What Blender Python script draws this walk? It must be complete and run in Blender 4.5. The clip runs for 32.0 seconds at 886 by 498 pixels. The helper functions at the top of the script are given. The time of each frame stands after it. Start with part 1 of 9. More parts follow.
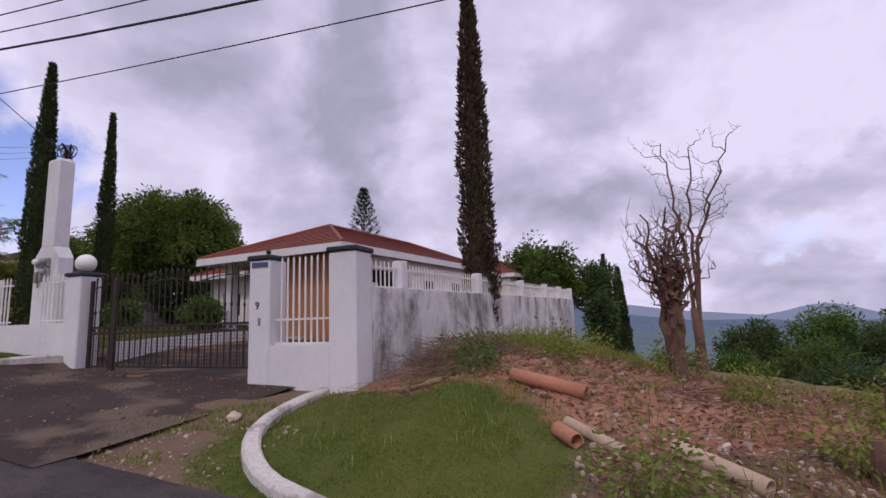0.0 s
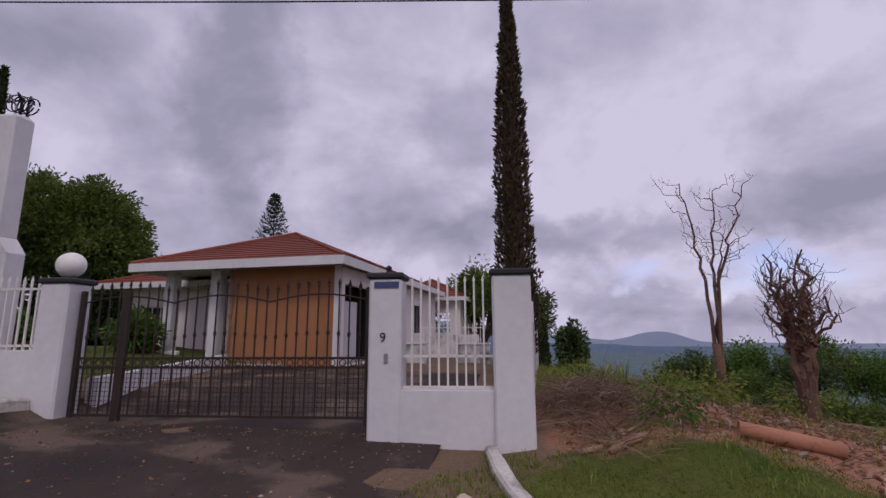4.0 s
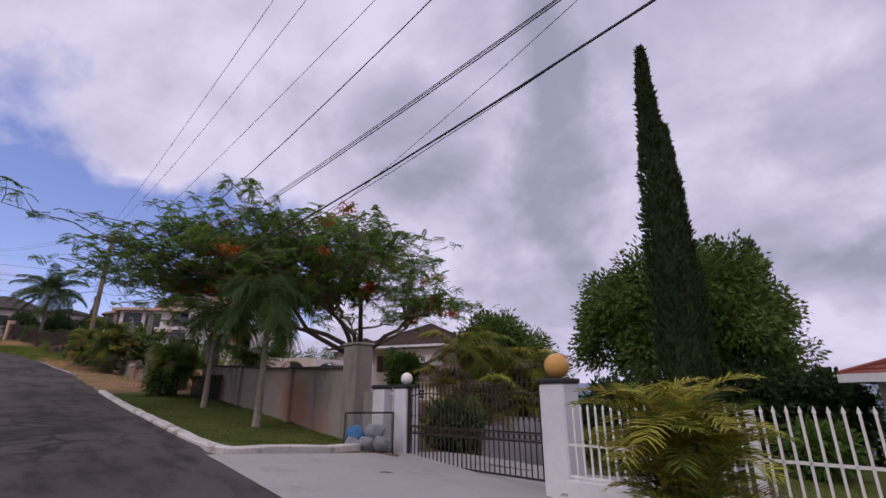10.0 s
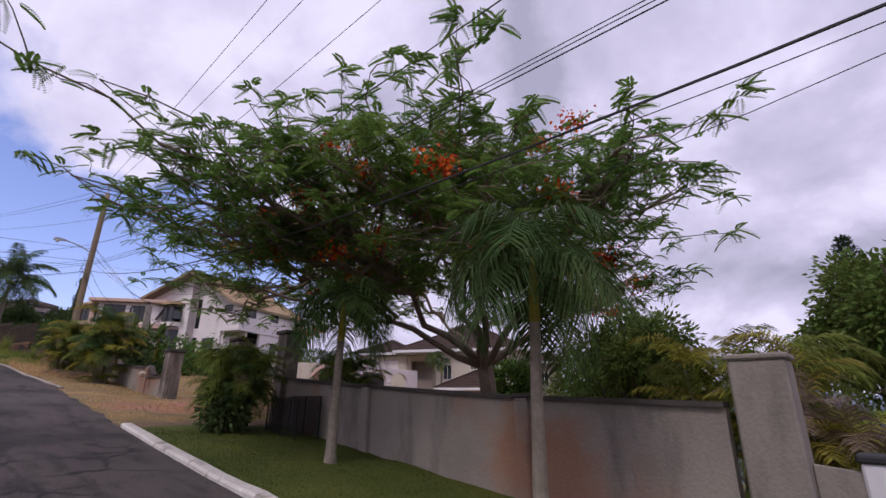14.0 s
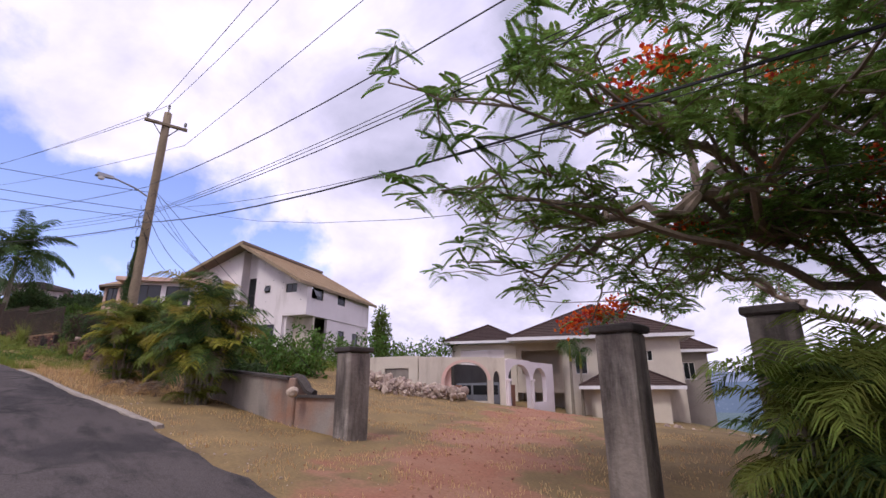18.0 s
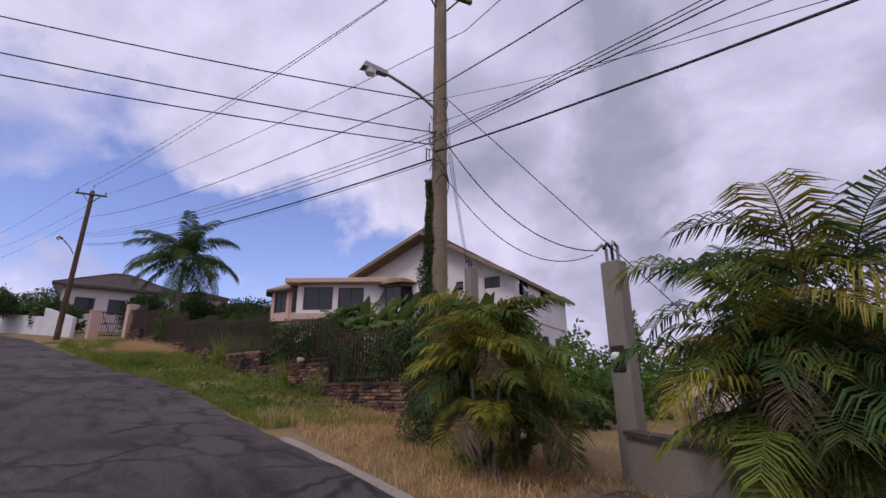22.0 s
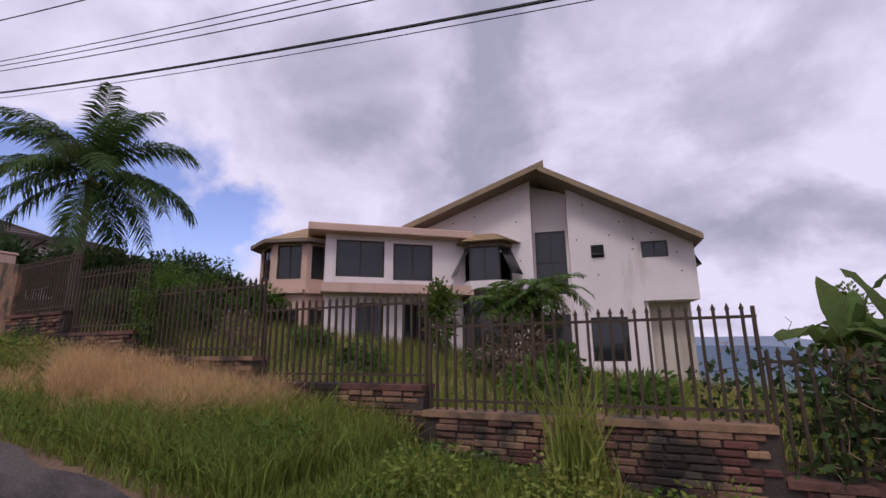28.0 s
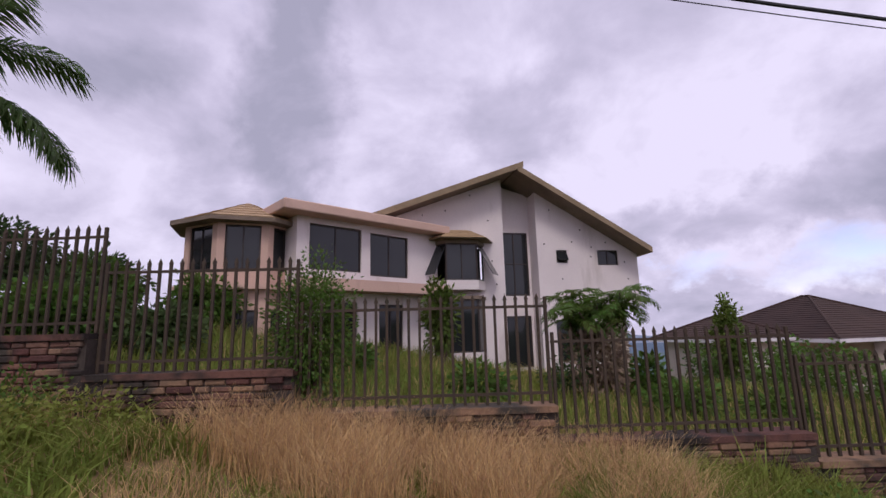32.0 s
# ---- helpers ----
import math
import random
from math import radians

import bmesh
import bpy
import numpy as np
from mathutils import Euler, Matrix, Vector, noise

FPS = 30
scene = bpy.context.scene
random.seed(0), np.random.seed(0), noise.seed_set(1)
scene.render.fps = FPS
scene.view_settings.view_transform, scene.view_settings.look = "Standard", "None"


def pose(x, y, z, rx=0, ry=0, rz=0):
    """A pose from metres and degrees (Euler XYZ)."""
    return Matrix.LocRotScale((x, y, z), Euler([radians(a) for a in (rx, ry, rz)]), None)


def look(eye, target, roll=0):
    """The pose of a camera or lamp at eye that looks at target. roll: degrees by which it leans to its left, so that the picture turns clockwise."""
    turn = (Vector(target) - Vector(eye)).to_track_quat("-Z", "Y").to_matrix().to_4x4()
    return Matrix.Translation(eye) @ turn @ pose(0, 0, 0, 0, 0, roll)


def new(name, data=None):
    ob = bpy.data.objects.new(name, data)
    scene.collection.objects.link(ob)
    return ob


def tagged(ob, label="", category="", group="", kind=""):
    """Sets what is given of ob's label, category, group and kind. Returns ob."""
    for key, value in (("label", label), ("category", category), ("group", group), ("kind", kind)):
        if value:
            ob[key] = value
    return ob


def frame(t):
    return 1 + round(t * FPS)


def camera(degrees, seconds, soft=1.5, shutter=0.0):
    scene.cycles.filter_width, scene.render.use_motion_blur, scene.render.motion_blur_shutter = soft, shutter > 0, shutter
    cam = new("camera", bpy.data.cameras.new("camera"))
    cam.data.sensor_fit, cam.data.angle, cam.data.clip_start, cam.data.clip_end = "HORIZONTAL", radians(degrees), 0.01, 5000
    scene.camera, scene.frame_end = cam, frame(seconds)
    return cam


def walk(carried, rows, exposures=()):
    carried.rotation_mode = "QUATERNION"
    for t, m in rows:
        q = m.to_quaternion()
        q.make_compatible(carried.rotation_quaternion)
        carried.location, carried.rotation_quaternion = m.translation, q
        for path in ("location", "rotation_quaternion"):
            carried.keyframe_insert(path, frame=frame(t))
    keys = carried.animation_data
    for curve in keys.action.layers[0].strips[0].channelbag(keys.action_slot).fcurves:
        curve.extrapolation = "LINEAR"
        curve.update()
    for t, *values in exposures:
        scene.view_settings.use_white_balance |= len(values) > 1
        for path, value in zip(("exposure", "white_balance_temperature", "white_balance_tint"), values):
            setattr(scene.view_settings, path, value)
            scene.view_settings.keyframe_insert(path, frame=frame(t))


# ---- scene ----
cam = camera(87.7, 32.0)
METRES, EYE, TILT, LEAN, TURN = 70.0, 1.6, 0.0, 0.0, 19.9
ROWS = [
    (0.0, 0.0, 0.0, 0.0, 0.28, 8.0, 2.01),
    (0.5, -0.0055, 0.0017, -0.0, -3.05, 7.29, 1.85),
    (1.0, -0.0085, 0.0048, 0.0003, -6.05, 7.27, 1.73),
    (1.5, -0.0125, 0.0065, 0.0007, -9.0, 7.67, 1.59),
    (2.0, -0.0193, 0.0089, 0.0012, -11.54, 7.95, 1.29),
    (2.5, -0.0266, 0.012, 0.0018, -13.94, 8.32, 0.99),
    (4.5, -0.0645, 0.0272, 0.0055, -14.64, 10.67, 0.33),
    (5.0, -0.0748, 0.0313, 0.0064, -11.41, 11.42, 0.09),
    (5.5, -0.0871, 0.0362, 0.0077, -8.2, 12.35, -0.03),
    (6.0, -0.1021, 0.0411, 0.009, -5.11, 12.88, -0.26),
    (6.5, -0.1179, 0.0472, 0.0103, -1.56, 13.36, -0.36),
    (7.0, -0.134, 0.053, 0.0121, 1.97, 13.69, -0.36),
    (7.5, -0.1504, 0.0593, 0.0138, 6.38, 14.65, -0.31),
    (8.0, -0.167, 0.0648, 0.0158, 11.38, 15.62, -0.19),
    (8.5, -0.1828, 0.0695, 0.0172, 16.6, 16.88, -0.16),
    (9.0, -0.1979, 0.074, 0.019, 21.03, 17.47, -0.08),
    (9.5, -0.2125, 0.0793, 0.0205, 24.56, 18.2, 0.07),
    (10.0, -0.2272, 0.0845, 0.0225, 26.66, 17.98, 0.16),
    (10.5, -0.2411, 0.0899, 0.0234, 28.32, 18.15, 0.1),
    (11.0, -0.2556, 0.0953, 0.0248, 28.94, 18.26, 0.01),
    (11.5, -0.2681, 0.1003, 0.0263, 27.37, 18.38, -0.01),
    (12.0, -0.2823, 0.1057, 0.0277, 24.65, 18.16, -0.01),
    (12.5, -0.2985, 0.1121, 0.0288, 22.69, 18.33, -0.03),
    (13.0, -0.3142, 0.1175, 0.0306, 22.07, 18.15, -0.14),
    (13.5, -0.3296, 0.1222, 0.0325, 22.42, 17.88, -0.21),
    (14.0, -0.3487, 0.1286, 0.0338, 23.15, 18.31, -0.42),
    (14.5, -0.3671, 0.1341, 0.0358, 23.69, 18.42, -0.63),
    (15.0, -0.3862, 0.1422, 0.0374, 23.75, 18.35, -0.55),
    (15.5, -0.4053, 0.1504, 0.0391, 23.6, 18.2, -0.38),
    (16.0, -0.4244, 0.1586, 0.0408, 23.4, 18.0, -0.2),
    (16.5, -0.4436, 0.1668, 0.0424, 23.21, 17.74, -0.06),
    (17.0, -0.4619, 0.1731, 0.0442, 23.0, 17.15, 0.04),
    (17.5, -0.4805, 0.1796, 0.046, 22.94, 16.7, 0.07),
    (18.0, -0.4978, 0.1861, 0.0481, 23.09, 16.41, 0.2),
    (18.5, -0.5148, 0.1918, 0.0502, 23.27, 16.18, 0.22),
    (19.0, -0.5326, 0.1978, 0.0523, 23.71, 15.96, 0.25),
    (19.5, -0.5509, 0.2036, 0.0542, 24.65, 15.53, 0.22),
    (20.0, -0.5697, 0.2098, 0.0563, 26.17, 15.51, 0.23),
    (20.5, -0.589, 0.215, 0.0581, 28.67, 15.05, 0.18),
    (21.0, -0.607, 0.2203, 0.0599, 31.54, 14.63, 0.16),
    (21.5, -0.6254, 0.2261, 0.0618, 34.16, 15.53, -0.05),
    (22.0, -0.6426, 0.2314, 0.0639, 34.94, 16.57, 0.25),
    (22.5, -0.6584, 0.2369, 0.0671, 34.77, 16.24, 0.35),
    (23.0, -0.6749, 0.2416, 0.0706, 34.46, 16.19, 0.36),
    (23.5, -0.692, 0.2474, 0.0727, 35.29, 16.54, 0.36),
    (24.0, -0.7079, 0.2521, 0.0745, 37.41, 16.55, 0.43),
    (24.5, -0.7246, 0.2561, 0.076, 39.77, 16.57, 0.27),
    (25.0, -0.7419, 0.2607, 0.078, 38.92, 16.31, 0.19),
    (25.5, -0.7596, 0.2644, 0.0798, 35.48, 15.74, -0.01),
    (27.5, -0.8311, 0.2747, 0.0878, 21.19, 12.49, 0.51),
    (28.0, -0.847, 0.278, 0.0896, 17.67, 12.37, 0.66),
    (28.5, -0.862, 0.2804, 0.0913, 13.61, 11.32, 0.89),
    (29.0, -0.8762, 0.2822, 0.0929, 9.45, 9.71, 1.05),
    (29.5, -0.889, 0.2853, 0.0942, 5.27, 8.95, 1.25),
    (30.0, -0.8998, 0.2871, 0.0944, 2.22, 9.73, 1.4),
    (30.5, -0.9124, 0.288, 0.0958, -0.82, 10.73, 1.44),
    (31.0, -0.9245, 0.2884, 0.0977, -3.78, 10.56, 1.33),
    (31.5, -0.9356, 0.2897, 0.0992, -6.41, 10.09, 1.35),
    (32.0, -0.9463, 0.2911, 0.1008, -8.19, 10.18, 1.48),
]
walk(cam, [(t, pose(0, 0, EYE, TILT, LEAN, TURN) @ pose(METRES * x, METRES * y, METRES * z, 90 + pitch, roll, yaw)) for t, x, y, z, yaw, pitch, roll in ROWS],
     [(0, -0.08, 6450, 10), (2, -0.38, 6450, 10), (6, -0.45, 6450, 10), (8, -0.27, 6450, 10), (10, -0.2, 6430, 9.5), (12.5, -0.06, 6430, 9.5), (14.5, 0.18, 6400, 9), (16.5, 0.62, 6500, 9.5),
      (17.5, 0.62, 6500, 9.5), (18, 0.42, 6400, 9.5), (19, 0.2, 6400, 9), (20, -0.08, 6330, 9), (21, -0.15, 6300, 8.5), (25, -0.12, 6320, 8.5), (28, -0.05, 6500, 9.5), (32, 0.0, 6500, 10)])

# ---- world and sun ----
SUN_EL, SUN_AZ = radians(50), radians(168)
world = bpy.data.worlds.new("sky")
scene.world = world
world.use_nodes = True
wn, wl = world.node_tree.nodes, world.node_tree.links
wn.clear()


def wnode(kind, **values):
    n = wn.new(kind)
    for key, value in values.items():
        n.inputs[key].default_value = value
    return n


def wmath(op, a, b=None, clamp=False):
    n = wn.new("ShaderNodeMath")
    n.operation, n.use_clamp = op, clamp
    for i, v in enumerate((a, b)):
        if v is None:
            continue
        if isinstance(v, (int, float)):
            n.inputs[i].default_value = v
        else:
            wl.new(v, n.inputs[i])
    return n.outputs[0]


def wramp(fac, stops):
    n = wn.new("ShaderNodeValToRGB")
    while len(n.color_ramp.elements) < len(stops):
        n.color_ramp.elements.new(0.5)
    for e, (p, c) in zip(n.color_ramp.elements, stops):
        e.position, e.color = p, (*c, 1)
    wl.new(fac, n.inputs[0])
    return n.outputs[0]


sky = wn.new("ShaderNodeTexSky")
sky.sky_type, sky.sun_disc = "NISHITA", False
sky.sun_elevation, sky.sun_rotation = SUN_EL, SUN_AZ
sky.air_density, sky.dust_density, sky.ozone_density = 1.0, 0.4, 5.0
coord = wn.new("ShaderNodeTexCoord")
split = wn.new("ShaderNodeSeparateXYZ")
wl.new(coord.outputs["Generated"], split.inputs[0])
up = wmath("MAXIMUM", split.outputs[2], 0.0)
bottom = wmath("ADD", up, 0.5)
flat = wn.new("ShaderNodeCombineXYZ")
wl.new(wmath("DIVIDE", split.outputs[0], bottom), flat.inputs[0])
wl.new(wmath("DIVIDE", split.outputs[1], bottom), flat.inputs[1])
# Clouds are laid out by compass and height, in degrees: west of north, above the horizon.
azimuth = wmath("MULTIPLY", wmath("ARCTAN2", wmath("MULTIPLY", split.outputs[0], -1.0), split.outputs[1]), 57.3)
height = wmath("MULTIPLY", wmath("ARCSINE", split.outputs[2]), 57.3)
place = wn.new("ShaderNodeCombineXYZ")
wl.new(azimuth, place.inputs[0])
wl.new(height, place.inputs[1])
curl = wnode("ShaderNodeTexNoise", Scale=5.5, Detail=7.0, Roughness=0.58)
wl.new(coord.outputs["Generated"], curl.inputs["Vector"])
pull = wn.new("ShaderNodeVectorMath")
pull.operation = "MULTIPLY_ADD"
pull.inputs[1].default_value, pull.inputs[2].default_value = (17.0, 15.0, 0), (-8.5, -7.5, 0)
wl.new(curl.outputs["Color"], pull.inputs[0])
spot = wn.new("ShaderNodeVectorMath")
spot.operation = "ADD"
wl.new(place.outputs[0], spot.inputs[0])
wl.new(pull.outputs[0], spot.inputs[1])


def bank(az, el, wide, high, amount, hard=0.35):
    """A soft patch of the sky round a direction."""
    n = wn.new("ShaderNodeVectorMath")
    n.operation = "SUBTRACT"
    n.inputs[1].default_value = (az, el, 0)
    wl.new(spot.outputs[0], n.inputs[0])
    m = wn.new("ShaderNodeVectorMath")
    m.operation = "DIVIDE"
    m.inputs[1].default_value = (wide, high, 1)
    wl.new(n.outputs[0], m.inputs[0])
    d = wn.new("ShaderNodeVectorMath")
    d.operation = "LENGTH"
    wl.new(m.outputs[0], d.inputs[0])
    r = wn.new("ShaderNodeMapRange")
    r.interpolation_type = "SMOOTHSTEP"
    r.inputs[1].default_value, r.inputs[2].default_value, r.inputs[3].default_value, r.inputs[4].default_value = hard, 1.25, amount, 0.0
    wl.new(d.outputs["Value"], r.inputs[0])
    return r.outputs[0]


def total(values):
    out = values[0]
    for v in values[1:]:
        out = wmath("ADD", out, v)
    return out


shape = wnode("ShaderNodeTexNoise", Scale=2.6, Detail=8.0, Roughness=0.56, Distortion=0.15)
wl.new(flat.outputs[0], shape.inputs["Vector"])
tone = wnode("ShaderNodeTexNoise", Scale=3.1, Detail=8.0, Roughness=0.56, Distortion=0.25)
shift = wn.new("ShaderNodeVectorMath")
shift.operation = "ADD"
shift.inputs[1].default_value = (3.7, 1.9, 5.0)
wl.new(flat.outputs[0], shift.inputs[0])
wl.new(shift.outputs[0], tone.inputs["Vector"])
# The cover breaks in the west, low down, and thins over the plain in the north-east.
gaps = total([bank(80, 13, 24, 11, 0.42), bank(102, 22, 18, 10, 0.29), bank(62, 14, 7, 6, 0.24), bank(90, 29, 10, 5, 0.13), bank(-22, 6.0, 16, 3.4, 0.2)])
cover = wmath("SUBTRACT", wmath("ADD", wmath("MULTIPLY", shape.outputs[0], 0.9), 0.28), gaps)
mask = wramp(cover, ((0.38, (0, 0, 0)), (0.60, (1, 1, 1))))
# Heavy grey banks.
heavy = total([bank(30, 30, 7, 24, 0.17), bank(34, 15, 11, 10, 0.10), bank(2, 24, 8, 6, 0.10), bank(-20, 12, 26, 3.6, 0.14), bank(8, 11, 20, 4.5, 0.10),
               bank(48, 27, 9, 4, 0.10), bank(50, 35, 10, 5, 0.07), bank(14, 16, 9, 6, 0.08), bank(-40, 18, 14, 8, 0.10), bank(-26, 1.5, 24, 4.5, 0.12)])
shade = wmath("SUBTRACT", wmath("ADD", wmath("MULTIPLY", tone.outputs[0], 0.62), 0.235), heavy)
lit = wramp(shade, ((0.32, (0.40, 0.385, 0.53)), (0.46, (0.60, 0.555, 0.75)), (0.58, (0.83, 0.77, 1.0))))
clear_sky = wnode("ShaderNodeBackground", Strength=0.18)
haze = wn.new("ShaderNodeMix")
haze.data_type, haze.blend_type = "RGBA", "MULTIPLY"
haze.inputs[0].default_value, haze.inputs[7].default_value = 1.0, (1.25, 0.93, 1.08, 1)
wl.new(sky.outputs[0], haze.inputs[6])
wl.new(haze.outputs[2], clear_sky.inputs[0])
cloud = wnode("ShaderNodeBackground", Strength=1.0)
wl.new(lit, cloud.inputs[0])
both = wn.new("ShaderNodeMixShader")
wl.new(mask, both.inputs[0])
wl.new(clear_sky.outputs[0], both.inputs[1])
wl.new(cloud.outputs[0], both.inputs[2])
sky_out = wn.new("ShaderNodeOutputWorld")
wl.new(both.outputs[0], sky_out.inputs[0])

sun = new("sun", bpy.data.lights.new("sun", "SUN"))
sun.data.energy, sun.data.angle, sun.data.color = 1.2, radians(14), (1.0, 0.95, 0.91)
sun_way = Vector((math.sin(SUN_AZ) * math.cos(SUN_EL), math.cos(SUN_AZ) * math.cos(SUN_EL), math.sin(SUN_EL)))
sun.matrix_world = look(sun_way * 200, (0, 0, 0))

# ---- materials ----
def material(name, a, b=None, scale=1.5, rough=0.85, bump=0.25, fine=35.0, metal=0.0, stain=None, vary=0.0, island=0.0, third=None, leaf=False, spec=0.3, zone=None, grit=0.2, cracks=None):
    """a, b: two base colours mixed by a broad noise; fine: scale of the grain; stain: (colour, amount, scale, stretch);
    third: (colour, amount, scale) patches; vary: change from object to object; island: change from piece to piece."""
    m = bpy.data.materials.new(name)
    m.use_nodes = True
    nt = m.node_tree
    n, l = nt.nodes, nt.links
    bsdf = n["Principled BSDF"]
    bsdf.inputs["Roughness"].default_value, bsdf.inputs["Metallic"].default_value = rough, metal
    bsdf.inputs["Specular IOR Level"].default_value = spec
    pos = n.new("ShaderNodeNewGeometry")

    def noise_at(s, detail=5.0, stretch=None, r=0.55):
        t = n.new("ShaderNodeTexNoise")
        t.inputs["Scale"].default_value, t.inputs["Detail"].default_value, t.inputs["Roughness"].default_value = s, detail, r
        src = pos.outputs["Position"]
        if stretch:
            v = n.new("ShaderNodeVectorMath")
            v.operation = "MULTIPLY"
            v.inputs[1].default_value = stretch
            l.new(src, v.inputs[0])
            src = v.outputs[0]
        l.new(src, t.inputs["Vector"])
        return t.outputs[0]

    def mixed(fac, c1, c2, kind="MIX"):
        x = n.new("ShaderNodeMix")
        x.data_type, x.blend_type = "RGBA", kind
        for i, c in ((6, c1), (7, c2)):
            if isinstance(c, tuple):
                x.inputs[i].default_value = (*c, 1)
            else:
                l.new(c, x.inputs[i])
        if isinstance(fac, float):
            x.inputs[0].default_value = fac
        else:
            l.new(fac, x.inputs[0])
        return x.outputs[2]

    def stepped(value, lo, hi, top=1.0):
        r = n.new("ShaderNodeMapRange")
        r.inputs[1].default_value, r.inputs[2].default_value, r.inputs[4].default_value = lo, hi, top
        l.new(value, r.inputs[0])
        return r.outputs[0]

    b = b or tuple(c * 0.8 for c in a)
    colour = mixed(stepped(noise_at(scale), 0.3, 0.7), a, b)
    if zone:
        for key, c1, c2, s in zone:
            at = n.new("ShaderNodeAttribute")
            at.attribute_name = key
            blur = n.new("ShaderNodeMath")
            blur.operation = "ADD"
            l.new(at.outputs["Fac"], blur.inputs[0])
            wob = n.new("ShaderNodeMath")
            wob.operation = "MULTIPLY_ADD"
            wob.inputs[1].default_value, wob.inputs[2].default_value = 0.9, -0.45
            l.new(noise_at(2.3, 6.0), wob.inputs[0])
            l.new(wob.outputs[0], blur.inputs[1])
            colour = mixed(stepped(blur.outputs[0], 0.35, 0.65), colour, mixed(stepped(noise_at(s), 0.32, 0.68), c1, c2))
    if third:
        colour = mixed(stepped(noise_at(third[2], 4.0), 0.62 - third[1] * 0.3, 0.72 - third[1] * 0.3), colour, third[0])
    if stain:
        colour = mixed(stepped(noise_at(stain[2], 6.0, stain[3], 0.65), 0.66 - 0.3 * stain[1], 0.86 - 0.3 * stain[1], 0.9), colour, stain[0])
    if cracks:
        # A net of fissures, open only in worn patches.
        dark, size, wide, share = cracks
        bend = n.new("ShaderNodeTexNoise")
        bend.inputs["Scale"].default_value, bend.inputs["Detail"].default_value = size * 1.3, 5.0
        l.new(pos.outputs["Position"], bend.inputs["Vector"])
        sway = n.new("ShaderNodeVectorMath")
        sway.operation = "MULTIPLY_ADD"
        sway.inputs[1].default_value = (0.9 / size,) * 3
        l.new(bend.outputs["Color"], sway.inputs[0])
        l.new(pos.outputs["Position"], sway.inputs[2])
        net = n.new("ShaderNodeTexVoronoi")
        net.feature = "DISTANCE_TO_EDGE"
        net.inputs["Scale"].default_value = size
        l.new(sway.outputs[0], net.inputs["Vector"])
        worn = n.new("ShaderNodeMath")
        worn.operation = "MULTIPLY"
        l.new(stepped(noise_at(0.45, 5.0, (0.6, 1.0, 1.0), 0.6), 0.6 - 0.2 * share, 0.72 - 0.2 * share, 0.9), worn.inputs[0])
        line = n.new("ShaderNodeMapRange")
        line.inputs[1].default_value, line.inputs[2].default_value, line.inputs[3].default_value, line.inputs[4].default_value = wide * 0.4, wide, 1.0, 0.0
        l.new(net.outputs["Distance"], line.inputs[0])
        l.new(line.outputs[0], worn.inputs[1])
        colour = mixed(worn.outputs[0], colour, dark)
    grain = noise_at(fine, 3.0)
    g = n.new("ShaderNodeMapRange")
    g.inputs[1].default_value, g.inputs[2].default_value, g.inputs[3].default_value, g.inputs[4].default_value = 0.25, 0.75, 1 - grit, 1 + grit * 0.85
    l.new(grain, g.inputs[0])
    hsv = n.new("ShaderNodeHueSaturation")
    l.new(g.outputs[0], hsv.inputs["Value"])
    l.new(colour, hsv.inputs["Color"])
    colour = hsv.outputs[0]
    for amount, node, out in ((vary, "ShaderNodeObjectInfo", "Random"), (island, "ShaderNodeNewGeometry", "Random Per Island")):
        if amount:
            info = n.new(node)
            r = n.new("ShaderNodeMapRange")
            r.inputs[3].default_value, r.inputs[4].default_value = 1 - amount, 1 + amount
            l.new(info.outputs[out], r.inputs[0])
            h2 = n.new("ShaderNodeHueSaturation")
            l.new(r.outputs[0], h2.inputs["Value"])
            r2 = n.new("ShaderNodeMapRange")
            r2.inputs[3].default_value, r2.inputs[4].default_value = 0.5 - amount * 0.05, 0.5 + amount * 0.05
            l.new(info.outputs[out], r2.inputs[0])
            l.new(r2.outputs[0], h2.inputs["Hue"])
            l.new(colour, h2.inputs["Color"])
            colour = h2.outputs[0]
    l.new(colour, bsdf.inputs["Base Color"])
    if leaf or zone:
        bsdf.inputs["Specular IOR Level"].default_value = 0.18
    if bump:
        bp = n.new("ShaderNodeBump")
        bp.inputs["Strength"].default_value, bp.inputs["Distance"].default_value = bump, 0.02
        l.new(grain, bp.inputs["Height"])
        l.new(bp.outputs[0], bsdf.inputs["Normal"])
    if leaf:
        thin = n.new("ShaderNodeBsdfTranslucent")
        l.new(colour, thin.inputs[0])
        mx = n.new("ShaderNodeMixShader")
        mx.inputs[0].default_value = 0.42
        l.new(bsdf.outputs[0], mx.inputs[1])
        l.new(thin.outputs[0], mx.inputs[2])
        l.new(mx.outputs[0], n["Material Output"].inputs[0])
    return m


def glass_pane(name, tint, rough=0.05):
    m = bpy.data.materials.new(name)
    m.use_nodes = True
    b = m.node_tree.nodes["Principled BSDF"]
    b.inputs["Base Color"].default_value = (*tint, 1)
    b.inputs["Roughness"].default_value, b.inputs["Specular IOR Level"].default_value = rough, 0.5
    return m


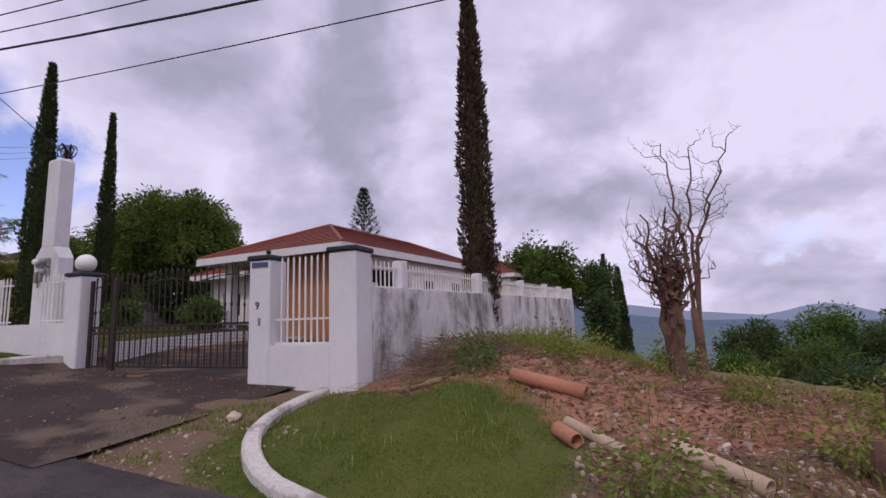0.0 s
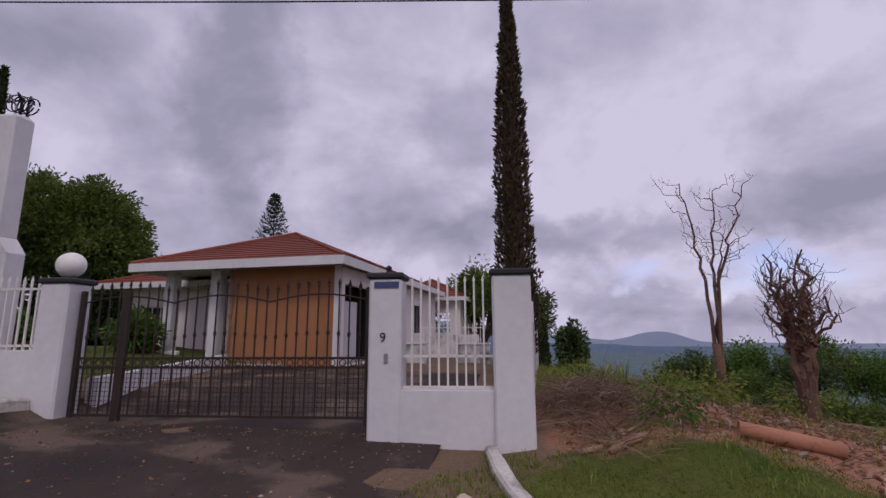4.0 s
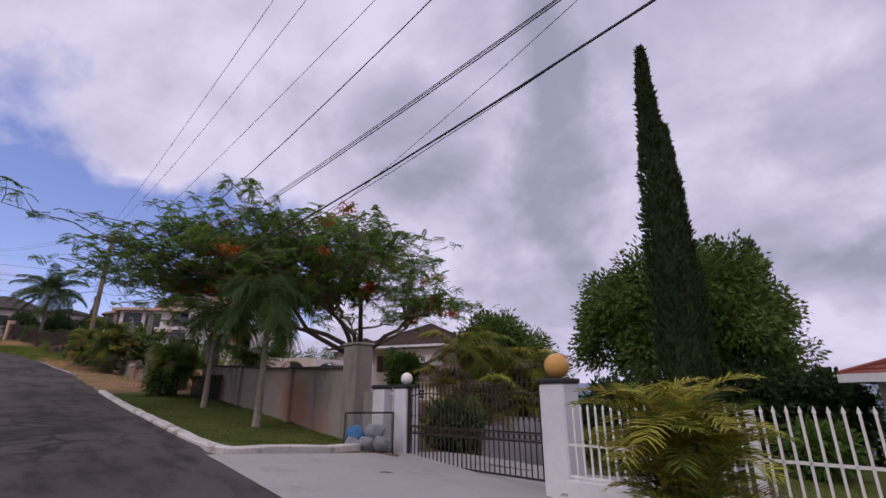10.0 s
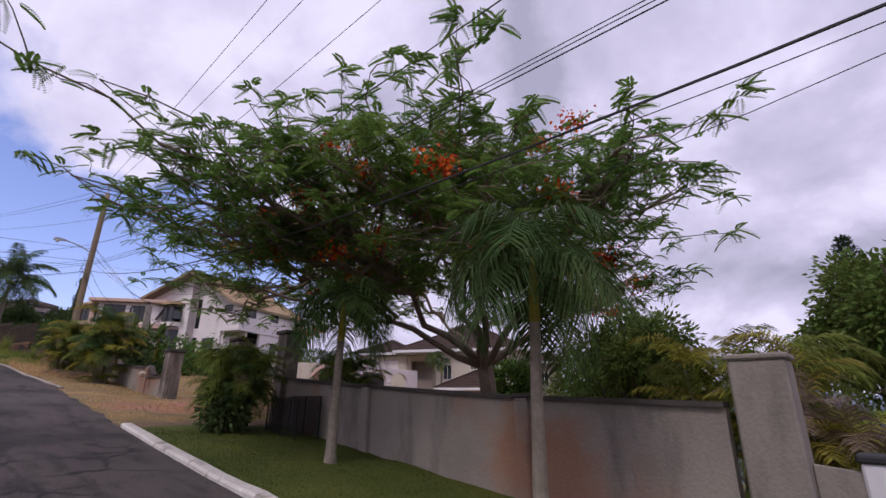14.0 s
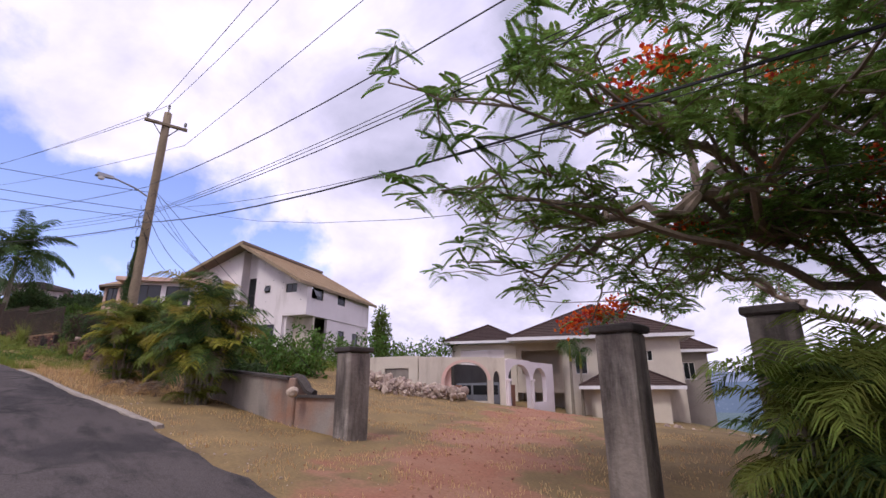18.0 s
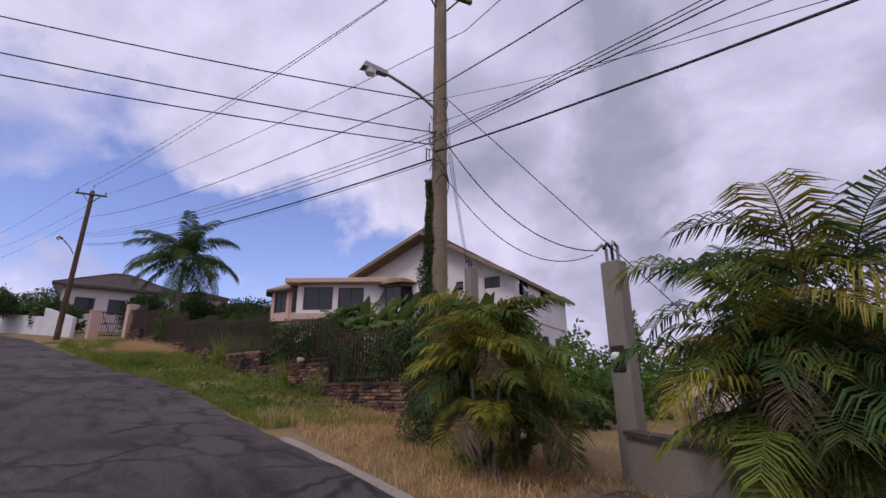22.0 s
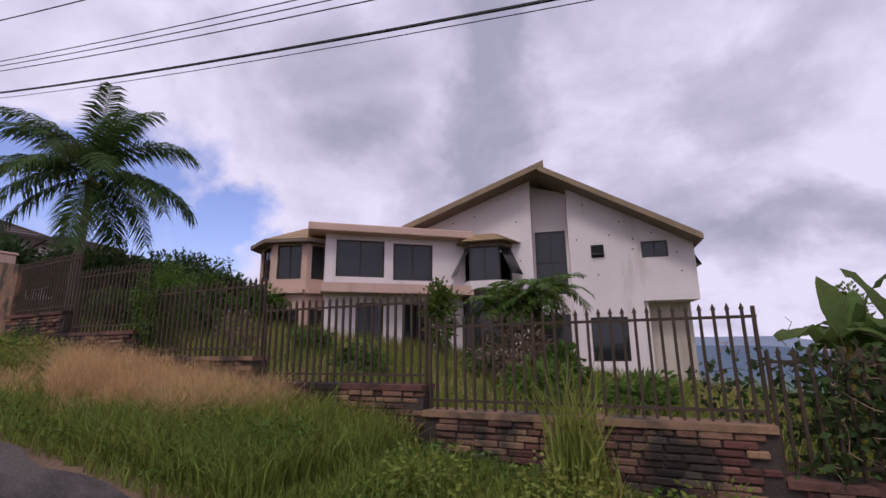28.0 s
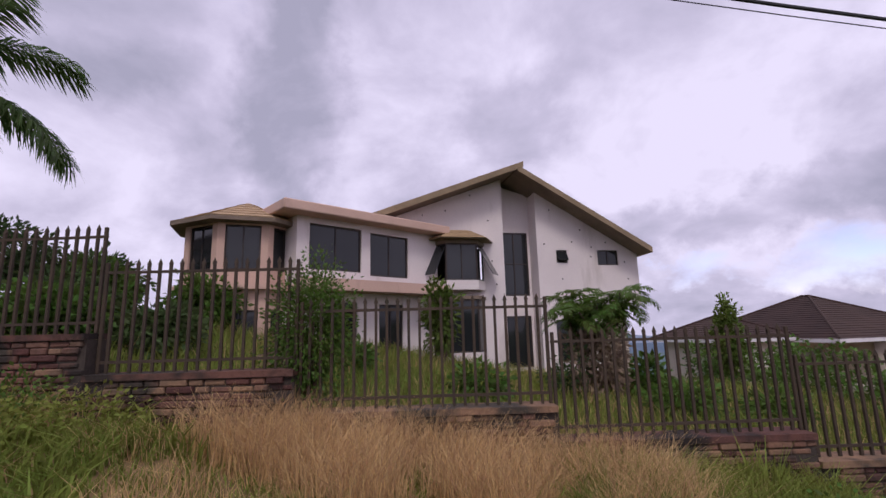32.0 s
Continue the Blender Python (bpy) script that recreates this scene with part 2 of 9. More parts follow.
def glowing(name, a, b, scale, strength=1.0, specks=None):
    """Distance: far hills and valley that glow, the air's haze put into their colour."""
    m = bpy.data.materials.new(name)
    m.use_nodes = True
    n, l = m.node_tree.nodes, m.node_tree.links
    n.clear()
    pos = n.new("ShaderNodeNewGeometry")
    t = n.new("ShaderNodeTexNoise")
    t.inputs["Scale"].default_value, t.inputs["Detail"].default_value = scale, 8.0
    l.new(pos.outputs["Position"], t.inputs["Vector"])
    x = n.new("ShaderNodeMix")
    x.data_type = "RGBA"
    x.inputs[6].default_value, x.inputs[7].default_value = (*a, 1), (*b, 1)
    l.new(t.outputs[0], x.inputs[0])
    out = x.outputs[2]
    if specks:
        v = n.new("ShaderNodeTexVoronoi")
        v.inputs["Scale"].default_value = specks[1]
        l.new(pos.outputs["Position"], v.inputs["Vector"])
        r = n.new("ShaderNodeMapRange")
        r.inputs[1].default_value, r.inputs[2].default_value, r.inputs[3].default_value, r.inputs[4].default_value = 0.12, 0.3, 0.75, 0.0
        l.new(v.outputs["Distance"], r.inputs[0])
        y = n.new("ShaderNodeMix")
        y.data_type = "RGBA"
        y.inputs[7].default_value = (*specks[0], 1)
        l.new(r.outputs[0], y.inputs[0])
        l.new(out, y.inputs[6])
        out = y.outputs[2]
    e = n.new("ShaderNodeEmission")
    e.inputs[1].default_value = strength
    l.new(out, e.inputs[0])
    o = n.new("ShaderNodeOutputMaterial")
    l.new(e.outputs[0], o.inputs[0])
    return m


WHITE = material("white_paint", (0.69, 0.66, 0.67), (0.60, 0.57, 0.585), 0.9, 0.8, 0.22, 9, stain=((0.50, 0.47, 0.45), 0.25, 0.9, (1, 1, 0.25)), grit=0.05)
OLD_WHITE = material("mouldy_white_render", (0.70, 0.67, 0.67), (0.52, 0.49, 0.48), 1.1, 0.9, 0.6, 22, stain=((0.10, 0.085, 0.08), 0.6, 1.5, (1, 1, 0.5)), third=((0.40, 0.36, 0.35), 0.2, 1.7), grit=0.1)
IVORY = material("house_white", (0.77, 0.685, 0.675), (0.69, 0.61, 0.60), 0.6, 0.85, 0.2, 25, stain=((0.45, 0.38, 0.34), 0.3, 0.8, (1, 1, 0.2)), grit=0.05)
CREAM = material("cream_render", (0.60, 0.53, 0.44), (0.50, 0.43, 0.36), 0.7, 0.88, 0.25, 20, stain=((0.32, 0.26, 0.21), 0.4, 0.9, (1, 1, 0.2)), grit=0.05)
PINK = material("pink_render", (0.62, 0.42, 0.34), (0.55, 0.37, 0.30), 0.8, 0.85, 0.25, 25, stain=((0.38, 0.25, 0.2), 0.3, 0.8, (1, 1, 0.3)), grit=0.05)
SALMON = material("salmon_render", (0.66, 0.40, 0.34), (0.56, 0.42, 0.36), 0.9, 0.88, 0.25, 22, grit=0.05)
BROWN = material("brown_render", (0.370, 0.163, 0.075), (0.308, 0.132, 0.062), 0.8, 0.85, 0.3, 28, stain=((0.24, 0.11, 0.06), 0.3, 0.7, (1, 1, 0.25)), grit=0.05)
GREY_WALL = material("raw_cement_render", (0.29, 0.25, 0.215), (0.225, 0.19, 0.165), 0.8, 0.92, 0.5, 24, stain=((0.10, 0.085, 0.075), 0.42, 1.0, (1, 1, 0.3)), third=((0.27, 0.15, 0.10), 0.12, 0.35), grit=0.1)
OLD_CEMENT = material("streaked_cement", (0.27, 0.225, 0.19), (0.18, 0.15, 0.13), 1.1, 0.94, 0.8, 16, stain=((0.055, 0.045, 0.04), 0.72, 1.6, (1.6, 1.6, 0.28)), third=((0.36, 0.31, 0.27), 0.2, 1.3), grit=0.12)
COPING = material("dark_coping", (0.085, 0.07, 0.062), (0.05, 0.042, 0.04), 2.0, 0.95, 0.5, 22)
BLACK = material("black_paint", (0.022, 0.021, 0.023), (0.035, 0.033, 0.034), 2.0, 0.6, 0.2, 30)
IRON = material("rusty_iron", (0.026, 0.02, 0.018), (0.045, 0.027, 0.02), 3.0, 0.7, 0.3, 60)
RUST = material("rust_red_iron", (0.071, 0.047, 0.032), (0.046, 0.034, 0.025), 3.0, 0.8, 0.3, 60)
WHITE_IRON = material("white_painted_iron", (0.74, 0.70, 0.66), (0.66, 0.62, 0.58), 2.0, 0.6, 0.1, 40, grit=0.05)
ASPHALT = material("worn_asphalt", (0.108, 0.088, 0.08), (0.07, 0.056, 0.053), 0.3, 0.93, 1.0, 55, third=((0.045, 0.037, 0.036), 0.3, 0.5), stain=((0.026, 0.022, 0.021), 0.62, 2.2, (0.3, 1.0, 1)), grit=0.5, cracks=((0.02, 0.017, 0.016), 1.1, 0.07, 0.55))
DRIVE = material("dark_driveway_asphalt", (0.06, 0.039, 0.033), (0.036, 0.025, 0.021), 0.5, 0.93, 0.7, 45, third=((0.125, 0.088, 0.066), 0.32, 0.9), stain=((0.022, 0.018, 0.017), 0.4, 1.3, (1, 0.4, 1)))
CONCRETE = material("pale_concrete", (0.38, 0.355, 0.34), (0.31, 0.29, 0.28), 0.6, 0.9, 0.3, 30, stain=((0.2, 0.18, 0.16), 0.25, 0.7, (1, 1, 1)), grit=0.1)
KERB = material("painted_kerb", (0.62, 0.57, 0.53), (0.5, 0.45, 0.41), 1.6, 0.85, 0.5, 25, third=((0.3, 0.26, 0.23), 0.2, 2.5))
OLD_KERB = material("bare_kerb", (0.36, 0.31, 0.26), (0.25, 0.21, 0.18), 1.5, 0.92, 0.5, 25)
ROOF_RED = material("red_metal_tile", (0.22, 0.055, 0.032), (0.165, 0.042, 0.027), 0.8, 0.6, 0.2, 18, vary=0.12)
ROOF_DARK = material("dark_shingle", (0.062, 0.036, 0.03), (0.045, 0.027, 0.023), 1.0, 0.9, 0.4, 14, vary=0.15)
ROOF_TAN = material("tan_tile", (0.44, 0.31, 0.18), (0.36, 0.25, 0.145), 1.2, 0.8, 0.3, 16, vary=0.12)
ROOF_GREY = material("grey_brown_roof", (0.105, 0.08, 0.075), (0.075, 0.058, 0.055), 1.0, 0.85, 0.3, 14)
TRIM = material("weathered_fascia", (0.30, 0.22, 0.14), (0.22, 0.16, 0.10), 2.0, 0.8, 0.2, 30)
SOFFIT = material("dark_timber", (0.24, 0.18, 0.14), (0.18, 0.135, 0.105), 2.0, 0.85, 0.2, 30)
FRAME = material("dark_window_frame", (0.034, 0.025, 0.023), (0.046, 0.034, 0.030), 2.0, 0.5, 0.1, 40)
GLASS = glass_pane("dark_glass", (0.018, 0.02, 0.022), 0.06)
GLOBE = material("white_globe", (0.82, 0.78, 0.74), (0.78, 0.74, 0.70), 2.0, 0.35, 0.05, 20, grit=0.05)
ORANGE_GLOBE = material("stained_orange_globe", (0.62, 0.33, 0.09), (0.55, 0.29, 0.08), 2.5, 0.4, 0.1, 20, grit=0.05)
METAL = material("grey_meter_metal", (0.33, 0.32, 0.32), (0.25, 0.24, 0.24), 4.0, 0.45, 0.1, 40, metal=0.3)
WIRE = material("cable_black", (0.012, 0.012, 0.013), (0.016, 0.016, 0.017), 2.0, 0.6, 0.0, 20)
POLE_WOOD = material("creosoted_pole_wood", (0.15, 0.095, 0.06), (0.09, 0.055, 0.035), 1.5, 0.85, 0.6, 18, stain=((0.03, 0.02, 0.015), 0.45, 3.0, (1, 1, 0.06)))
POLE_PALE = material("weathered_pole_wood", (0.27, 0.205, 0.14), (0.2, 0.15, 0.10), 1.5, 0.85, 0.6, 18, stain=((0.09, 0.065, 0.045), 0.4, 3.0, (1, 1, 0.06)))
BARK_PALE = material("pale_bark", (0.25, 0.19, 0.145), (0.16, 0.12, 0.09), 3.0, 0.9, 0.7, 16)
BARK = material("bark", (0.13, 0.095, 0.07), (0.075, 0.055, 0.042), 3.0, 0.9, 0.7, 16)
PALM_BARK = material("palm_bark", (0.26, 0.22, 0.175), (0.17, 0.14, 0.11), 3.0, 0.9, 0.6, 14)
DEAD_BARK = material("dead_bark", (0.165, 0.092, 0.066), (0.10, 0.056, 0.042), 2.0, 0.9, 0.6, 16)
TWIG = material("dry_twig", (0.26, 0.165, 0.115), (0.13, 0.082, 0.06), 3.0, 0.9, 0.3, 20, island=0.3)
CLAY_PIPE = material("red_clay_pipe", (0.42, 0.19, 0.115), (0.33, 0.14, 0.085), 2.0, 0.8, 0.3, 22, grit=0.12)
PALE_PIPE = material("tan_pipe", (0.48, 0.36, 0.26), (0.38, 0.27, 0.19), 2.0, 0.85, 0.3, 22, stain=((0.2, 0.12, 0.08), 0.3, 2.0, (1, 1, 1)), grit=0.12)
LOG = material("cut_log", (0.33, 0.20, 0.13), (0.24, 0.14, 0.09), 2.0, 0.9, 0.5, 18)
STONE = material("pale_stone", (0.50, 0.40, 0.325), (0.34, 0.245, 0.19), 3.0, 0.9, 0.5, 20, island=0.25, vary=0.2)
BRICK = material("dry_stone_block", (0.219, 0.109, 0.075), (0.117, 0.067, 0.052), 2.4, 0.93, 0.9, 24, vary=0.55, third=((0.04, 0.032, 0.027), 0.45, 1.5))
CLOD = material("red_clod", (0.40, 0.21, 0.14), (0.30, 0.145, 0.095), 3.0, 0.95, 0.5, 20, island=0.35)
MORTAR = material("recessed_mortar", (0.065, 0.05, 0.042), (0.04, 0.032, 0.028), 2.0, 0.95, 0.6, 25)
LEAF_MANGO = material("mango_leaf", (0.083, 0.129, 0.027), (0.148, 0.190, 0.043), 0.5, 0.6, 0, 12, island=0.5, leaf=True)
LEAF_CYP = material("cypress_leaf", (0.081, 0.060, 0.038), (0.115, 0.078, 0.052), 0.9, 0.8, 0, 12, island=0.5, leaf=True)
LEAF_CYP_GREEN = material("cypress_leaf_green", (0.045, 0.065, 0.025), (0.069, 0.085, 0.034), 0.9, 0.8, 0, 12, island=0.5, leaf=True)
LEAF_POIN = material("poinciana_leaf", (0.13, 0.235, 0.055), (0.22, 0.31, 0.075), 0.5, 0.55, 0, 12, island=0.45, leaf=True)
FLOWER = material("red_blossom", (0.72, 0.09, 0.02), (0.60, 0.10, 0.02), 2.0, 0.6, 0, 15, island=0.4, leaf=True)
LEAF_PALM = material("palm_leaf", (0.135, 0.18, 0.033), (0.21, 0.225, 0.046), 1.2, 0.65, 0, 12, island=0.35, vary=0.3, leaf=True)
LEAF_YELLOW = material("yellowing_palm_leaf", (0.29, 0.28, 0.042), (0.38, 0.31, 0.055), 1.2, 0.5, 0, 12, island=0.35, vary=0.3, leaf=True)
LEAF_DRY = material("dry_palm_leaf", (0.20, 0.145, 0.10), (0.28, 0.20, 0.15), 1.2, 0.8, 0, 12, island=0.3, leaf=True)
LITTER = material("leaf_litter", (0.36, 0.20, 0.125), (0.21, 0.105, 0.07), 1.5, 0.9, 0, 12, island=0.5, leaf=True)
LEAF_COCO = material("coconut_leaf", (0.052, 0.095, 0.031), (0.095, 0.138, 0.039), 0.8, 0.65, 0, 12, island=0.35, vary=0.25, leaf=True)
LEAF_BANANA = material("banana_leaf", (0.085, 0.135, 0.034), (0.13, 0.175, 0.045), 0.8, 0.65, 0.1, 8, island=0.3, vary=0.25, leaf=True)
LEAF_HEDGE = material("hedge_leaf", (0.071, 0.135, 0.026), (0.124, 0.189, 0.037), 0.6, 0.5, 0, 12, island=0.5, leaf=True)
LEAF_VINE = material("vine_leaf", (0.053, 0.093, 0.032), (0.102, 0.134, 0.045), 0.7, 0.6, 0, 12, island=0.5, leaf=True)
# Darker green: shade put into the leaf colour; also serves dark-leaved plants.
LEAF_DARK = material("dark_leaf_painted_shade", (0.038, 0.061, 0.023), (0.057, 0.090, 0.030), 0.7, 0.6, 0, 12, island=0.4, leaf=True)
LEAF_PINE = material("pine_needles", (0.032, 0.051, 0.030), (0.046, 0.068, 0.038), 0.7, 0.7, 0, 12, island=0.3, leaf=True)
GRASS = material("lawn_grass", (0.058, 0.088, 0.014), (0.102, 0.122, 0.02), 0.8, 0.7, 0, 12, island=0.4, leaf=True)
GRASS_FRESH = material("fresh_lawn_grass", (0.115, 0.175, 0.028), (0.20, 0.225, 0.045), 0.8, 0.7, 0, 12, island=0.4, leaf=True)
WEED = material("weed_grass", (0.15, 0.20, 0.038), (0.255, 0.27, 0.06), 0.6, 0.7, 0, 12, island=0.4, leaf=True)
STRAW = material("dry_grass", (0.534, 0.343, 0.165), (0.650, 0.444, 0.233), 0.6, 0.8, 0, 12, island=0.3, leaf=True)
GROUND = material("bare_earth", (0.19, 0.125, 0.082), (0.135, 0.09, 0.06), 0.9, 0.95, 0.8, 20, zone=(
    ("lawn", (0.058, 0.078, 0.014), (0.095, 0.1, 0.022), 0.8), ("straw", (0.27, 0.185, 0.082), (0.175, 0.12, 0.06), 0.9),
    ("red", (0.29, 0.125, 0.075), (0.34, 0.185, 0.12), 0.9)))
PLASTIC_BLUE = material("blue_plastic", (0.03, 0.20, 0.42), (0.02, 0.15, 0.35), 3.0, 0.4, 0.2, 20)
PLASTIC_GREY = material("grey_bin_bag", (0.30, 0.31, 0.33), (0.22, 0.23, 0.25), 4.0, 0.35, 0.4, 14)
BOX_GREEN = material("dark_green_box", (0.012, 0.02, 0.012), (0.016, 0.024, 0.015), 2.0, 0.5, 0.1, 30)
MARK_RED = material("faded_red_mark", (0.32, 0.07, 0.035), (0.26, 0.05, 0.03), 3.0, 0.7, 0.0, 20)
SIGN_BLUE = material("blue_sign_plate", (0.07, 0.08, 0.19), (0.06, 0.07, 0.16), 3.0, 0.5, 0.0, 20)
CAR_PAINT = material("silver_car_paint", (0.26, 0.28, 0.31), (0.23, 0.25, 0.28), 2.0, 0.25, 0, 20, metal=0.4)
RUBBER = material("tyre_rubber", (0.02, 0.02, 0.02), (0.025, 0.025, 0.025), 4.0, 0.9, 0.2, 30)
TILE_TERRA = material("terracotta_step", (0.33, 0.17, 0.11), (0.26, 0.13, 0.09), 1.0, 0.8, 0.2, 20)
# Near-black colour that paints the dimness of rooms on surfaces behind openings.
DARK_ROOM = material("painted_room_shade", (0.06, 0.055, 0.05), (0.045, 0.04, 0.037), 1.0, 0.9, 0.1, 20)


# ---- tools ----
rng = np.random.default_rng(7)


class Geo:
    """Gathers vertices and faces of one mesh."""

    def __init__(self):
        self.v, self.f = [], []

    def add(self, verts, faces, m=None):
        k = len(self.v)
        self.v += [tuple(m @ Vector(p)) if m is not None else tuple(p) for p in verts]
        self.f += [tuple(i + k for i in q) for q in faces]
        return self

    def box(self, x0, x1, y0, y1, z0, z1, m=None, bevel=0.0):
        x0, x1, y0, y1, z0, z1 = min(x0, x1), max(x0, x1), min(y0, y1), max(y0, y1), min(z0, z1), max(z0, z1)
        if not bevel:
            vs = [(x, y, z) for z in (z0, z1) for y in (y0, y1) for x in (x0, x1)]
            return self.add(vs, [(0, 2, 3, 1), (4, 5, 7, 6), (0, 1, 5, 4), (2, 6, 7, 3), (0, 4, 6, 2), (1, 3, 7, 5)], m)
        b = min(bevel, (x1 - x0) * 0.45, (y1 - y0) * 0.45, (z1 - z0) * 0.45)
        bm = bmesh.new()
        pts = []
        for x, sx in ((x0, 1), (x1, -1)):
            for y, sy in ((y0, 1), (y1, -1)):
                for z, sz in ((z0, 1), (z1, -1)):
                    pts += [(x, y + sy * b, z + sz * b), (x + sx * b, y, z + sz * b), (x + sx * b, y + sy * b, z)]
        for p in pts:
            bm.verts.new(p)
        bmesh.ops.convex_hull(bm, input=bm.verts[:])
        bm.verts.index_update()
        self.add([v.co[:] for v in bm.verts], [[v.index for v in f.verts] for f in bm.faces], m)
        bm.free()
        return self

    def hexa(self, low, high, m=None):
        """A block between two polygons with as many corners each."""
        k = len(low)
        fs = [tuple(reversed(range(k))), tuple(range(k, 2 * k))] + [(i, (i + 1) % k, (i + 1) % k + k, i + k) for i in range(k)]
        return self.add([*low, *high], fs, m)

    def tube(self, pts, radii, n=6, m=None, cap=True):
        pts = [Vector(p) for p in pts]
        if isinstance(radii, (int, float)):
            radii = [radii] * len(pts)
        vs, side = [], None
        for i, p in enumerate(pts):
            d = (pts[min(i + 1, len(pts) - 1)] - pts[max(i - 1, 0)]).normalized()
            if side is None:
                side = d.orthogonal().normalized()
            side = (side - d * side.dot(d)).normalized()
            up2 = d.cross(side)
            vs += [p + (side * math.cos(2 * math.pi * k / n) + up2 * math.sin(2 * math.pi * k / n)) * radii[i] for k in range(n)]
        fs = [(i * n + k, i * n + (k + 1) % n, (i + 1) * n + (k + 1) % n, (i + 1) * n + k) for i in range(len(pts) - 1) for k in range(n)]
        if cap:
            fs += [tuple(reversed(range(n))), tuple(range((len(pts) - 1) * n, len(pts) * n))]
        return self.add(vs, fs, m)

    def lathe(self, profile, x=0, y=0, n=14, m=None):
        """profile: (radius, z) from bottom to top."""
        vs = [(x + r * math.cos(2 * math.pi * k / n), y + r * math.sin(2 * math.pi * k / n), z) for r, z in profile for k in range(n)]
        fs = [(i * n + k, i * n + (k + 1) % n, (i + 1) * n + (k + 1) % n, (i + 1) * n + k) for i in range(len(profile) - 1) for k in range(n)]
        fs += [tuple(reversed(range(n))), tuple(range((len(profile) - 1) * n, len(profile) * n))]
        return self.add(vs, fs, m)

    def ball(self, x, y, z, r, n=16):
        return self.lathe([(r * math.sin(math.pi * i / n) + 1e-4, z - r * math.cos(math.pi * i / n)) for i in range(n + 1)], x, y, n + 4)

    def mesh(self, name, smooth=False):
        me = bpy.data.meshes.new(name)
        me.from_pydata(self.v, [], self.f)
        if smooth:
            me.shade_smooth()
        return me

    def ob(self, name, mat, parent=None, label="", smooth=False):
        me = self.mesh(name, smooth)
        me.materials.append(mat)
        o = new(name, me)
        o.parent = parent
        return tagged(o, label) if label else o


def cloud_mesh(name, verts, k, mat):
    """A mesh of many separate faces with k corners each, from an array."""
    verts = np.asarray(verts, np.float32).reshape(-1, 3)
    n = len(verts) // k
    me = bpy.data.meshes.new(name)
    me.vertices.add(len(verts))
    me.vertices.foreach_set("co", verts.ravel())
    me.loops.add(n * k)
    me.loops.foreach_set("vertex_index", np.arange(n * k, dtype=np.int32))
    me.polygons.add(n)
    me.polygons.foreach_set("loop_start", np.arange(0, n * k, k, dtype=np.int32))
    me.update(calc_edges=True)
    me.materials.append(mat)
    return me


def cloud_ob(name, verts, k, mat, parent=None, label=""):
    o = new(name, cloud_mesh(name, verts, k, mat))
    o.parent = parent
    return tagged(o, label) if label else o


def thing(name, x, y, z, label, category, group="", rz=0.0, kind=""):
    o = new(name)
    o.empty_display_size = 0.2
    o.matrix_basis = pose(x, y, z, 0, 0, rz)
    return tagged(o, label, category, group, kind)


def shared(name, me, parent, x=0, y=0, z=0, rz=0.0, label="", rx=0.0, ry=0.0, s=None):
    o = new(name, me)
    o.parent = parent
    o.matrix_basis = pose(x, y, z, rx, ry, rz) @ Matrix.Diagonal((*(s or (1, 1, 1)), 1))
    return tagged(o, label) if label else o


def with_mat(me, mat):
    me.materials.append(mat)
    return me


def unit(a):
    return a / (np.linalg.norm(a, axis=-1, keepdims=True) + 1e-9)


def leaf_quads(base, way, length, width):
    """Diamond leaves from base along way."""
    base, way = np.asarray(base), unit(np.asarray(way))
    n = len(base)
    side = unit(np.cross(way, rng.normal(size=(n, 3))))
    length, width = np.broadcast_to(length, n)[:, None], np.broadcast_to(width, n)[:, None]
    mid = base + way * length * 0.45
    fold = np.cross(way, side) * width * 0.35
    return np.stack([base, mid + side * width + fold, base + way * length, mid - side * width + fold], 1)


def in_ball(n):
    p = unit(rng.normal(size=(n, 3)))
    return p * rng.random((n, 1)) ** (1 / 3)


def clumps(centre, radii, count, per, clump, length, width, shell=0.55, flat_under=-0.6):
    """Leaves in clumps spread over the shell of a lumpy ellipsoid."""
    c = unit(rng.normal(size=(count * 2, 3)))
    c = c[c[:, 2] > flat_under][:count]
    lump = np.array([0.82 + 0.36 * noise.noise(Vector(p) * 1.9 + Vector(centre)) for p in c])[:, None]
    c = c * (shell + (1 - shell) * rng.random((len(c), 1)) ** 0.5) * lump * np.array(radii) + np.array(centre)
    which = np.repeat(np.arange(len(c)), per)
    off = in_ball(len(which)) * clump * (0.6 + 0.8 * rng.random((len(c), 1)))[which]
    way = off * 0.6 + unit(c[which] - np.array(centre)) * 0.5 * clump + rng.normal(size=off.shape) * 0.3 * clump + np.array([0, 0, -0.25 * clump])
    return leaf_quads(c[which] + off, way, length * (0.7 + 0.6 * rng.random(len(which))), width)


def bent(a, b, sag, n=16):
    """Points of a hanging cable."""
    a, b = Vector(a), Vector(b)
    return [a.lerp(b, i / n) - Vector((0, 0, 4 * sag * (i / n) * (1 - i / n))) for i in range(n + 1)]


def limb(a, b, r0, r1, wob=0.12, n=5, seg=6, g=None):
    a, b = Vector(a), Vector(b)
    pts = [a.lerp(b, i / seg) + Vector(rng.normal(size=3) * wob * (0 < i < seg)) for i in range(seg + 1)]
    (g or Geo()).tube(pts, [r0 + (r1 - r0) * i / seg for i in range(seg + 1)], n)
    return pts


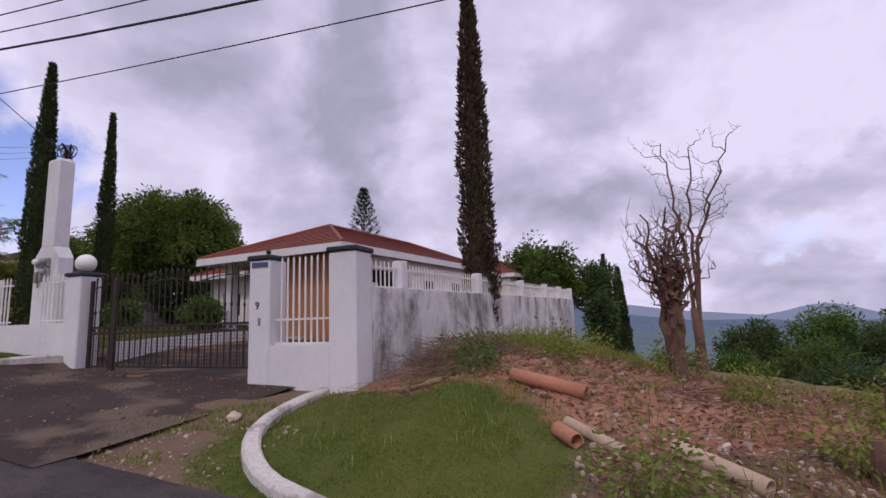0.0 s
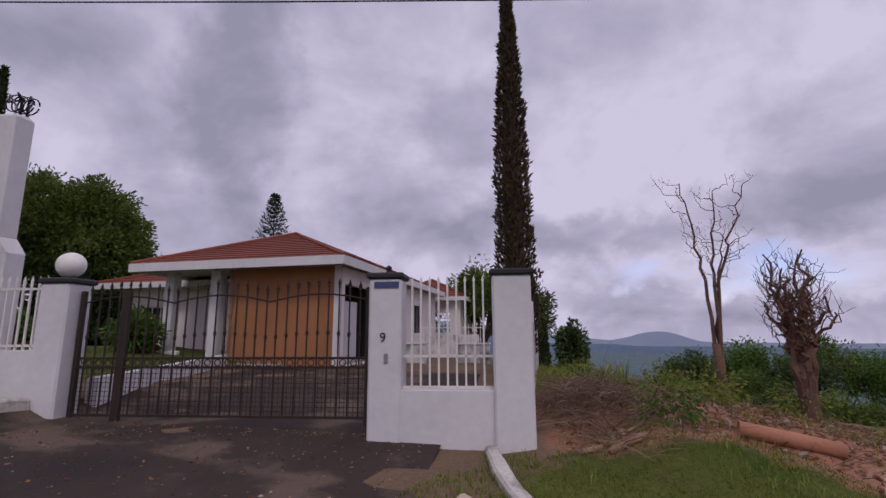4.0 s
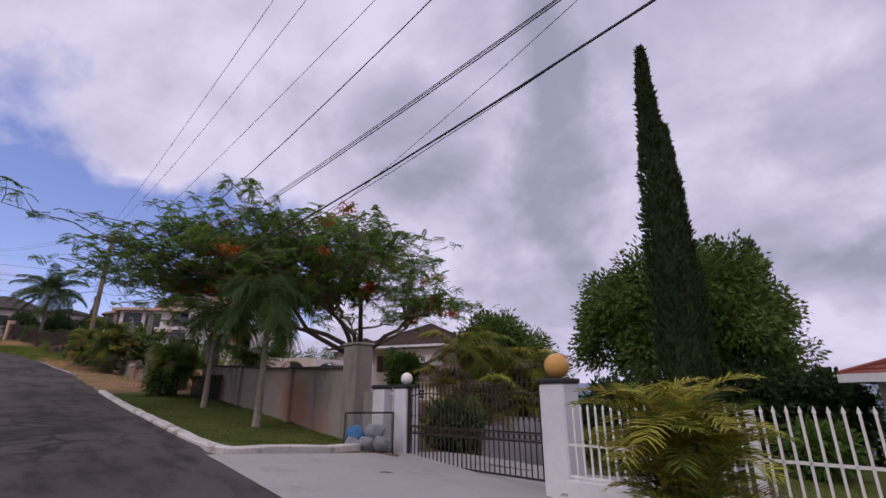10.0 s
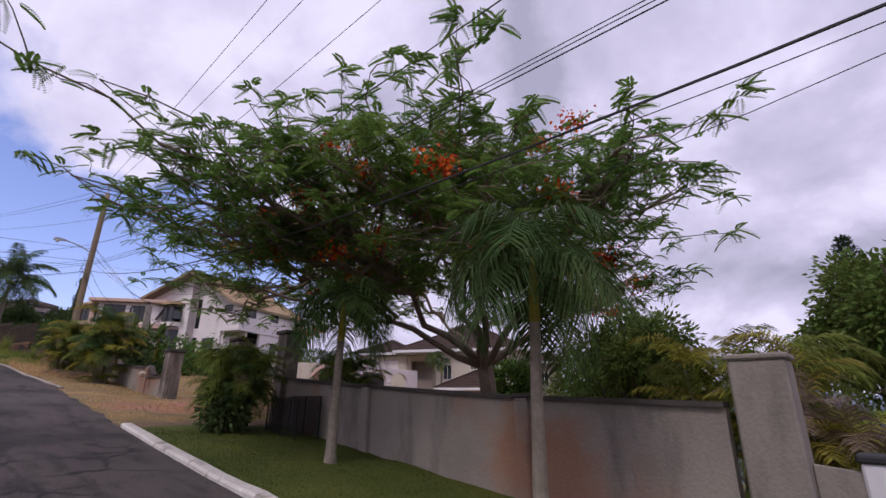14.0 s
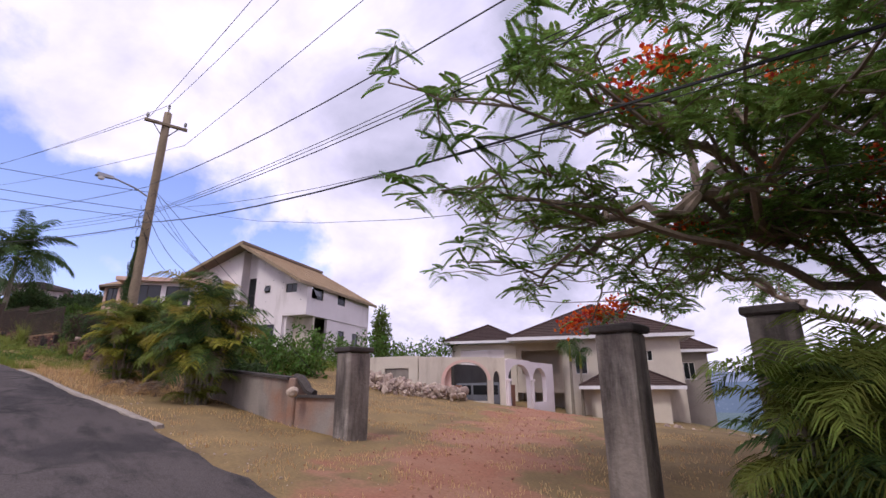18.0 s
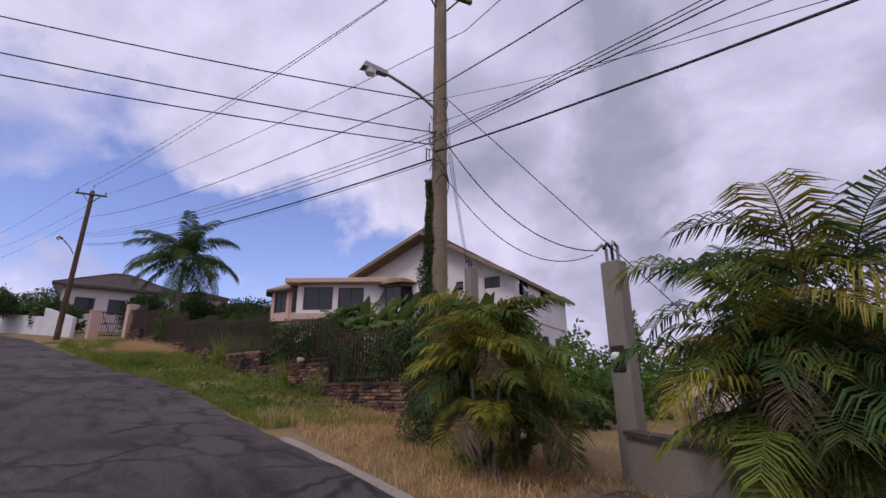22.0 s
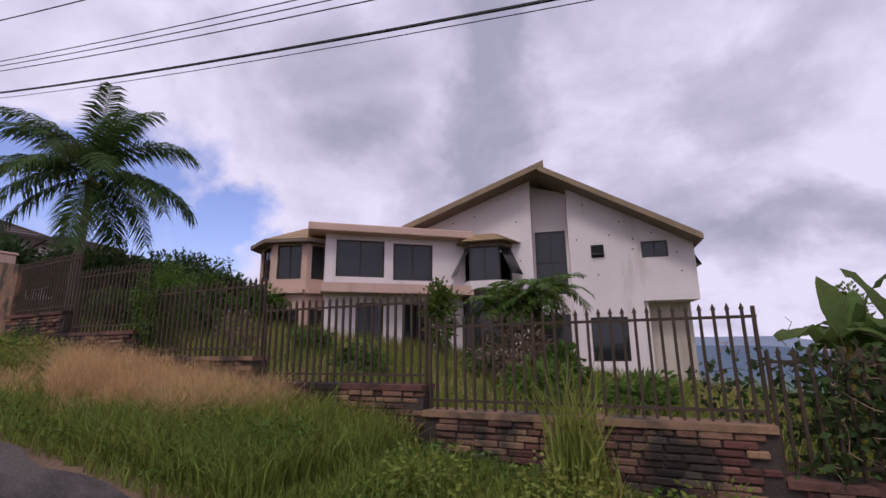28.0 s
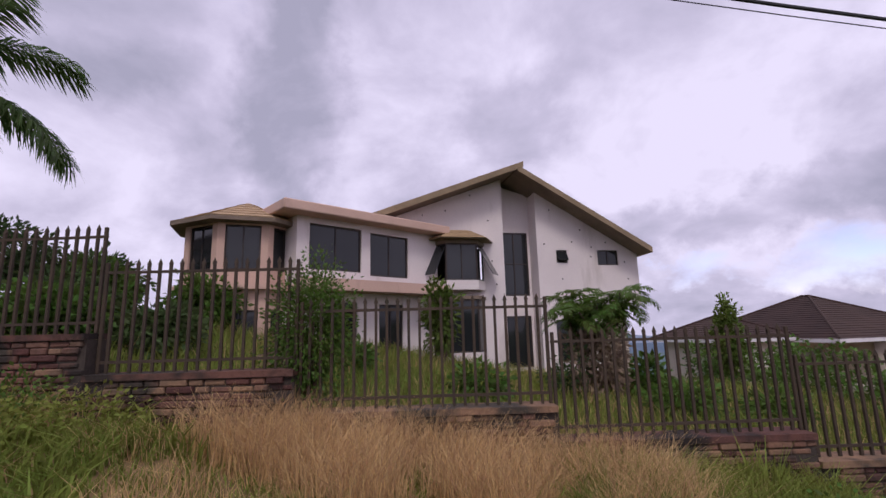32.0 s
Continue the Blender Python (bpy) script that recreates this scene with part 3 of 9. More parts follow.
def bar_mesh(height, w=0.018, tip="spike", collar=False):
    g = Geo()
    g.box(-w / 2, w / 2, -w / 2, w / 2, 0, height)
    if tip == "spike":
        g.hexa([(-w * 0.9, -w * 0.3, height), (w * 0.9, -w * 0.3, height), (w * 0.9, w * 0.3, height), (-w * 0.9, w * 0.3, height)],
               [(-0.001, -0.001, height + 0.07), (0.001, -0.001, height + 0.07), (0.001, 0.001, height + 0.07), (-0.001, 0.001, height + 0.07)])
    if tip == "spear":
        g.lathe([(0.010, height - 0.01), (0.022, height + 0.01), (0.010, height + 0.03), (0.026, height + 0.055), (0.002, height + 0.13)], n=5)
    if collar:
        g.lathe([(0.011, height * 0.62), (0.024, height * 0.63), (0.024, height * 0.65), (0.011, height * 0.66)], n=6)
    return g.mesh("bar")

# ---- ground ----
ROAD_X = [60, 20, 0, -4.9, -7.7, -11.3, -14.8, -18, -21.1, -24.6, -33.3, -37.2, -41.1, -45.2, -49, -52.6, -56.3, -63.4, -66.1, -68.5, -73, -80, -90, -130]
ROAD_Z = [-5, -1.5, 0, .36, .61, .95, 1.31, 1.62, 1.92, 2.25, 2.96, 3.35, 3.77, 4.17, 4.68, 5.19, 5.57, 6.37, 6.6, 6.93, 7.5, 8.45, 9.5, 12.5]
# Heights 8 m, 22 m and 54 m behind the boundary line, then along that line itself.
SIDE_X = [60, 20, 6, 2, -1.5, -3.4, -4, -10, -16, -20.5, -23, -27, -36, -40, -46, -52, -57, -63, -70, -78, -90, -130]
SIDE_Z = [
    [-8, -3, -.7, -.15, .4, .5, .75, .9, 1.45, 1.5, 1.1, 1.0, 3.0, 3.6, 3.95, 4.6, 5.8, 6.5, 7.1, 8.8, 10.4, 14],
    [-16, -9, -5, -3.5, -1.5, -.6, .5, .8, .9, .4, -.5, -1, .6, 2.2, 3.0, 3.3, 4.2, 5.6, 6.4, 8.2, 10.2, 14],
    [-34, -26, -22, -20, -16, -14, -12, -8, -7, -7, -8, -9, -8, -6, -5, -4, -2, 0, 1.5, 4, 8, 13],
]


FRONT_X = [60, 20, 6, 2, -1.5, -3.4, -4, -9.9, -10.4, -12.7, -14.7, -16.2, -17.4, -19.4, -20.8, -21.2, -23, -27, -36, -40, -46, -52, -57, -63, -70, -78, -90, -130]
FRONT_Z = [-5, -1.6, -.45, .3, .72, .6, .52, .75, 1.0, 1.14, 1.29, 1.38, 1.5, 1.69, 1.75, 1.72, 1.85, 2.2, 3.15, 3.6, 4.1, 4.85, 5.5, 6.32, 7.2, 8.5, 10, 13]


def road_z(x):
    return np.interp(-np.asarray(x, float), [-v for v in ROAD_X], ROAD_Z)


def edge_y(x):
    """The road's edge towards the houses."""
    return np.interp(-np.asarray(x, float), [-60, 46.5, 50.5, 55, 60, 62.6, 67, 73, 80, 130], [3.05, 3.05, 2.4, 1.9, 1.4, 0.85, -0.2, -1.7, -3.6, -20])


def bound_y(x):
    return np.interp(-np.asarray(x, float), [-60, 3, 17, 26, 38, 46, 54, 60, 66.3, 72, 78, 130], [6.2, 6.2, 6.4, 6.8, 6.4, 5.8, 5.2, 4.4, 2.94, 1.57, .4, -6])


def lawn_edge(y):
    """Where the front lawn ends towards the first driveway."""
    return -10.3 - 1.35 * np.clip((6.1 - np.asarray(y, float)) / 2.8, 0, 1.15) ** 2.1


def ground_z(x, y):
    x, y = np.broadcast_arrays(np.asarray(x, float), np.asarray(y, float))
    rz = road_z(x)
    e, b = edge_y(x), bound_y(x)
    rows = [np.interp(-x, [-v for v in FRONT_X], FRONT_Z)] + [np.interp(-x, [-v for v in SIDE_X], row) for row in SIDE_Z]
    knots = [e, b, b + 8, b + 22, b + 54, b + 140, b + 400]
    heights = [rz, *rows, rows[3] * 0 - 34, rows[3] * 0 - 60]
    out = np.where(y < e - 7.2, rz + np.clip((e - 7.2 - y) * 0.1, 0, 6), rz)
    for k in range(len(knots) - 1):
        f = (y - knots[k]) / np.maximum(knots[k + 1] - knots[k], 0.3)
        s = np.clip(f, 0, 1)
        if k:
            s = s * s * (3 - 2 * s)
        out = np.where(y >= knots[k], heights[k] + (heights[k + 1] - heights[k]) * s, out)
    # The heap of cuttings beside the side wall, and its slope.
    out = out + 0.3 * np.exp(-((x + 1.2) / 1.8) ** 2 - ((y - 9.5) / 3.0) ** 2) * (x > -3.7)
    return out


def zone_weights(x, y):
    e, b = edge_y(x), bound_y(x)

    def inside(lo, hi, v, soft=0.4):
        return np.clip((v - lo) / soft + 0.5, 0, 1) * np.clip((hi - v) / soft + 0.5, 0, 1)

    lawn = inside(-20.7, lawn_edge(y), x, 0.15) * inside(3.3, 6.6, y) + inside(-38, -25.6, x, 0.8) * inside(3.2, 6.9, y)
    lawn += np.clip(1.35 - np.hypot((x + 2.2) / 1.7, (y - 4.35) / 1.45), 0, 1)
    lawn += inside(-22, -11.5, x) * inside(6.6, 18, y) + 0.55 * inside(-62, -50, x, 3) * inside(e + 0.5, b, y) * (y > e + 0.3)
    lawn += inside(-71, -60.5, x, 2) * np.clip((y - e - 0.4) / 0.5, 0, 1) + inside(-90, -56, x, 2) * (y > b) * 0.75
    lawn += 0.5 * (x > 2) * (y > 9) + 0.6 * (y > 26) + 0.7 * (y < e - 7.5)
    straw = inside(-57, -38.5, x, 1.2) * (y > e) * np.clip(1.2 - np.maximum(y - 22, 0) / 10, 0.5, 1) + 0.5 * inside(-62, -54, x, 2) * inside(e, b, y)
    straw += 0.45 * (x > -3.5) * (y > 2.9) * (y < 30) + inside(-95, -70, x, 2.5) * (y > e) * (y < b + 1)
    path = -41.6 - (y - 5) * 0.48
    ragged = 0.35 * np.sin(1.7 * x + 0.9 * y) * np.sin(2.3 * y - 0.6 * x) + 0.2 * np.sin(4.1 * x + 3.3 * y)
    red = np.clip(1.15 + 1.3 * ragged - np.abs(x - path) / 2.2, 0, 0.95) * inside(3.4, 19, y, 1.5)
    red += (1.05 + ragged) * np.clip(1.2 - np.hypot((x + 0.6) / 3.0, (y - 6.8) / 2.2), 0, 1) + (0.55 + 0.7 * ragged) * (x > -3.5) * (y > 5) * (y < 14)
    bed = np.clip(2.2 - 1.6 * np.hypot((x + 2.2) / 1.75, (y - 4.35) / 1.5), 0, 1)
    lawn, straw, red = np.maximum(lawn, bed), straw * (1 - bed), red * (1 - bed)
    return np.clip(lawn, 0, 1), np.clip(straw, 0, 1), np.clip(red, 0, 1)


xs = np.unique(np.r_[-1500, -900, -500, -300, -200, np.arange(-150, -100, 4.0), np.arange(-100, -84, 1.0), np.arange(-84, 8, 0.4), np.arange(8, 30, 1.0), np.arange(30, 80, 5.0), 100, 150, 220, 320, 500, 900, 1500])
ys = np.unique(np.r_[-900, -400, -150, -60, np.arange(-30, -6, 3.0), np.arange(-6, 24, 0.4), np.arange(24, 60, 1.5), np.arange(60, 120, 6.0), 150, 200, 280, 400])
gx, gy = np.meshgrid(xs, ys, indexing="ij")
gzz = ground_z(gx, gy)
rough_ground = np.array([noise.noise(Vector((a * 0.9, b * 0.9, 0))) + 0.5 * noise.noise(Vector((a * 2.3, b * 2.3, 4))) for a, b in zip(gx.ravel(), gy.ravel())]).reshape(gx.shape)
off_road = np.clip((gy - edge_y(gx) - 0.15) / 0.6, 0, 1)
gzz = gzz + 0.05 * rough_ground * off_road * (1 + 1.2 * (gx > -3.5)) - 0.03 * (1 - off_road)
nx, ny = gx.shape
idx = np.arange(nx * ny).reshape(nx, ny)
quads = np.stack([idx[:-1, :-1], idx[1:, :-1], idx[1:, 1:], idx[:-1, 1:]], -1).reshape(-1, 4)
me = bpy.data.meshes.new("ground")
me.from_pydata(np.stack([gx, gy, gzz], -1).reshape(-1, 3).tolist(), [], quads.tolist())
for key, w in zip(("lawn", "straw", "red"), zone_weights(gx, gy)):
    me.attributes.new(key, "FLOAT", "POINT").data.foreach_set("value", w.ravel().astype(np.float32))
me.shade_smooth()
tagged(new("ground", with_mat(me, GROUND)), "hillside of grass, straw and bare red earth", "ground", kind="structure")


def surface_z(x, y):
    """The built ground's height, with its roughness."""
    x, y = np.atleast_1d(np.asarray(x, float)), np.atleast_1d(np.asarray(y, float))
    i = np.clip(np.searchsorted(xs, x) - 1, 0, len(xs) - 2)
    j = np.clip(np.searchsorted(ys, y) - 1, 0, len(ys) - 2)
    u, v = (x - xs[i]) / (xs[i + 1] - xs[i]), (y - ys[j]) / (ys[j + 1] - ys[j])
    return (gzz[i, j] * (1 - u) + gzz[i + 1, j] * u) * (1 - v) + (gzz[i, j + 1] * (1 - u) + gzz[i + 1, j + 1] * u) * v


def gz(x, y):
    return float(surface_z(x, y)[0])



def sheet(name, us, vs, at, mat, label, category, kind="structure", lift=0.02):
    """A surface laid on the ground; at(u, v) gives x, y."""
    pts = [at(u, v) for u in us for v in vs]
    k = len(vs)
    p = np.array(pts)
    z = ground_z(p[:, 0], p[:, 1]) + lift
    m = bpy.data.meshes.new(name)
    m.from_pydata(np.c_[p, z].tolist(), [], [(i * k + j, i * k + j + 1, (i + 1) * k + j + 1, (i + 1) * k + j) for i in range(len(us) - 1) for j in range(k - 1)])
    m.shade_smooth()
    return tagged(new(name, with_mat(m, mat)), label, category, kind=kind)


def road_at(u, v):
    e = float(edge_y(u))
    jag = 0.14 * noise.noise(Vector((u * 1.3, 0, 0))) + 0.06 * noise.noise(Vector((u * 4.0, 3, 0)))
    return u, e - 7.1 + v * (7.1 + jag)


sheet("road", np.arange(58, -125, -0.35), np.linspace(0, 1, 13), road_at, ASPHALT, "worn patched grey asphalt road climbing the hill", "road")
sheet("driveway", np.linspace(0, 1, 20), np.linspace(0, 1, 26), lambda u, v: (lambda y, w: (w + u * (-4.9 + 0.6 * v - w), y))(2.75 + v * 10.2, float(lawn_edge(2.75 + v * 10.2)) + 0.06), DRIVE,
      "dark asphalt driveway running through the iron gate", "driveway", lift=0.03)
sheet("driveway", np.linspace(0, 1, 14), np.linspace(0, 1, 16), lambda u, v: (-25.35 + u * (4.3 + 1.3 * max(0, 1 - v * 2.6) ** 2), 2.9 + v * 13), CONCRETE,
      "pale concrete driveway sloping down to a gate", "driveway", lift=0.028)


def kerb(points, width, height, mat, label, rise=0.0):
    """A kerb along points of the plan, rounded by subdividing."""
    p = [Vector((x, y)) for x, y in points]
    for _ in range(2):
        p = [p[0]] + [q for a, b in zip(p, p[1:]) for q in (a.lerp(b, 0.25), a.lerp(b, 0.75))] + [p[-1]]
    fine_p = [p[0]]
    for a, b in zip(p, p[1:]):
        k = max(1, int((b - a).length / 0.5))
        fine_p += [a.lerp(b, (i + 1) / k) for i in range(k)]
    g = Geo()
    rings = []
    for i, q in enumerate(fine_p):
        d = (fine_p[min(i + 1, len(fine_p) - 1)] - fine_p[max(i - 1, 0)]).normalized()
        s = Vector((-d.y, d.x)) * width / 2 * (1 + 0.12 * noise.noise(Vector((q.x * 2, q.y * 2, 0))))
        z = gz(q.x, q.y)
        top = z + height + rise * (i / len(fine_p)) + 0.02 * noise.noise(Vector((q.x * 3, q.y * 3, 1)))
        ring = [(q.x - s.x, q.y - s.y, z - 0.35), (q.x - s.x, q.y - s.y, top - 0.03), (q.x - s.x * 0.7, q.y - s.y * 0.7, top),
                (q.x + s.x * 0.7, q.y + s.y * 0.7, top), (q.x + s.x, q.y + s.y, top - 0.03), (q.x + s.x, q.y + s.y, z - 0.35)]
        rings.append(ring)
    vs = [v for r in rings for v in r]
    fs = [(i * 6 + k, i * 6 + (k + 1) % 6, (i + 1) * 6 + (k + 1) % 6, (i + 1) * 6 + k) for i in range(len(rings) - 1) for k in range(6)]
    fs += [tuple(range(6)), tuple(range(len(vs) - 6, len(vs)))]
    return tagged(g.add(vs, fs).ob("kerb", mat), label, "kerb", "kerbs along the road", "structure")


kerb([(25, 3.0), (0, 3.0), (-1.7, 3.0), (-2.9, 3.3), (-3.6, 3.9), (-3.95, 4.8), (-4.1, 5.98)], 0.17, 0.1, KERB, "curved kerb in chipped cream paint round a lawn")
kerb([(-10.28, 6.1), (-10.42, 5.3), (-10.72, 4.4), (-11.2, 3.7), (-12.0, 3.34), (-13.5, 3.22), (-16, 3.25), (-18.6, 3.25), (-19.5, 3.5), (-20.1, 4.3), (-20.6, 5.2), (-21.15, 6.6)], 0.2, 0.11, KERB,
     "white painted kerb round a front lawn")
kerb([(-25.75, 6.0), (-25.6, 4.0), (-25.6, 3.3), (-26.0, 3.12), (-30, 3.13), (-37.7, 3.13)], 0.22, 0.13, KERB, "cream painted kerb beside the grass verge")
kerb([(-46.3, 3.2), (-48.5, 2.88), (-50.5, 2.52), (-54.6, 2.05)], 0.13, 0.06, OLD_KERB, "low bare concrete kerb, half buried in dry grass")

# Valley and far hills beyond the slope: distance, with haze painted as glowing colour.
def ring(name, mat, label, radius, low, height, k=160, rows=6):
    g = Geo()
    vs = []
    for i in range(k + 1):
        a = 2 * math.pi * i / k
        h = height(a)
        vs += [(-40 + radius * (1 - 0.1 * j / rows) ** -1 * math.cos(a), radius * (1 - 0.1 * j / rows) ** -1 * math.sin(a), low + (h - low) * (j / rows) ** 0.8) for j in range(rows + 1)]
    w = rows + 1
    g.add(vs, [(i * w + j, (i + 1) * w + j, (i + 1) * w + j + 1, i * w + j + 1) for i in range(k) for j in range(rows)])
    return tagged(g.ob(name, mat, smooth=True), label, "hills", kind="structure")


def hill_height(a, base, amp, seed):
    v = Vector((math.cos(a) * 2.2, math.sin(a) * 2.2, seed))
    return base + amp * (0.5 + noise.noise(v) + 0.5 * noise.noise(v * 2.7) + 0.22 * noise.noise(v * 7))


FAR_HILL = glowing("far_hill_painted_haze", (0.20, 0.225, 0.36), (0.25, 0.27, 0.40), 0.004)
MID_HILL = glowing("mid_hill_painted_haze", (0.085, 0.115, 0.20), (0.15, 0.18, 0.28), 0.012, specks=((0.20, 0.225, 0.33), 0.07))
VALLEY = glowing("valley_painted_haze", (0.085, 0.12, 0.15), (0.16, 0.19, 0.25), 0.02, specks=((0.27, 0.275, 0.34), 0.09))
# The range is high up the valley to the north-west and sinks towards the plain in the north-east.
def rise(a, table):
    return float(np.interp(math.degrees(a) % 360, *zip(*table)))


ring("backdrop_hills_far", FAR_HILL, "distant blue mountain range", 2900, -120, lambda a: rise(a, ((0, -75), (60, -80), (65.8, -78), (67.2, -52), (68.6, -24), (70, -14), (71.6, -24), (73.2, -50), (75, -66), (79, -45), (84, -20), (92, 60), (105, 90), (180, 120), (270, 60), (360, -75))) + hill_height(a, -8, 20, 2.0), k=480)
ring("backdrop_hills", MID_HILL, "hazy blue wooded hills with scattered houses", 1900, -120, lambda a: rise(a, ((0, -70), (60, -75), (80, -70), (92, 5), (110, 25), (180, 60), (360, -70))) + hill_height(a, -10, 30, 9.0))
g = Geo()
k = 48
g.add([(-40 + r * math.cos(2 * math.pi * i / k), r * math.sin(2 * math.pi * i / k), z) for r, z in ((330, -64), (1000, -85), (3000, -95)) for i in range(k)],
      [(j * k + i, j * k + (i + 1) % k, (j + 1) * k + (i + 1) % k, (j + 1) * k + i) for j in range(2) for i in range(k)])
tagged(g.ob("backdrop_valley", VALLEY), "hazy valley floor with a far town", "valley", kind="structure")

# ---- boundary walls, pillars and gates ----
def pillar(x0, x1, y0, y1, z0, z1, mat, label, cap=None, cap_h=0.08, group="gate pillars", over=0.03, rz=0.0):
    t = thing("gate_pillar", (x0 + x1) / 2, (y0 + y1) / 2, z0, label, "pillar", group, rz)
    w, d, h = (x1 - x0) / 2, (y1 - y0) / 2, z1 - z0
    Geo().box(-w, w, -d, d, -0.3, h, bevel=0.025).ob("shaft", mat, t)
    if cap:
        Geo().box(-w - over, w + over, -d - over, d + over, h + 0.001, h + cap_h, bevel=0.02).ob("cap", cap, t)
    return t, h + (cap_h if cap else 0)


def run_wall(name, a, b, thick, z_base, z_top, mat, label, step=0.6):
    """A wall between two points of the plan; z_top: heights at both ends."""
    a, b = Vector(a), Vector(b)
    d = (b - a).normalized()
    s = Vector((-d.y, d.x)) * thick / 2
    g = Geo()
    low = [(a - s)[:] + (z_base[0],), (b - s)[:] + (z_base[1],), (b + s)[:] + (z_base[1],), (a + s)[:] + (z_base[0],)]
    high = [(a - s)[:] + (z_top[0],), (b - s)[:] + (z_top[1],), (b + s)[:] + (z_top[1],), (a + s)[:] + (z_top[0],)]
    g.hexa(low, high)
    return tagged(g.ob(name, mat), label, "wall", kind="structure")


def railing(name, a, b, z, height, spacing, mat, label, rails=(0.08, 0.9), group="railings", tip="spike", w=0.02, posts=(), post_w=0.05, collar=False, dz=0.0):
    """An iron railing from a to b, on z; dz: how far it climbs by b."""
    a, b = Vector(a), Vector(b)
    n = int((b - a).length / spacing)
    ang = math.degrees(math.atan2(b.y - a.y, b.x - a.x))
    length = (b - a).length
    t = thing(name, a.x, a.y, z, label, "railing", group, ang)
    me = with_mat(bar_mesh(height, w, tip, collar), mat)
    for i in range(1, n):
        u = length * i / n
        if any(abs(u - p) < post_w for p in posts):
            continue
        shared("bar", me, t, u, 0, dz * u / length)
    for r in rails:
        Geo().hexa([(0.004, -0.012, r * height - 0.016), (length - 0.004, -0.012, r * height - 0.016 + dz), (length - 0.004, 0.012, r * height - 0.016 + dz), (0.004, 0.012, r * height - 0.016)],
                   [(0.004, -0.012, r * height + 0.016), (length - 0.004, -0.012, r * height + 0.016 + dz), (length - 0.004, 0.012, r * height + 0.016 + dz), (0.004, 0.012, r * height + 0.016)]).ob("rail", mat, t)
    for p in posts:
        Geo().box(p - post_w / 2, p + post_w / 2, -post_w / 2, post_w / 2, 0, height + 0.03, bevel=0.006).ob("post", mat, t)
    return t


# Number nine: the corner pillars with their grille.
t, h = pillar(-5.62, -5.2, 6.05, 6.48, 0.5, 2.58, WHITE, "white painted gate pillar with a black cap and the number nine", BLACK)
Geo().box(-0.14, 0.18, -0.228, -0.217, h - 0.2, h - 0.12).ob("name_plate", SIGN_BLUE, t, "small blue name plate")
Geo().lathe([(0.07, h), (0.07, h + 0.02), (0.03, h + 0.04), (0.045, h + 0.09), (0.01, h + 0.12)]).ob("lamp_base", BLACK, t, "broken lamp base")
Geo().box(0.0, 0.05, -0.235, -0.216, 1.02, 1.14, bevel=0.008).ob("bell_push", METAL, t)
num = bpy.data.curves.new("number", "FONT")
num.body, num.size, num.extrude, num.align_x = "9", 0.17, 0.004, "CENTER"
o = new("number", num)
o.parent, o.matrix_basis = t, pose(-0.02, -0.222, 1.28, 90, 0, 0)
num.materials.append(BLACK)
tagged(o, "black house number nine")
pillar(-4.05, -3.57, 6.0, 6.5, 0.45, 2.6, WHITE, "white painted corner pillar with a black cap", BLACK)
w1 = run_wall("wall_front_1", (-5.2, 6.25), (-4.05, 6.25), 0.34, (0.2, 0.2), (1.19, 1.19), WHITE, "low white painted wall between two pillars")
railing("window_grille", (-5.2, 6.22), (-4.05, 6.22), 1.19, 1.36, 0.105, WHITE_IRON, "white painted iron grille between pillars", (0.02, 0.30), tip="spike", w=0.024)
# The side wall climbs away from the road, stained, with posts and railings on it.
A, B = Vector((-3.66, 6.5)), Vector((-1.85, 22.4))
run_wall("wall_side_1", A, B, 0.2, (-0.4, -0.4), (2.06, 2.06), OLD_WHITE, "tall white wall streaked with black mould")
way = (B - A).normalized()
marks = [0.0, 1.0, 4.6, 8.2, 11.2, 13.6, 15.75]
for i, m in enumerate(marks[1:], 1):
    p = A + way * m
    Geo().box(-0.1, 0.1, -0.1, 0.1, 0.0, 0.52, pose(p.x, p.y, 2.062, 0, 0, math.degrees(math.atan2(way.y, way.x))), 0.01)
    tp = thing("fence_post", p.x, p.y, 2.062, "short white concrete post on a stained wall", "post", "posts on the side wall", math.degrees(math.atan2(way.y, way.x)))
    Geo().box(-0.1, 0.1, -0.1, 0.1, 0, 0.5, bevel=0.012).ob("shaft", WHITE, tp)
    q = A + way * (marks[i - 1] + (0.11 if i > 1 else 0.0))
    r = A + way * (m - 0.11)
    railing("railing", q, r, 2.062, 0.4, 0.115, WHITE_IRON, "low white iron railing on a stained wall", (0.04, 0.86), w=0.02)

# The wall left of the gate, with the tall meter pillar built into it.
t, h = pillar(-10.3, -9.86, 6.1, 6.54, 0.68, 2.6, WHITE, "white painted gate pillar carrying a white globe lamp", BLACK)
Geo().lathe([(0.1, h), (0.09, h + 0.03), (0.07, h + 0.05)]).ob("lamp_base", BLACK, t)
Geo().ball(0, 0, h + 0.2, 0.185).ob("globe", GLOBE, t, "round white glass globe", True)
run_wall("wall_front_2", (-15.25, 6.33), (-10.3, 6.33), 0.24, (0.9, 0.5), (1.68, 1.68), WHITE, "white painted front wall with railings")
pillar(-15.85, -15.25, 6.2, 6.6, 1.1, 3.08, WHITE, "square white wall pillar between two fences", None, group="wall pillars")
run_wall("wall_front_3", (-21.0, 6.5), (-15.85, 6.38), 0.24, (1.3, 1.0), (2.07, 2.07), WHITE, "white painted front wall with railings")
railing("railing", (-15.25, 6.33), (-12.42, 6.33), 1.685, 0.98, 0.118, WHITE_IRON, "white iron railing with pointed bars", (0.06, 0.88), posts=(2.38,), w=0.024)
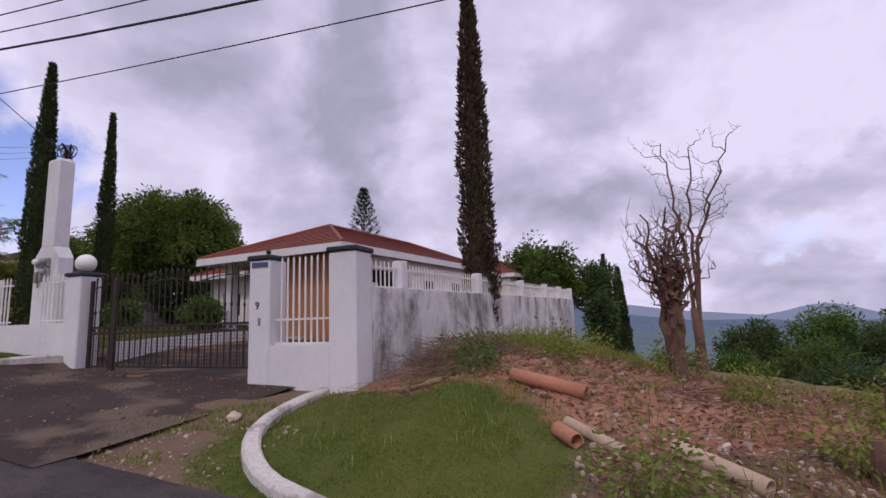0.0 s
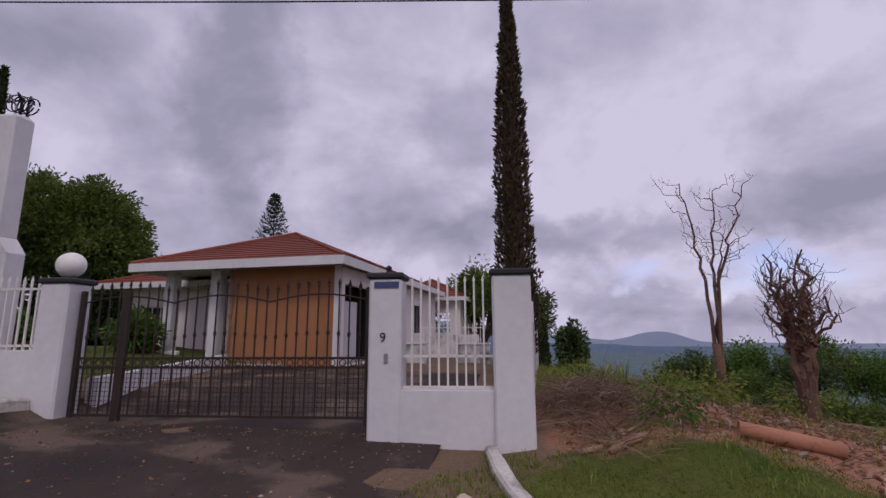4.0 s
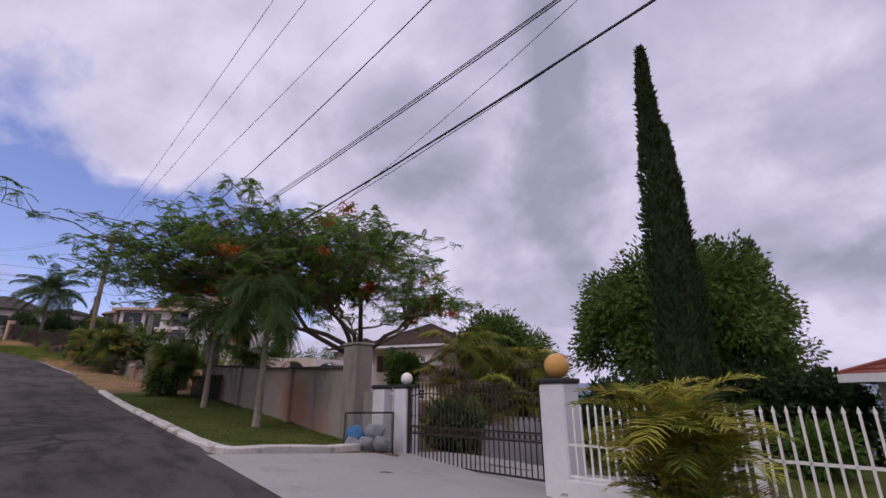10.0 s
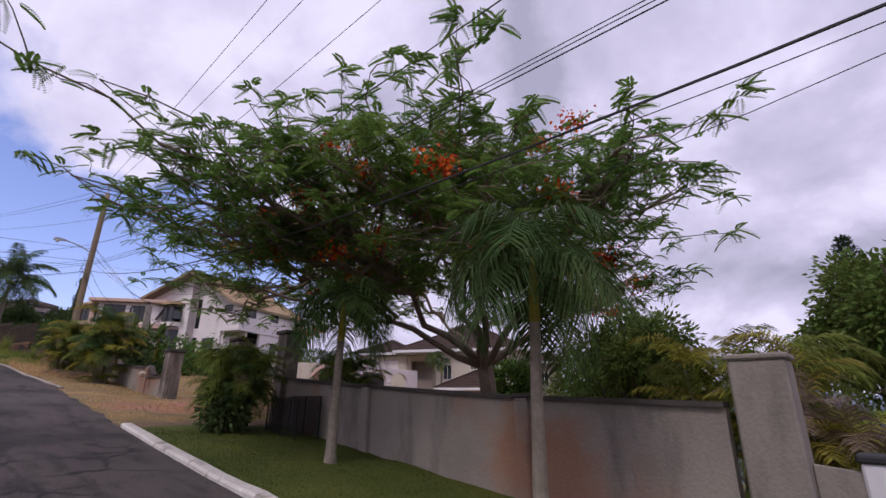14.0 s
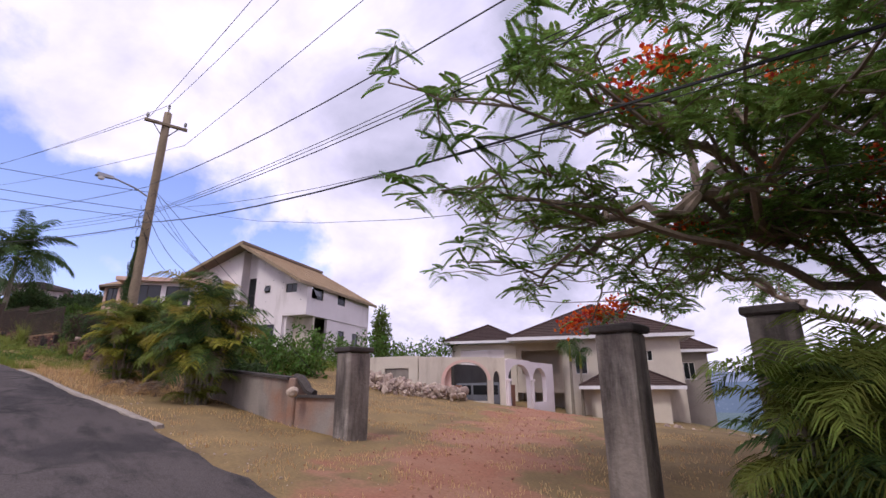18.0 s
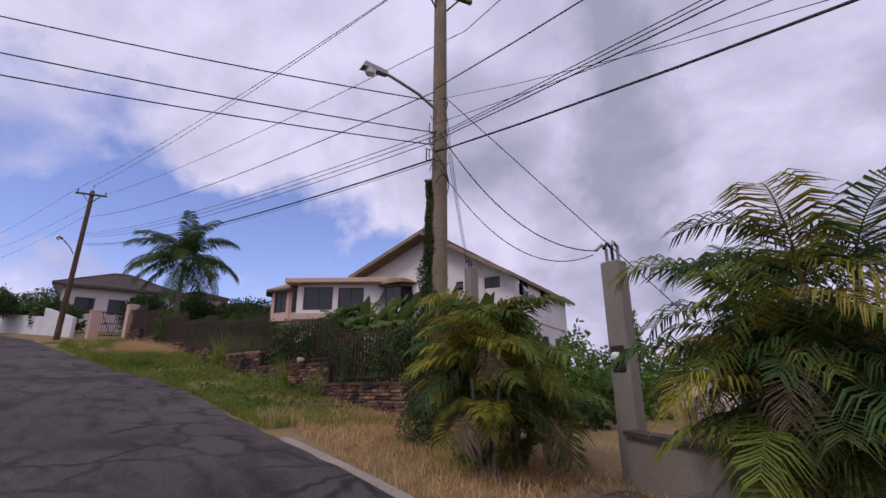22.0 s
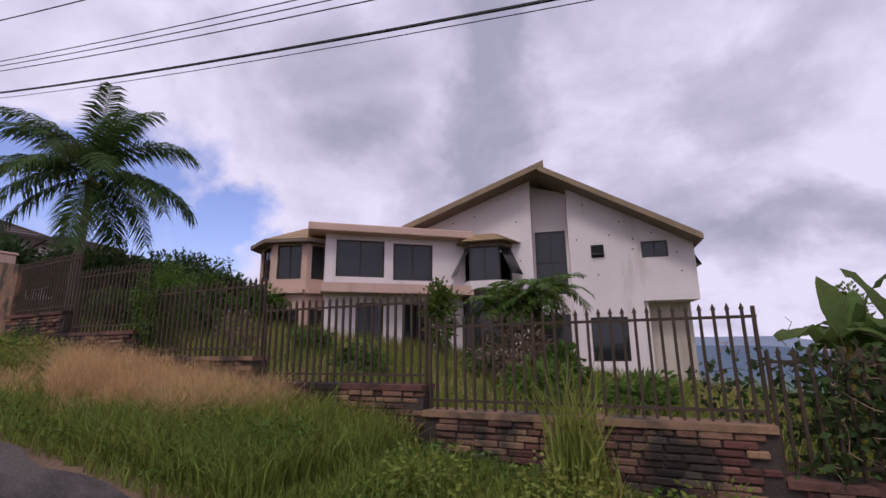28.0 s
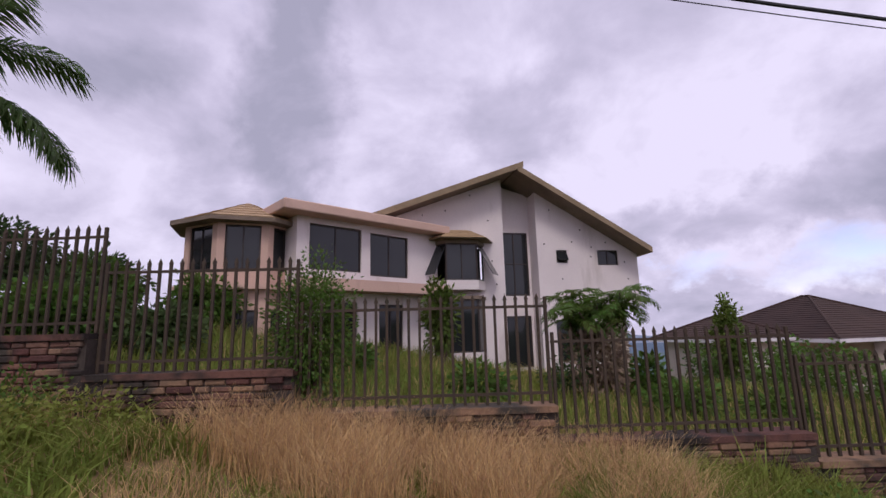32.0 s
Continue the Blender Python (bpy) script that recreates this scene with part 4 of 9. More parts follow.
railing("railing", (-11.52, 6.33), (-10.3, 6.33), 1.685, 0.98, 0.118, WHITE_IRON, "white iron railing with pointed bars", (0.06, 0.88), w=0.024)
railing("railing", (-21.0, 6.5), (-15.85, 6.38), 2.075, 0.95, 0.118, WHITE_IRON, "white iron railing with pointed bars", (0.04, 0.48), posts=(2.4,), post_w=0.09, w=0.024)

t = thing("meter_pillar", -11.92, 6.9, 0.9, "tall white masonry pillar carrying electricity meters", "pillar")
g = Geo()
y0, y1 = -0.25, 0.07
g.box(-0.45, 0.38, y0, y1, -0.3, 2.26, bevel=0.012)
g.hexa([(-0.45, y0, 2.26), (0.38, y0, 2.26), (0.38, y1, 2.26), (-0.45, y1, 2.26)], [(-0.25, y0, 2.53), (0.18, y0, 2.53), (0.18, y1, 2.53), (-0.25, y1, 2.53)])
g.box(-0.25, 0.18, y0, y1, 2.53, 4.56, bevel=0.012)
g.hexa([(-0.24, y0 + 0.01, 4.56), (0.17, y0 + 0.01, 4.56), (0.17, y1 - 0.01, 4.56), (-0.24, y1 - 0.01, 4.56)], [(-0.2, y0 + 0.04, 4.6), (0.13, y0 + 0.04, 4.6), (0.1, y1 - 0.06, 4.64), (-0.17, y1 - 0.06, 4.64)])
g.ob("shaft", WHITE, t)
for k, (u, z) in enumerate(((-0.19, 2.15), (0.05, 2.16), (0.06, 1.92), (-0.19, 1.86))):
    box = Geo().box(u - 0.09, u + 0.09, y0 - 0.07, y0, z - 0.11, z + 0.1, bevel=0.015).ob("meter_box", METAL, t, "grey metal meter box")
    if k != 3:
        Geo().tube([(u, y0 - 0.07, z + 0.02), (u, y0 - 0.14, z + 0.02), (u, y0 - 0.17, z + 0.02)], [0.07, 0.07, 0.05], 14).ob("dial_glass", METAL if k else GLOBE, box, smooth=True)
    else:
        Geo().tube([(u, y0 - 0.1, z - 0.16), (u, y0 - 0.1, z + 0.08)], 0.035, 8).ob("breaker", METAL, box)
        Geo().tube([(u, y0 - 0.05, 1.6), (u, y0 - 0.05, z - 0.12)], 0.018, 6).ob("conduit", METAL, box)
for k in range(5):
    a = k * 1.3
    Geo().tube([(0.09 * math.cos(a) - 0.02, 0.08 * math.sin(a), 4.5), (0.09 * math.cos(a) - 0.02, 0.08 * math.sin(a), 4.86 + 0.05 * math.sin(a * 3)), (0.16 * math.cos(a), -0.05 + 0.16 * math.sin(a), 4.98), (0.24 * math.cos(a), -0.1, 4.88)], 0.02, 5).ob("service_head", METAL if k % 2 else WIRE, t)
for k in range(4):
    Geo().tube([(-0.05 + 0.16 * math.cos(s) + 0.05 * k, -0.12 + 0.05 * k, 4.84 + 0.15 * math.sin(s)) for s in np.linspace(0, 6.0, 14)], 0.012, 4).ob("cable_loop", WIRE, t)


def iron_gate(x0, x1, y, z0, label, split_at=None, mid=(0.69, 0.81), top=1.72, arch=0.10, mesh_low=True, spacing=0.14, ang=0.0):
    t = thing("iron_gate", x0, y, z0, label, "gate", "driveway gates", ang)
    w = x1 - x0
    for r in (0.06, *mid):
        Geo().box(0, w, -0.016, 0.016, r - 0.016, r + 0.016).ob("rail", IRON, t)
    Geo().tube([(w * k / 24, 0, top - 0.16 + arch * abs(math.sin(math.pi * 3 * k / 24))) for k in range(25)], 0.012, 5).ob("top_rail", IRON, t, "wavy top rail")
    for u in (0.03, *([split_at, split_at + 0.06] if split_at else []), w - 0.03):
        Geo().box(u - 0.03, u + 0.03, -0.03, 0.03, -0.03, top + 0.02, bevel=0.005).ob("stile", IRON, t)
    meshes = {}
    n = int(w / spacing)
    for i in range(1, n):
        u = w * i / n
        h = round(top - 0.1 + arch * abs(math.sin(math.pi * 3 * u / w)), 2)
        if h not in meshes:
            meshes[h] = with_mat(bar_mesh(h, 0.017, "spear", True), IRON)
        shared("bar", meshes[h], t, u, 0, 0.04)
    ring_me = with_mat(Geo().tube([(0.042 * math.cos(s), 0, 0.042 * math.sin(s)) for s in np.linspace(0, 2 * math.pi, 11)], 0.008, 4).mesh("scroll"), IRON)
    for i in range(n):
        shared("scroll", ring_me, t, w * (i + 0.5) / n, 0, (mid[0] + mid[1]) / 2)
    if mesh_low:
        low = Geo()
        for i in range(int(w / 0.06)):
            low.box(i * 0.06, i * 0.06 + 0.006, 0.022, 0.026, 0.06, mid[0])
        for i in range(int(mid[0] / 0.06)):
            low.box(0, w, 0.022, 0.026, 0.06 + i * 0.06, 0.066 + i * 0.06)
        low.ob("wire_mesh", IRON, t, "rusty wire mesh")
    return t


iron_gate(-9.84, -5.66, 6.32, 0.76, "dark wrought iron sliding gate with spear tops", split_at=0.66)

# The second drive: pillars with globes, gate, bin cage.
t, h = pillar(-21.56, -21.1, 6.62, 7.06, 1.7, 3.4, WHITE, "white painted gate pillar carrying an orange stained globe", BLACK)
Geo().ball(0, 0, h + 0.2, 0.2).ob("globe", ORANGE_GLOBE, t, "round globe stained orange", True)
t, h = pillar(-25.66, -25.25, 6.85, 7.25, 1.9, 3.4, WHITE, "white painted gate pillar carrying a small white globe", BLACK)
Geo().ball(0, 0, h + 0.13, 0.135).ob("globe", GLOBE, t, "small white glass globe", True)
pillar(-26.42, -25.98, 6.8, 7.2, 1.9, 3.4, WHITE, "white painted gate pillar with a black cap", BLACK)
railing("window_grille", (-25.98, 7.0), (-25.66, 7.0), 2.3, 1.1, 0.08, WHITE_IRON, "narrow white iron grille between pillars", (0.05, 0.9))
run_wall("wall_front_4", (-25.98, 7.0), (-25.66, 7.0), 0.2, (1.8, 1.8), (2.3, 2.3), WHITE, "low white wall under a grille")
iron_gate(-25.25, -21.56, 6.95, 1.86, "dark wrought iron gate with spear tops and rings", mid=(0.62, 0.76), top=1.52, arch=0.06, mesh_low=False, spacing=0.115)
t = thing("bin_cage", -25.75, 6.28, 2.08, "rusty wire mesh cage holding rubbish bags", "bin cage")
M = pose(0, 0, 0, 0, 0, 55)
for u in (-0.5, 0.5):
    for v in (-0.3, 0.3):
        Geo().box(u - 0.015, u + 0.015, v - 0.015, v + 0.015, -0.1, 0.82, M).ob("corner_post", IRON, t)
for z in (0.05, 0.81):
    g = Geo()
    g.box(-0.5, 0.5, -0.312, -0.288, z - 0.012, z + 0.012, M).box(-0.5, 0.5, 0.288, 0.312, z - 0.012, z + 0.012, M).box(-0.512, -0.488, -0.288, 0.288, z - 0.012, z + 0.012, M).box(0.488, 0.512, -0.288, 0.288, z - 0.012, z + 0.012, M)
    g.ob("frame", IRON, t)
for v in (-0.3, 0.3):
    g = Geo()
    for i in range(21):
        g.box(-0.5 + i * 0.05, -0.496 + i * 0.05, v - 0.002, v + 0.002, 0.05, 0.8, M)
    for i in range(15):
        g.box(-0.5, 0.5, v - 0.002, v + 0.002, 0.05 + i * 0.05, 0.054 + i * 0.05, M)
    g.ob("mesh_panel", METAL, t, "galvanised wire mesh panel")
for u in (-0.5, 0.5):
    g = Geo()
    for i in range(12):
        g.box(u - 0.002, u + 0.002, -0.3 + i * 0.05, -0.296 + i * 0.05, 0.05, 0.8, M)
    g.ob("mesh_panel", METAL, t, "galvanised wire mesh panel")


def lumpy(name, mat, x, y, z, r, label, category, group="", seed=0, squash=0.8):
    bm = bmesh.new()
    bmesh.ops.create_icosphere(bm, subdivisions=3, radius=r)
    for v in bm.verts:
        v.co *= 1 + 0.35 * noise.noise(v.co / r * 1.4 + Vector((seed, 2, 3))) + 0.1 * noise.noise(v.co / r * 4 + Vector((seed, 0, 3)))
        v.co.z *= squash
    me = bpy.data.meshes.new(name)
    bm.to_mesh(me)
    bm.free()
    me.shade_smooth()
    o = new(name, with_mat(me, mat))
    o.location = (x, y, z)
    return tagged(o, label, category, group)


lumpy("rubbish_bag", PLASTIC_BLUE, -25.98, 6.1, 2.45, 0.2, "blue plastic bag of rubbish in a cage", "rubbish bag", "bags in the cage", 1)
for k, (x, y, z) in enumerate(((-25.75, 6.2, 2.28), (-25.55, 6.45, 2.28), (-25.7, 6.4, 2.5), (-25.9, 6.0, 2.25))):
    lumpy("rubbish_bag", PLASTIC_GREY, x, y, z, 0.2, "grey plastic bag of rubbish in a cage", "rubbish bag", "bags in the cage", k + 3)

t = thing("bin_cage", -36.5, 6.2, gz(-36.5, 6.2), "black wire mesh bin cage against a cement wall", "bin cage")
cz = 4.06 - t.location.z
for u in (-0.68, 0.0, 0.66):
    for v in (-0.3, 0.3):
        Geo().box(u - 0.015, u + 0.015, v - 0.015, v + 0.015, -0.1, cz - (0.0 if v > 0 else 0.06), bevel=0.003).ob("corner_post", BLACK, t)
for v, zt in ((-0.3, cz - 0.06), (0.3, cz)):
    Geo().box(-0.68, 0.66, v - 0.014, v + 0.014, zt - 0.012, zt + 0.012).ob("frame", BLACK, t)
    g = Geo()
    for i in range(46):
        g.box(-0.68 + i * 0.03, -0.675 + i * 0.03, v - 0.0025, v + 0.0025, 0, zt)
    for i in range(int(zt / 0.03)):
        g.box(-0.68, 0.66, v - 0.0025, v + 0.0025, 0.02 + i * 0.03, 0.025 + i * 0.03)
    g.ob("mesh_panel", BLACK, t)
for u in (-0.68, 0.66):
    g = Geo()
    for i in range(20):
        g.box(u - 0.0025, u + 0.0025, -0.3 + i * 0.03, -0.295 + i * 0.03, 0, cz - 0.06)
    for i in range(int(cz / 0.03) - 3):
        g.box(u - 0.0025, u + 0.0025, -0.3, 0.3, 0.02 + i * 0.03, 0.025 + i * 0.03)
    g.ob("mesh_panel", BLACK, t)
g = Geo()
for i in range(46):
    g.box(-0.68 + i * 0.03, -0.675 + i * 0.03, -0.3, 0.3, cz - 0.032, cz - 0.028)
g.ob("lid", BLACK, t, "black wire mesh lid")

# The yard below the second gate: white walls and a small outbuilding.
run_wall("wall_yard_1", (-26.6, 10.9), (-26.9, 14.5), 0.2, (0.6, 0.2), (2.72, 2.5), WHITE, "low white wall beside the yard")
run_wall("wall_yard_2", (-24.6, 16.6), (-22.7, 13.6), 0.25, (0.2, 0.6), (2.45, 1.75), WHITE, "sloping white parapet beside the yard")
t = thing("outbuilding", -25.4, 18.6, gz(-25.4, 18.6), "low white flat-roofed outbuilding in a yard", "outbuilding")
oz = 2.75 - t.location.z
Geo().box(-0.95, -0.3, -1.6, 1.6, -0.6, oz - 0.12, bevel=0.01).ob("wall", WHITE, t)
Geo().box(0.15, 1.0, -1.6, 1.6, -0.6, oz - 0.12, bevel=0.01).ob("wall", WHITE, t)
Geo().box(-0.3, 0.15, -1.45, 1.5, -0.6, oz - 0.14).ob("door", IRON, t)
Geo().box(-1.1, 1.15, -1.75, 1.75, oz - 0.12, oz, bevel=0.015).ob("roof_slab", WHITE, t)

# The grey cement wall behind the verge.
pillar(-27.4, -26.82, 6.55, 7.05, 2.1, 4.45, GREY_WALL, "tall raw cement gate pillar", GREY_WALL, 0.07, "cement pillars", 0.03)
run_wall("wall_front_5", (-26.82, 6.9), (-26.42, 6.95), 0.18, (1.8, 1.8), (3.35, 3.3), GREY_WALL, "short raw cement wall between pillars")
tops = [(-27.4, 3.92), (-30.35, 4.0), (-34.3, 4.22), (-37.92, 4.48)]
for (xa, za), (xb, zb) in zip(tops, tops[1:]):
    run_wall("wall_front_6", (xb + 0.12, 6.75), (xa - 0.12, 6.75), 0.18, (2.6, 2.0), (zb, za), GREY_WALL, "raw cement wall stained with red earth")
    run_wall("coping", (xb + 0.12, 6.75), (xa - 0.12, 6.75), 0.3, (zb + 0.002, za + 0.002), (zb + 0.07, za + 0.07), COPING, "dark weathered coping along a wall")
for xa, za in tops[1:3]:
    pillar(xa - 0.12, xa + 0.12, 6.55, 6.9, 2.3, za + 0.03, GREY_WALL, "raw cement buttress in a garden wall", COPING, 0.07, "wall buttresses", 0.02)
pillar(-39.75, -39.3, 5.85, 6.3, 3.4, 5.56, OLD_CEMENT, "cracked raw cement gate pillar with a dark cap", COPING, 0.1, "cement pillars", 0.05)
pillar(-38.25, -37.8, 6.5, 6.95, 3.4, 5.7, OLD_CEMENT, "raw cement gate pillar half hidden by palms", COPING, 0.1, "cement pillars", 0.05)
pillar(-45.05, -44.6, 5.75, 6.25, 3.9, 5.58, OLD_CEMENT, "streaked raw cement gate pillar with a dark cap", COPING, 0.1, "cement pillars", 0.05)
run_wall("wall_front_7", (-46.3, 5.75), (-45.05, 5.95), 0.18, (4.0, 3.8), (4.72, 4.72), GREY_WALL, "low raw cement wall beside a gateway")
run_wall("coping", (-46.3, 5.75), (-45.05, 5.95), 0.3, (4.722, 4.722), (4.78, 4.78), COPING, "dark coping on a low wall")
pillar(-46.55, -46.3, 5.6, 5.9, 4.0, 5.12, GREY_WALL, "raw cement buttress in a low wall", None, group="wall buttresses")
tagged(Geo().tube([(-46.5, 5.75, 5.12), (-46.3, 5.75, 5.1), (-46.15, 5.77, 4.98), (-46.03, 5.79, 4.86), (-45.85, 5.82, 4.8)], [0.1, 0.1, 0.095, 0.09, 0.08], 6).ob("coping", COPING), "dark coping sweeping down between two wall heights", "coping", kind="structure")
run_wall("wall_front_8", (-51.7, 5.65), (-46.55, 5.72), 0.18, (4.4, 3.9), (5.45, 5.08), GREY_WALL, "raw cement garden wall")
run_wall("coping", (-51.7, 5.65), (-46.55, 5.72), 0.3, (5.452, 5.082), (5.51, 5.14), COPING, "dark coping on a garden wall")
t, h = pillar(-52.03, -51.72, 5.84, 6.1, 4.6, 7.88, GREY_WALL, "tall raw cement pillar with an electricity meter", None, group="cement pillars")
Geo().box(-0.11, 0.11, -0.155, -0.128, 1.66, 2.02, bevel=0.01).ob("meter_recess", IRON, t, "dark rusty meter board")
Geo().tube([(0, -0.155, 1.86), (0, -0.21, 1.86), (0, -0.235, 1.86)], [0.07, 0.07, 0.05], 14).ob("meter_dial", GLOBE, t, "round pale meter glass", True)
for k in range(3):
    Geo().tube([(-0.1 + 0.1 * k, 0, h), (-0.1 + 0.1 * k, 0, h + 0.22), (-0.1 + 0.1 * k, -0.1, h + 0.28), (-0.14 + 0.14 * k, -0.2, h + 0.18)], 0.025, 6).ob("service_head", WIRE if k % 2 else METAL, t)

pillar(-58.28, -57.97, 8.07, 8.37, 5.4, 9.42, GREY_WALL, "tall raw cement service pillar behind the fence", None, group="cement pillars")
for k in range(2):
    tagged(Geo().tube([(-58.2 + 0.12 * k, 8.2, 9.4), (-58.2 + 0.12 * k, 8.2, 9.58), (-58.18 + 0.12 * k, 8.12, 9.64), (-58.16 + 0.12 * k, 8.05, 9.56)], 0.022, 6).ob("service_head", WIRE), "bent service conduit on top of a pillar", "conduit", "service conduits")
# The brown stone wall and its iron fence, stepping up the hill.
STEPS = [(-54.9, 5.52, 6.15, 7.28), (-59.3, 4.63, 6.66, 7.75), (-62.72, 3.79, 7.12, 8.2), (-66.32, 2.93, 7.42, 8.54), (-69.12, 2.26, 7.8, 8.96), (-71.95, 1.58, 8.27, 9.47), (-74.15, 1.05, 8.72, 9.9), (-76.8, 0.62, 8.72, 9.9)]
for k in range(7):
    (xa, ya, _, _), (xb, yb, _, _) = STEPS[k], STEPS[k + 1]
    zt, zf = STEPS[k][2], STEPS[k][3]
    base = min(gz(xa, ya), gz(xb, yb)) - 0.5
    d = Vector((xb - xa, yb - ya)).normalized()
    run_wall(f"wall_stone_{k + 1}", (xb, yb), (xa, ya), 0.3, (base, base), (zt - 0.05, zt - 0.05), MORTAR, "dry brown stone retaining wall with dark joints")
    run_wall("coping", (xb - d.x * 0.0, yb), (xa, ya), 0.4, (zt - 0.048, zt - 0.048), (zt + 0.02, zt + 0.02), BRICK, "dark mossy stone coping")
    length = math.hypot(xb - xa, yb - ya)
    f = railing("iron_fence", (xb, yb), (xa, ya), zt + 0.02, zf - zt + 0.03, 0.125, RUST, "rust brown iron fence with flat pointed bars on a stone wall", (0.1, 0.93), "fence panels", "spike", 0.03, posts=(0.03, length - 0.03), post_w=0.038)

# ---- houses ----
def wall_blocks(g, m, length, z0, z1, thick, openings=()):
    """A wall along local u with openings (u0, u1, z0, z1) through it; v runs inwards."""
    us = sorted({0.0, length, *(u for o in openings for u in o[:2])})
    zs = sorted({z0, z1, *(z for o in openings for z in o[2:])})
    nu, nz = len(us), len(zs)

    def solid(i, j):
        if not (0 <= i < nu - 1 and 0 <= j < nz - 1):
            return False
        cu, cz = (us[i] + us[i + 1]) / 2, (zs[j] + zs[j + 1]) / 2
        return not any(o[0] < cu < o[1] and o[2] < cz < o[3] for o in openings)

    verts, used = [], {}

    def vert(i, j, back):
        key = (i, j, back)
        if key not in used:
            used[key] = len(verts)
            verts.append((us[i], thick if back else 0.0, zs[j]))
        return used[key]

    faces = []
    for i in range(nu - 1):
        for j in range(nz - 1):
            if not solid(i, j):
                continue
            c = ((i, j), (i + 1, j), (i + 1, j + 1), (i, j + 1))
            faces.append([vert(*p, False) for p in c])
            faces.append([vert(*p, True) for p in reversed(c)])
            for (a, b), (di, dj) in zip(zip(c, c[1:] + c[:1]), ((0, -1), (1, 0), (0, 1), (-1, 0))):
                if not solid(i + di, j + dj):
                    faces.append([vert(*b, False), vert(*a, False), vert(*a, True), vert(*b, True)])
    return g.add(verts, faces, m)


def window(parent, m, u0, u1, z0, z1, panes=2, depth=0.09, bar=0.05, rows=1, mat=None, open_pane=None, sill=False):
    d0 = depth
    wide, high = (u1 - u0) / panes, (z1 - z0) / rows
    lights = [(k * wide + (bar if k == 0 else bar * 0.4), (k + 1) * wide - (bar if k == panes - 1 else bar * 0.4), z0 + r * high + (bar if r == 0 else bar * 0.3), z0 + (r + 1) * high - (bar if r == rows - 1 else bar * 0.3))
              for k in range(panes) for r in range(rows)]
    w = wall_blocks(Geo(), m @ Matrix.Translation((u0, d0, 0)), u1 - u0, z0, z1, 0.06, lights).ob("window", mat or FRAME, parent)
    for k in range(panes):
        a, b = u0 + (u1 - u0) * k / panes + bar * 0.4, u0 + (u1 - u0) * (k + 1) / panes - bar * 0.4
        if open_pane == k:
            mm = m @ Matrix.Translation((0, d0, z1 - bar)) @ pose(0, 0, 0, -28, 0, 0)
            Geo().box(a, b, 0, 0.02, -(z1 - z0) + bar * 2, 0, mm).ob("open_pane", GLASS, w, "window pane pushed open")
        else:
            Geo().box(a, b, d0 + 0.02, d0 + 0.032, z0 + bar * 0.5, z1 - bar * 0.5, m).ob("pane", GLASS, w)
    if sill:
        Geo().box(u0 - 0.05, u1 + 0.05, -0.05, d0, z0 - 0.06, z0 - 0.002, m).ob("sill", WHITE, w)
    return w


def slope(g, a, b, c, d, courses, lip=0.03):
    """A tiled roof slope: a, b along the eave, c, d along the top (d above a)."""
    a, b, c, d = (Vector(p) for p in (a, b, c, d))
    n = (b - a).cross(d - a)
    n = n.normalized() * lip if n.length > 1e-6 else Vector((0, 0, lip))
    if n.z < 0:
        n = -n
    vs = [a - n * 0.4, b - n * 0.4]
    for k in range(courses):
        vs += [a.lerp(d, k / courses) + n, b.lerp(c, k / courses) + n, a.lerp(d, (k + 1) / courses), b.lerp(c, (k + 1) / courses)]
    g.add(vs, [(i, i + 1, i + 3, i + 2) for i in range(0, len(vs) - 2, 2)])
    return g


def hip_roof(parent, x0, x1, y0, y1, z, h, mat, courses=12, fascia=None, fascia_h=0.22, soffit=None):
    w, l = x1 - x0, y1 - y0
    r = min(w, l) / 2
    if w >= l:
        p, q = (x0 + r, (y0 + y1) / 2, z + h), (x1 - r, (y0 + y1) / 2, z + h)
        faces = [((x0, y0, z), (x1, y0, z), q, p), ((x1, y1, z), (x0, y1, z), p, q), ((x0, y1, z), (x0, y0, z), p, p), ((x1, y0, z), (x1, y1, z), q, q)]
    else:
        p, q = ((x0 + x1) / 2, y0 + r, z + h), ((x0 + x1) / 2, y1 - r, z + h)
        faces = [((x0, y0, z), (x1, y0, z), p, p), ((x1, y1, z), (x0, y1, z), q, q), ((x0, y1, z), (x0, y0, z), p, q), ((x1, y0, z), (x1, y1, z), q, p)]
    for f in faces:
        roof = slope(Geo(), *f, courses).ob("roof_slope", mat, parent)
    ridge = Geo()
    for a, b in (((x0, y0, z), p), ((x1, y0, z), q if w >= l else p), ((x1, y1, z), q), ((x0, y1, z), p if w >= l else q), (p, q)):
        if (Vector(a) - Vector(b)).length > 0.05:
            ridge.tube([Vector(a) + Vector((0, 0, 0.03)), Vector(b) + Vector((0, 0, 0.04))], 0.07, 6)
    ridge.ob("ridge_cap", mat, roof)
    if fascia:
        o = 0.03
        for xa, xb, ya, yb in ((x0 - o, x1 + o, y0 - o, y0 + 0.02), (x0 - o, x1 + o, y1 - 0.02, y1 + o), (x0 - o, x0 + 0.02, y0 + 0.021, y1 - 0.021), (x1 - 0.02, x1 + o, y0 + 0.021, y1 - 0.021)):
            Geo().box(xa, xb, ya, yb, z - fascia_h, z + 0.02).ob("fascia", fascia, roof)
    Geo().box(x0 + 0.02, x1 - 0.02, y0 + 0.02, y1 - 0.02, z - 0.1, z - 0.04).ob("soffit", soffit or WHITE, roof)
    return roof


def side(x, y, ang):
    return pose(x, y, 0, 0, 0, ang)


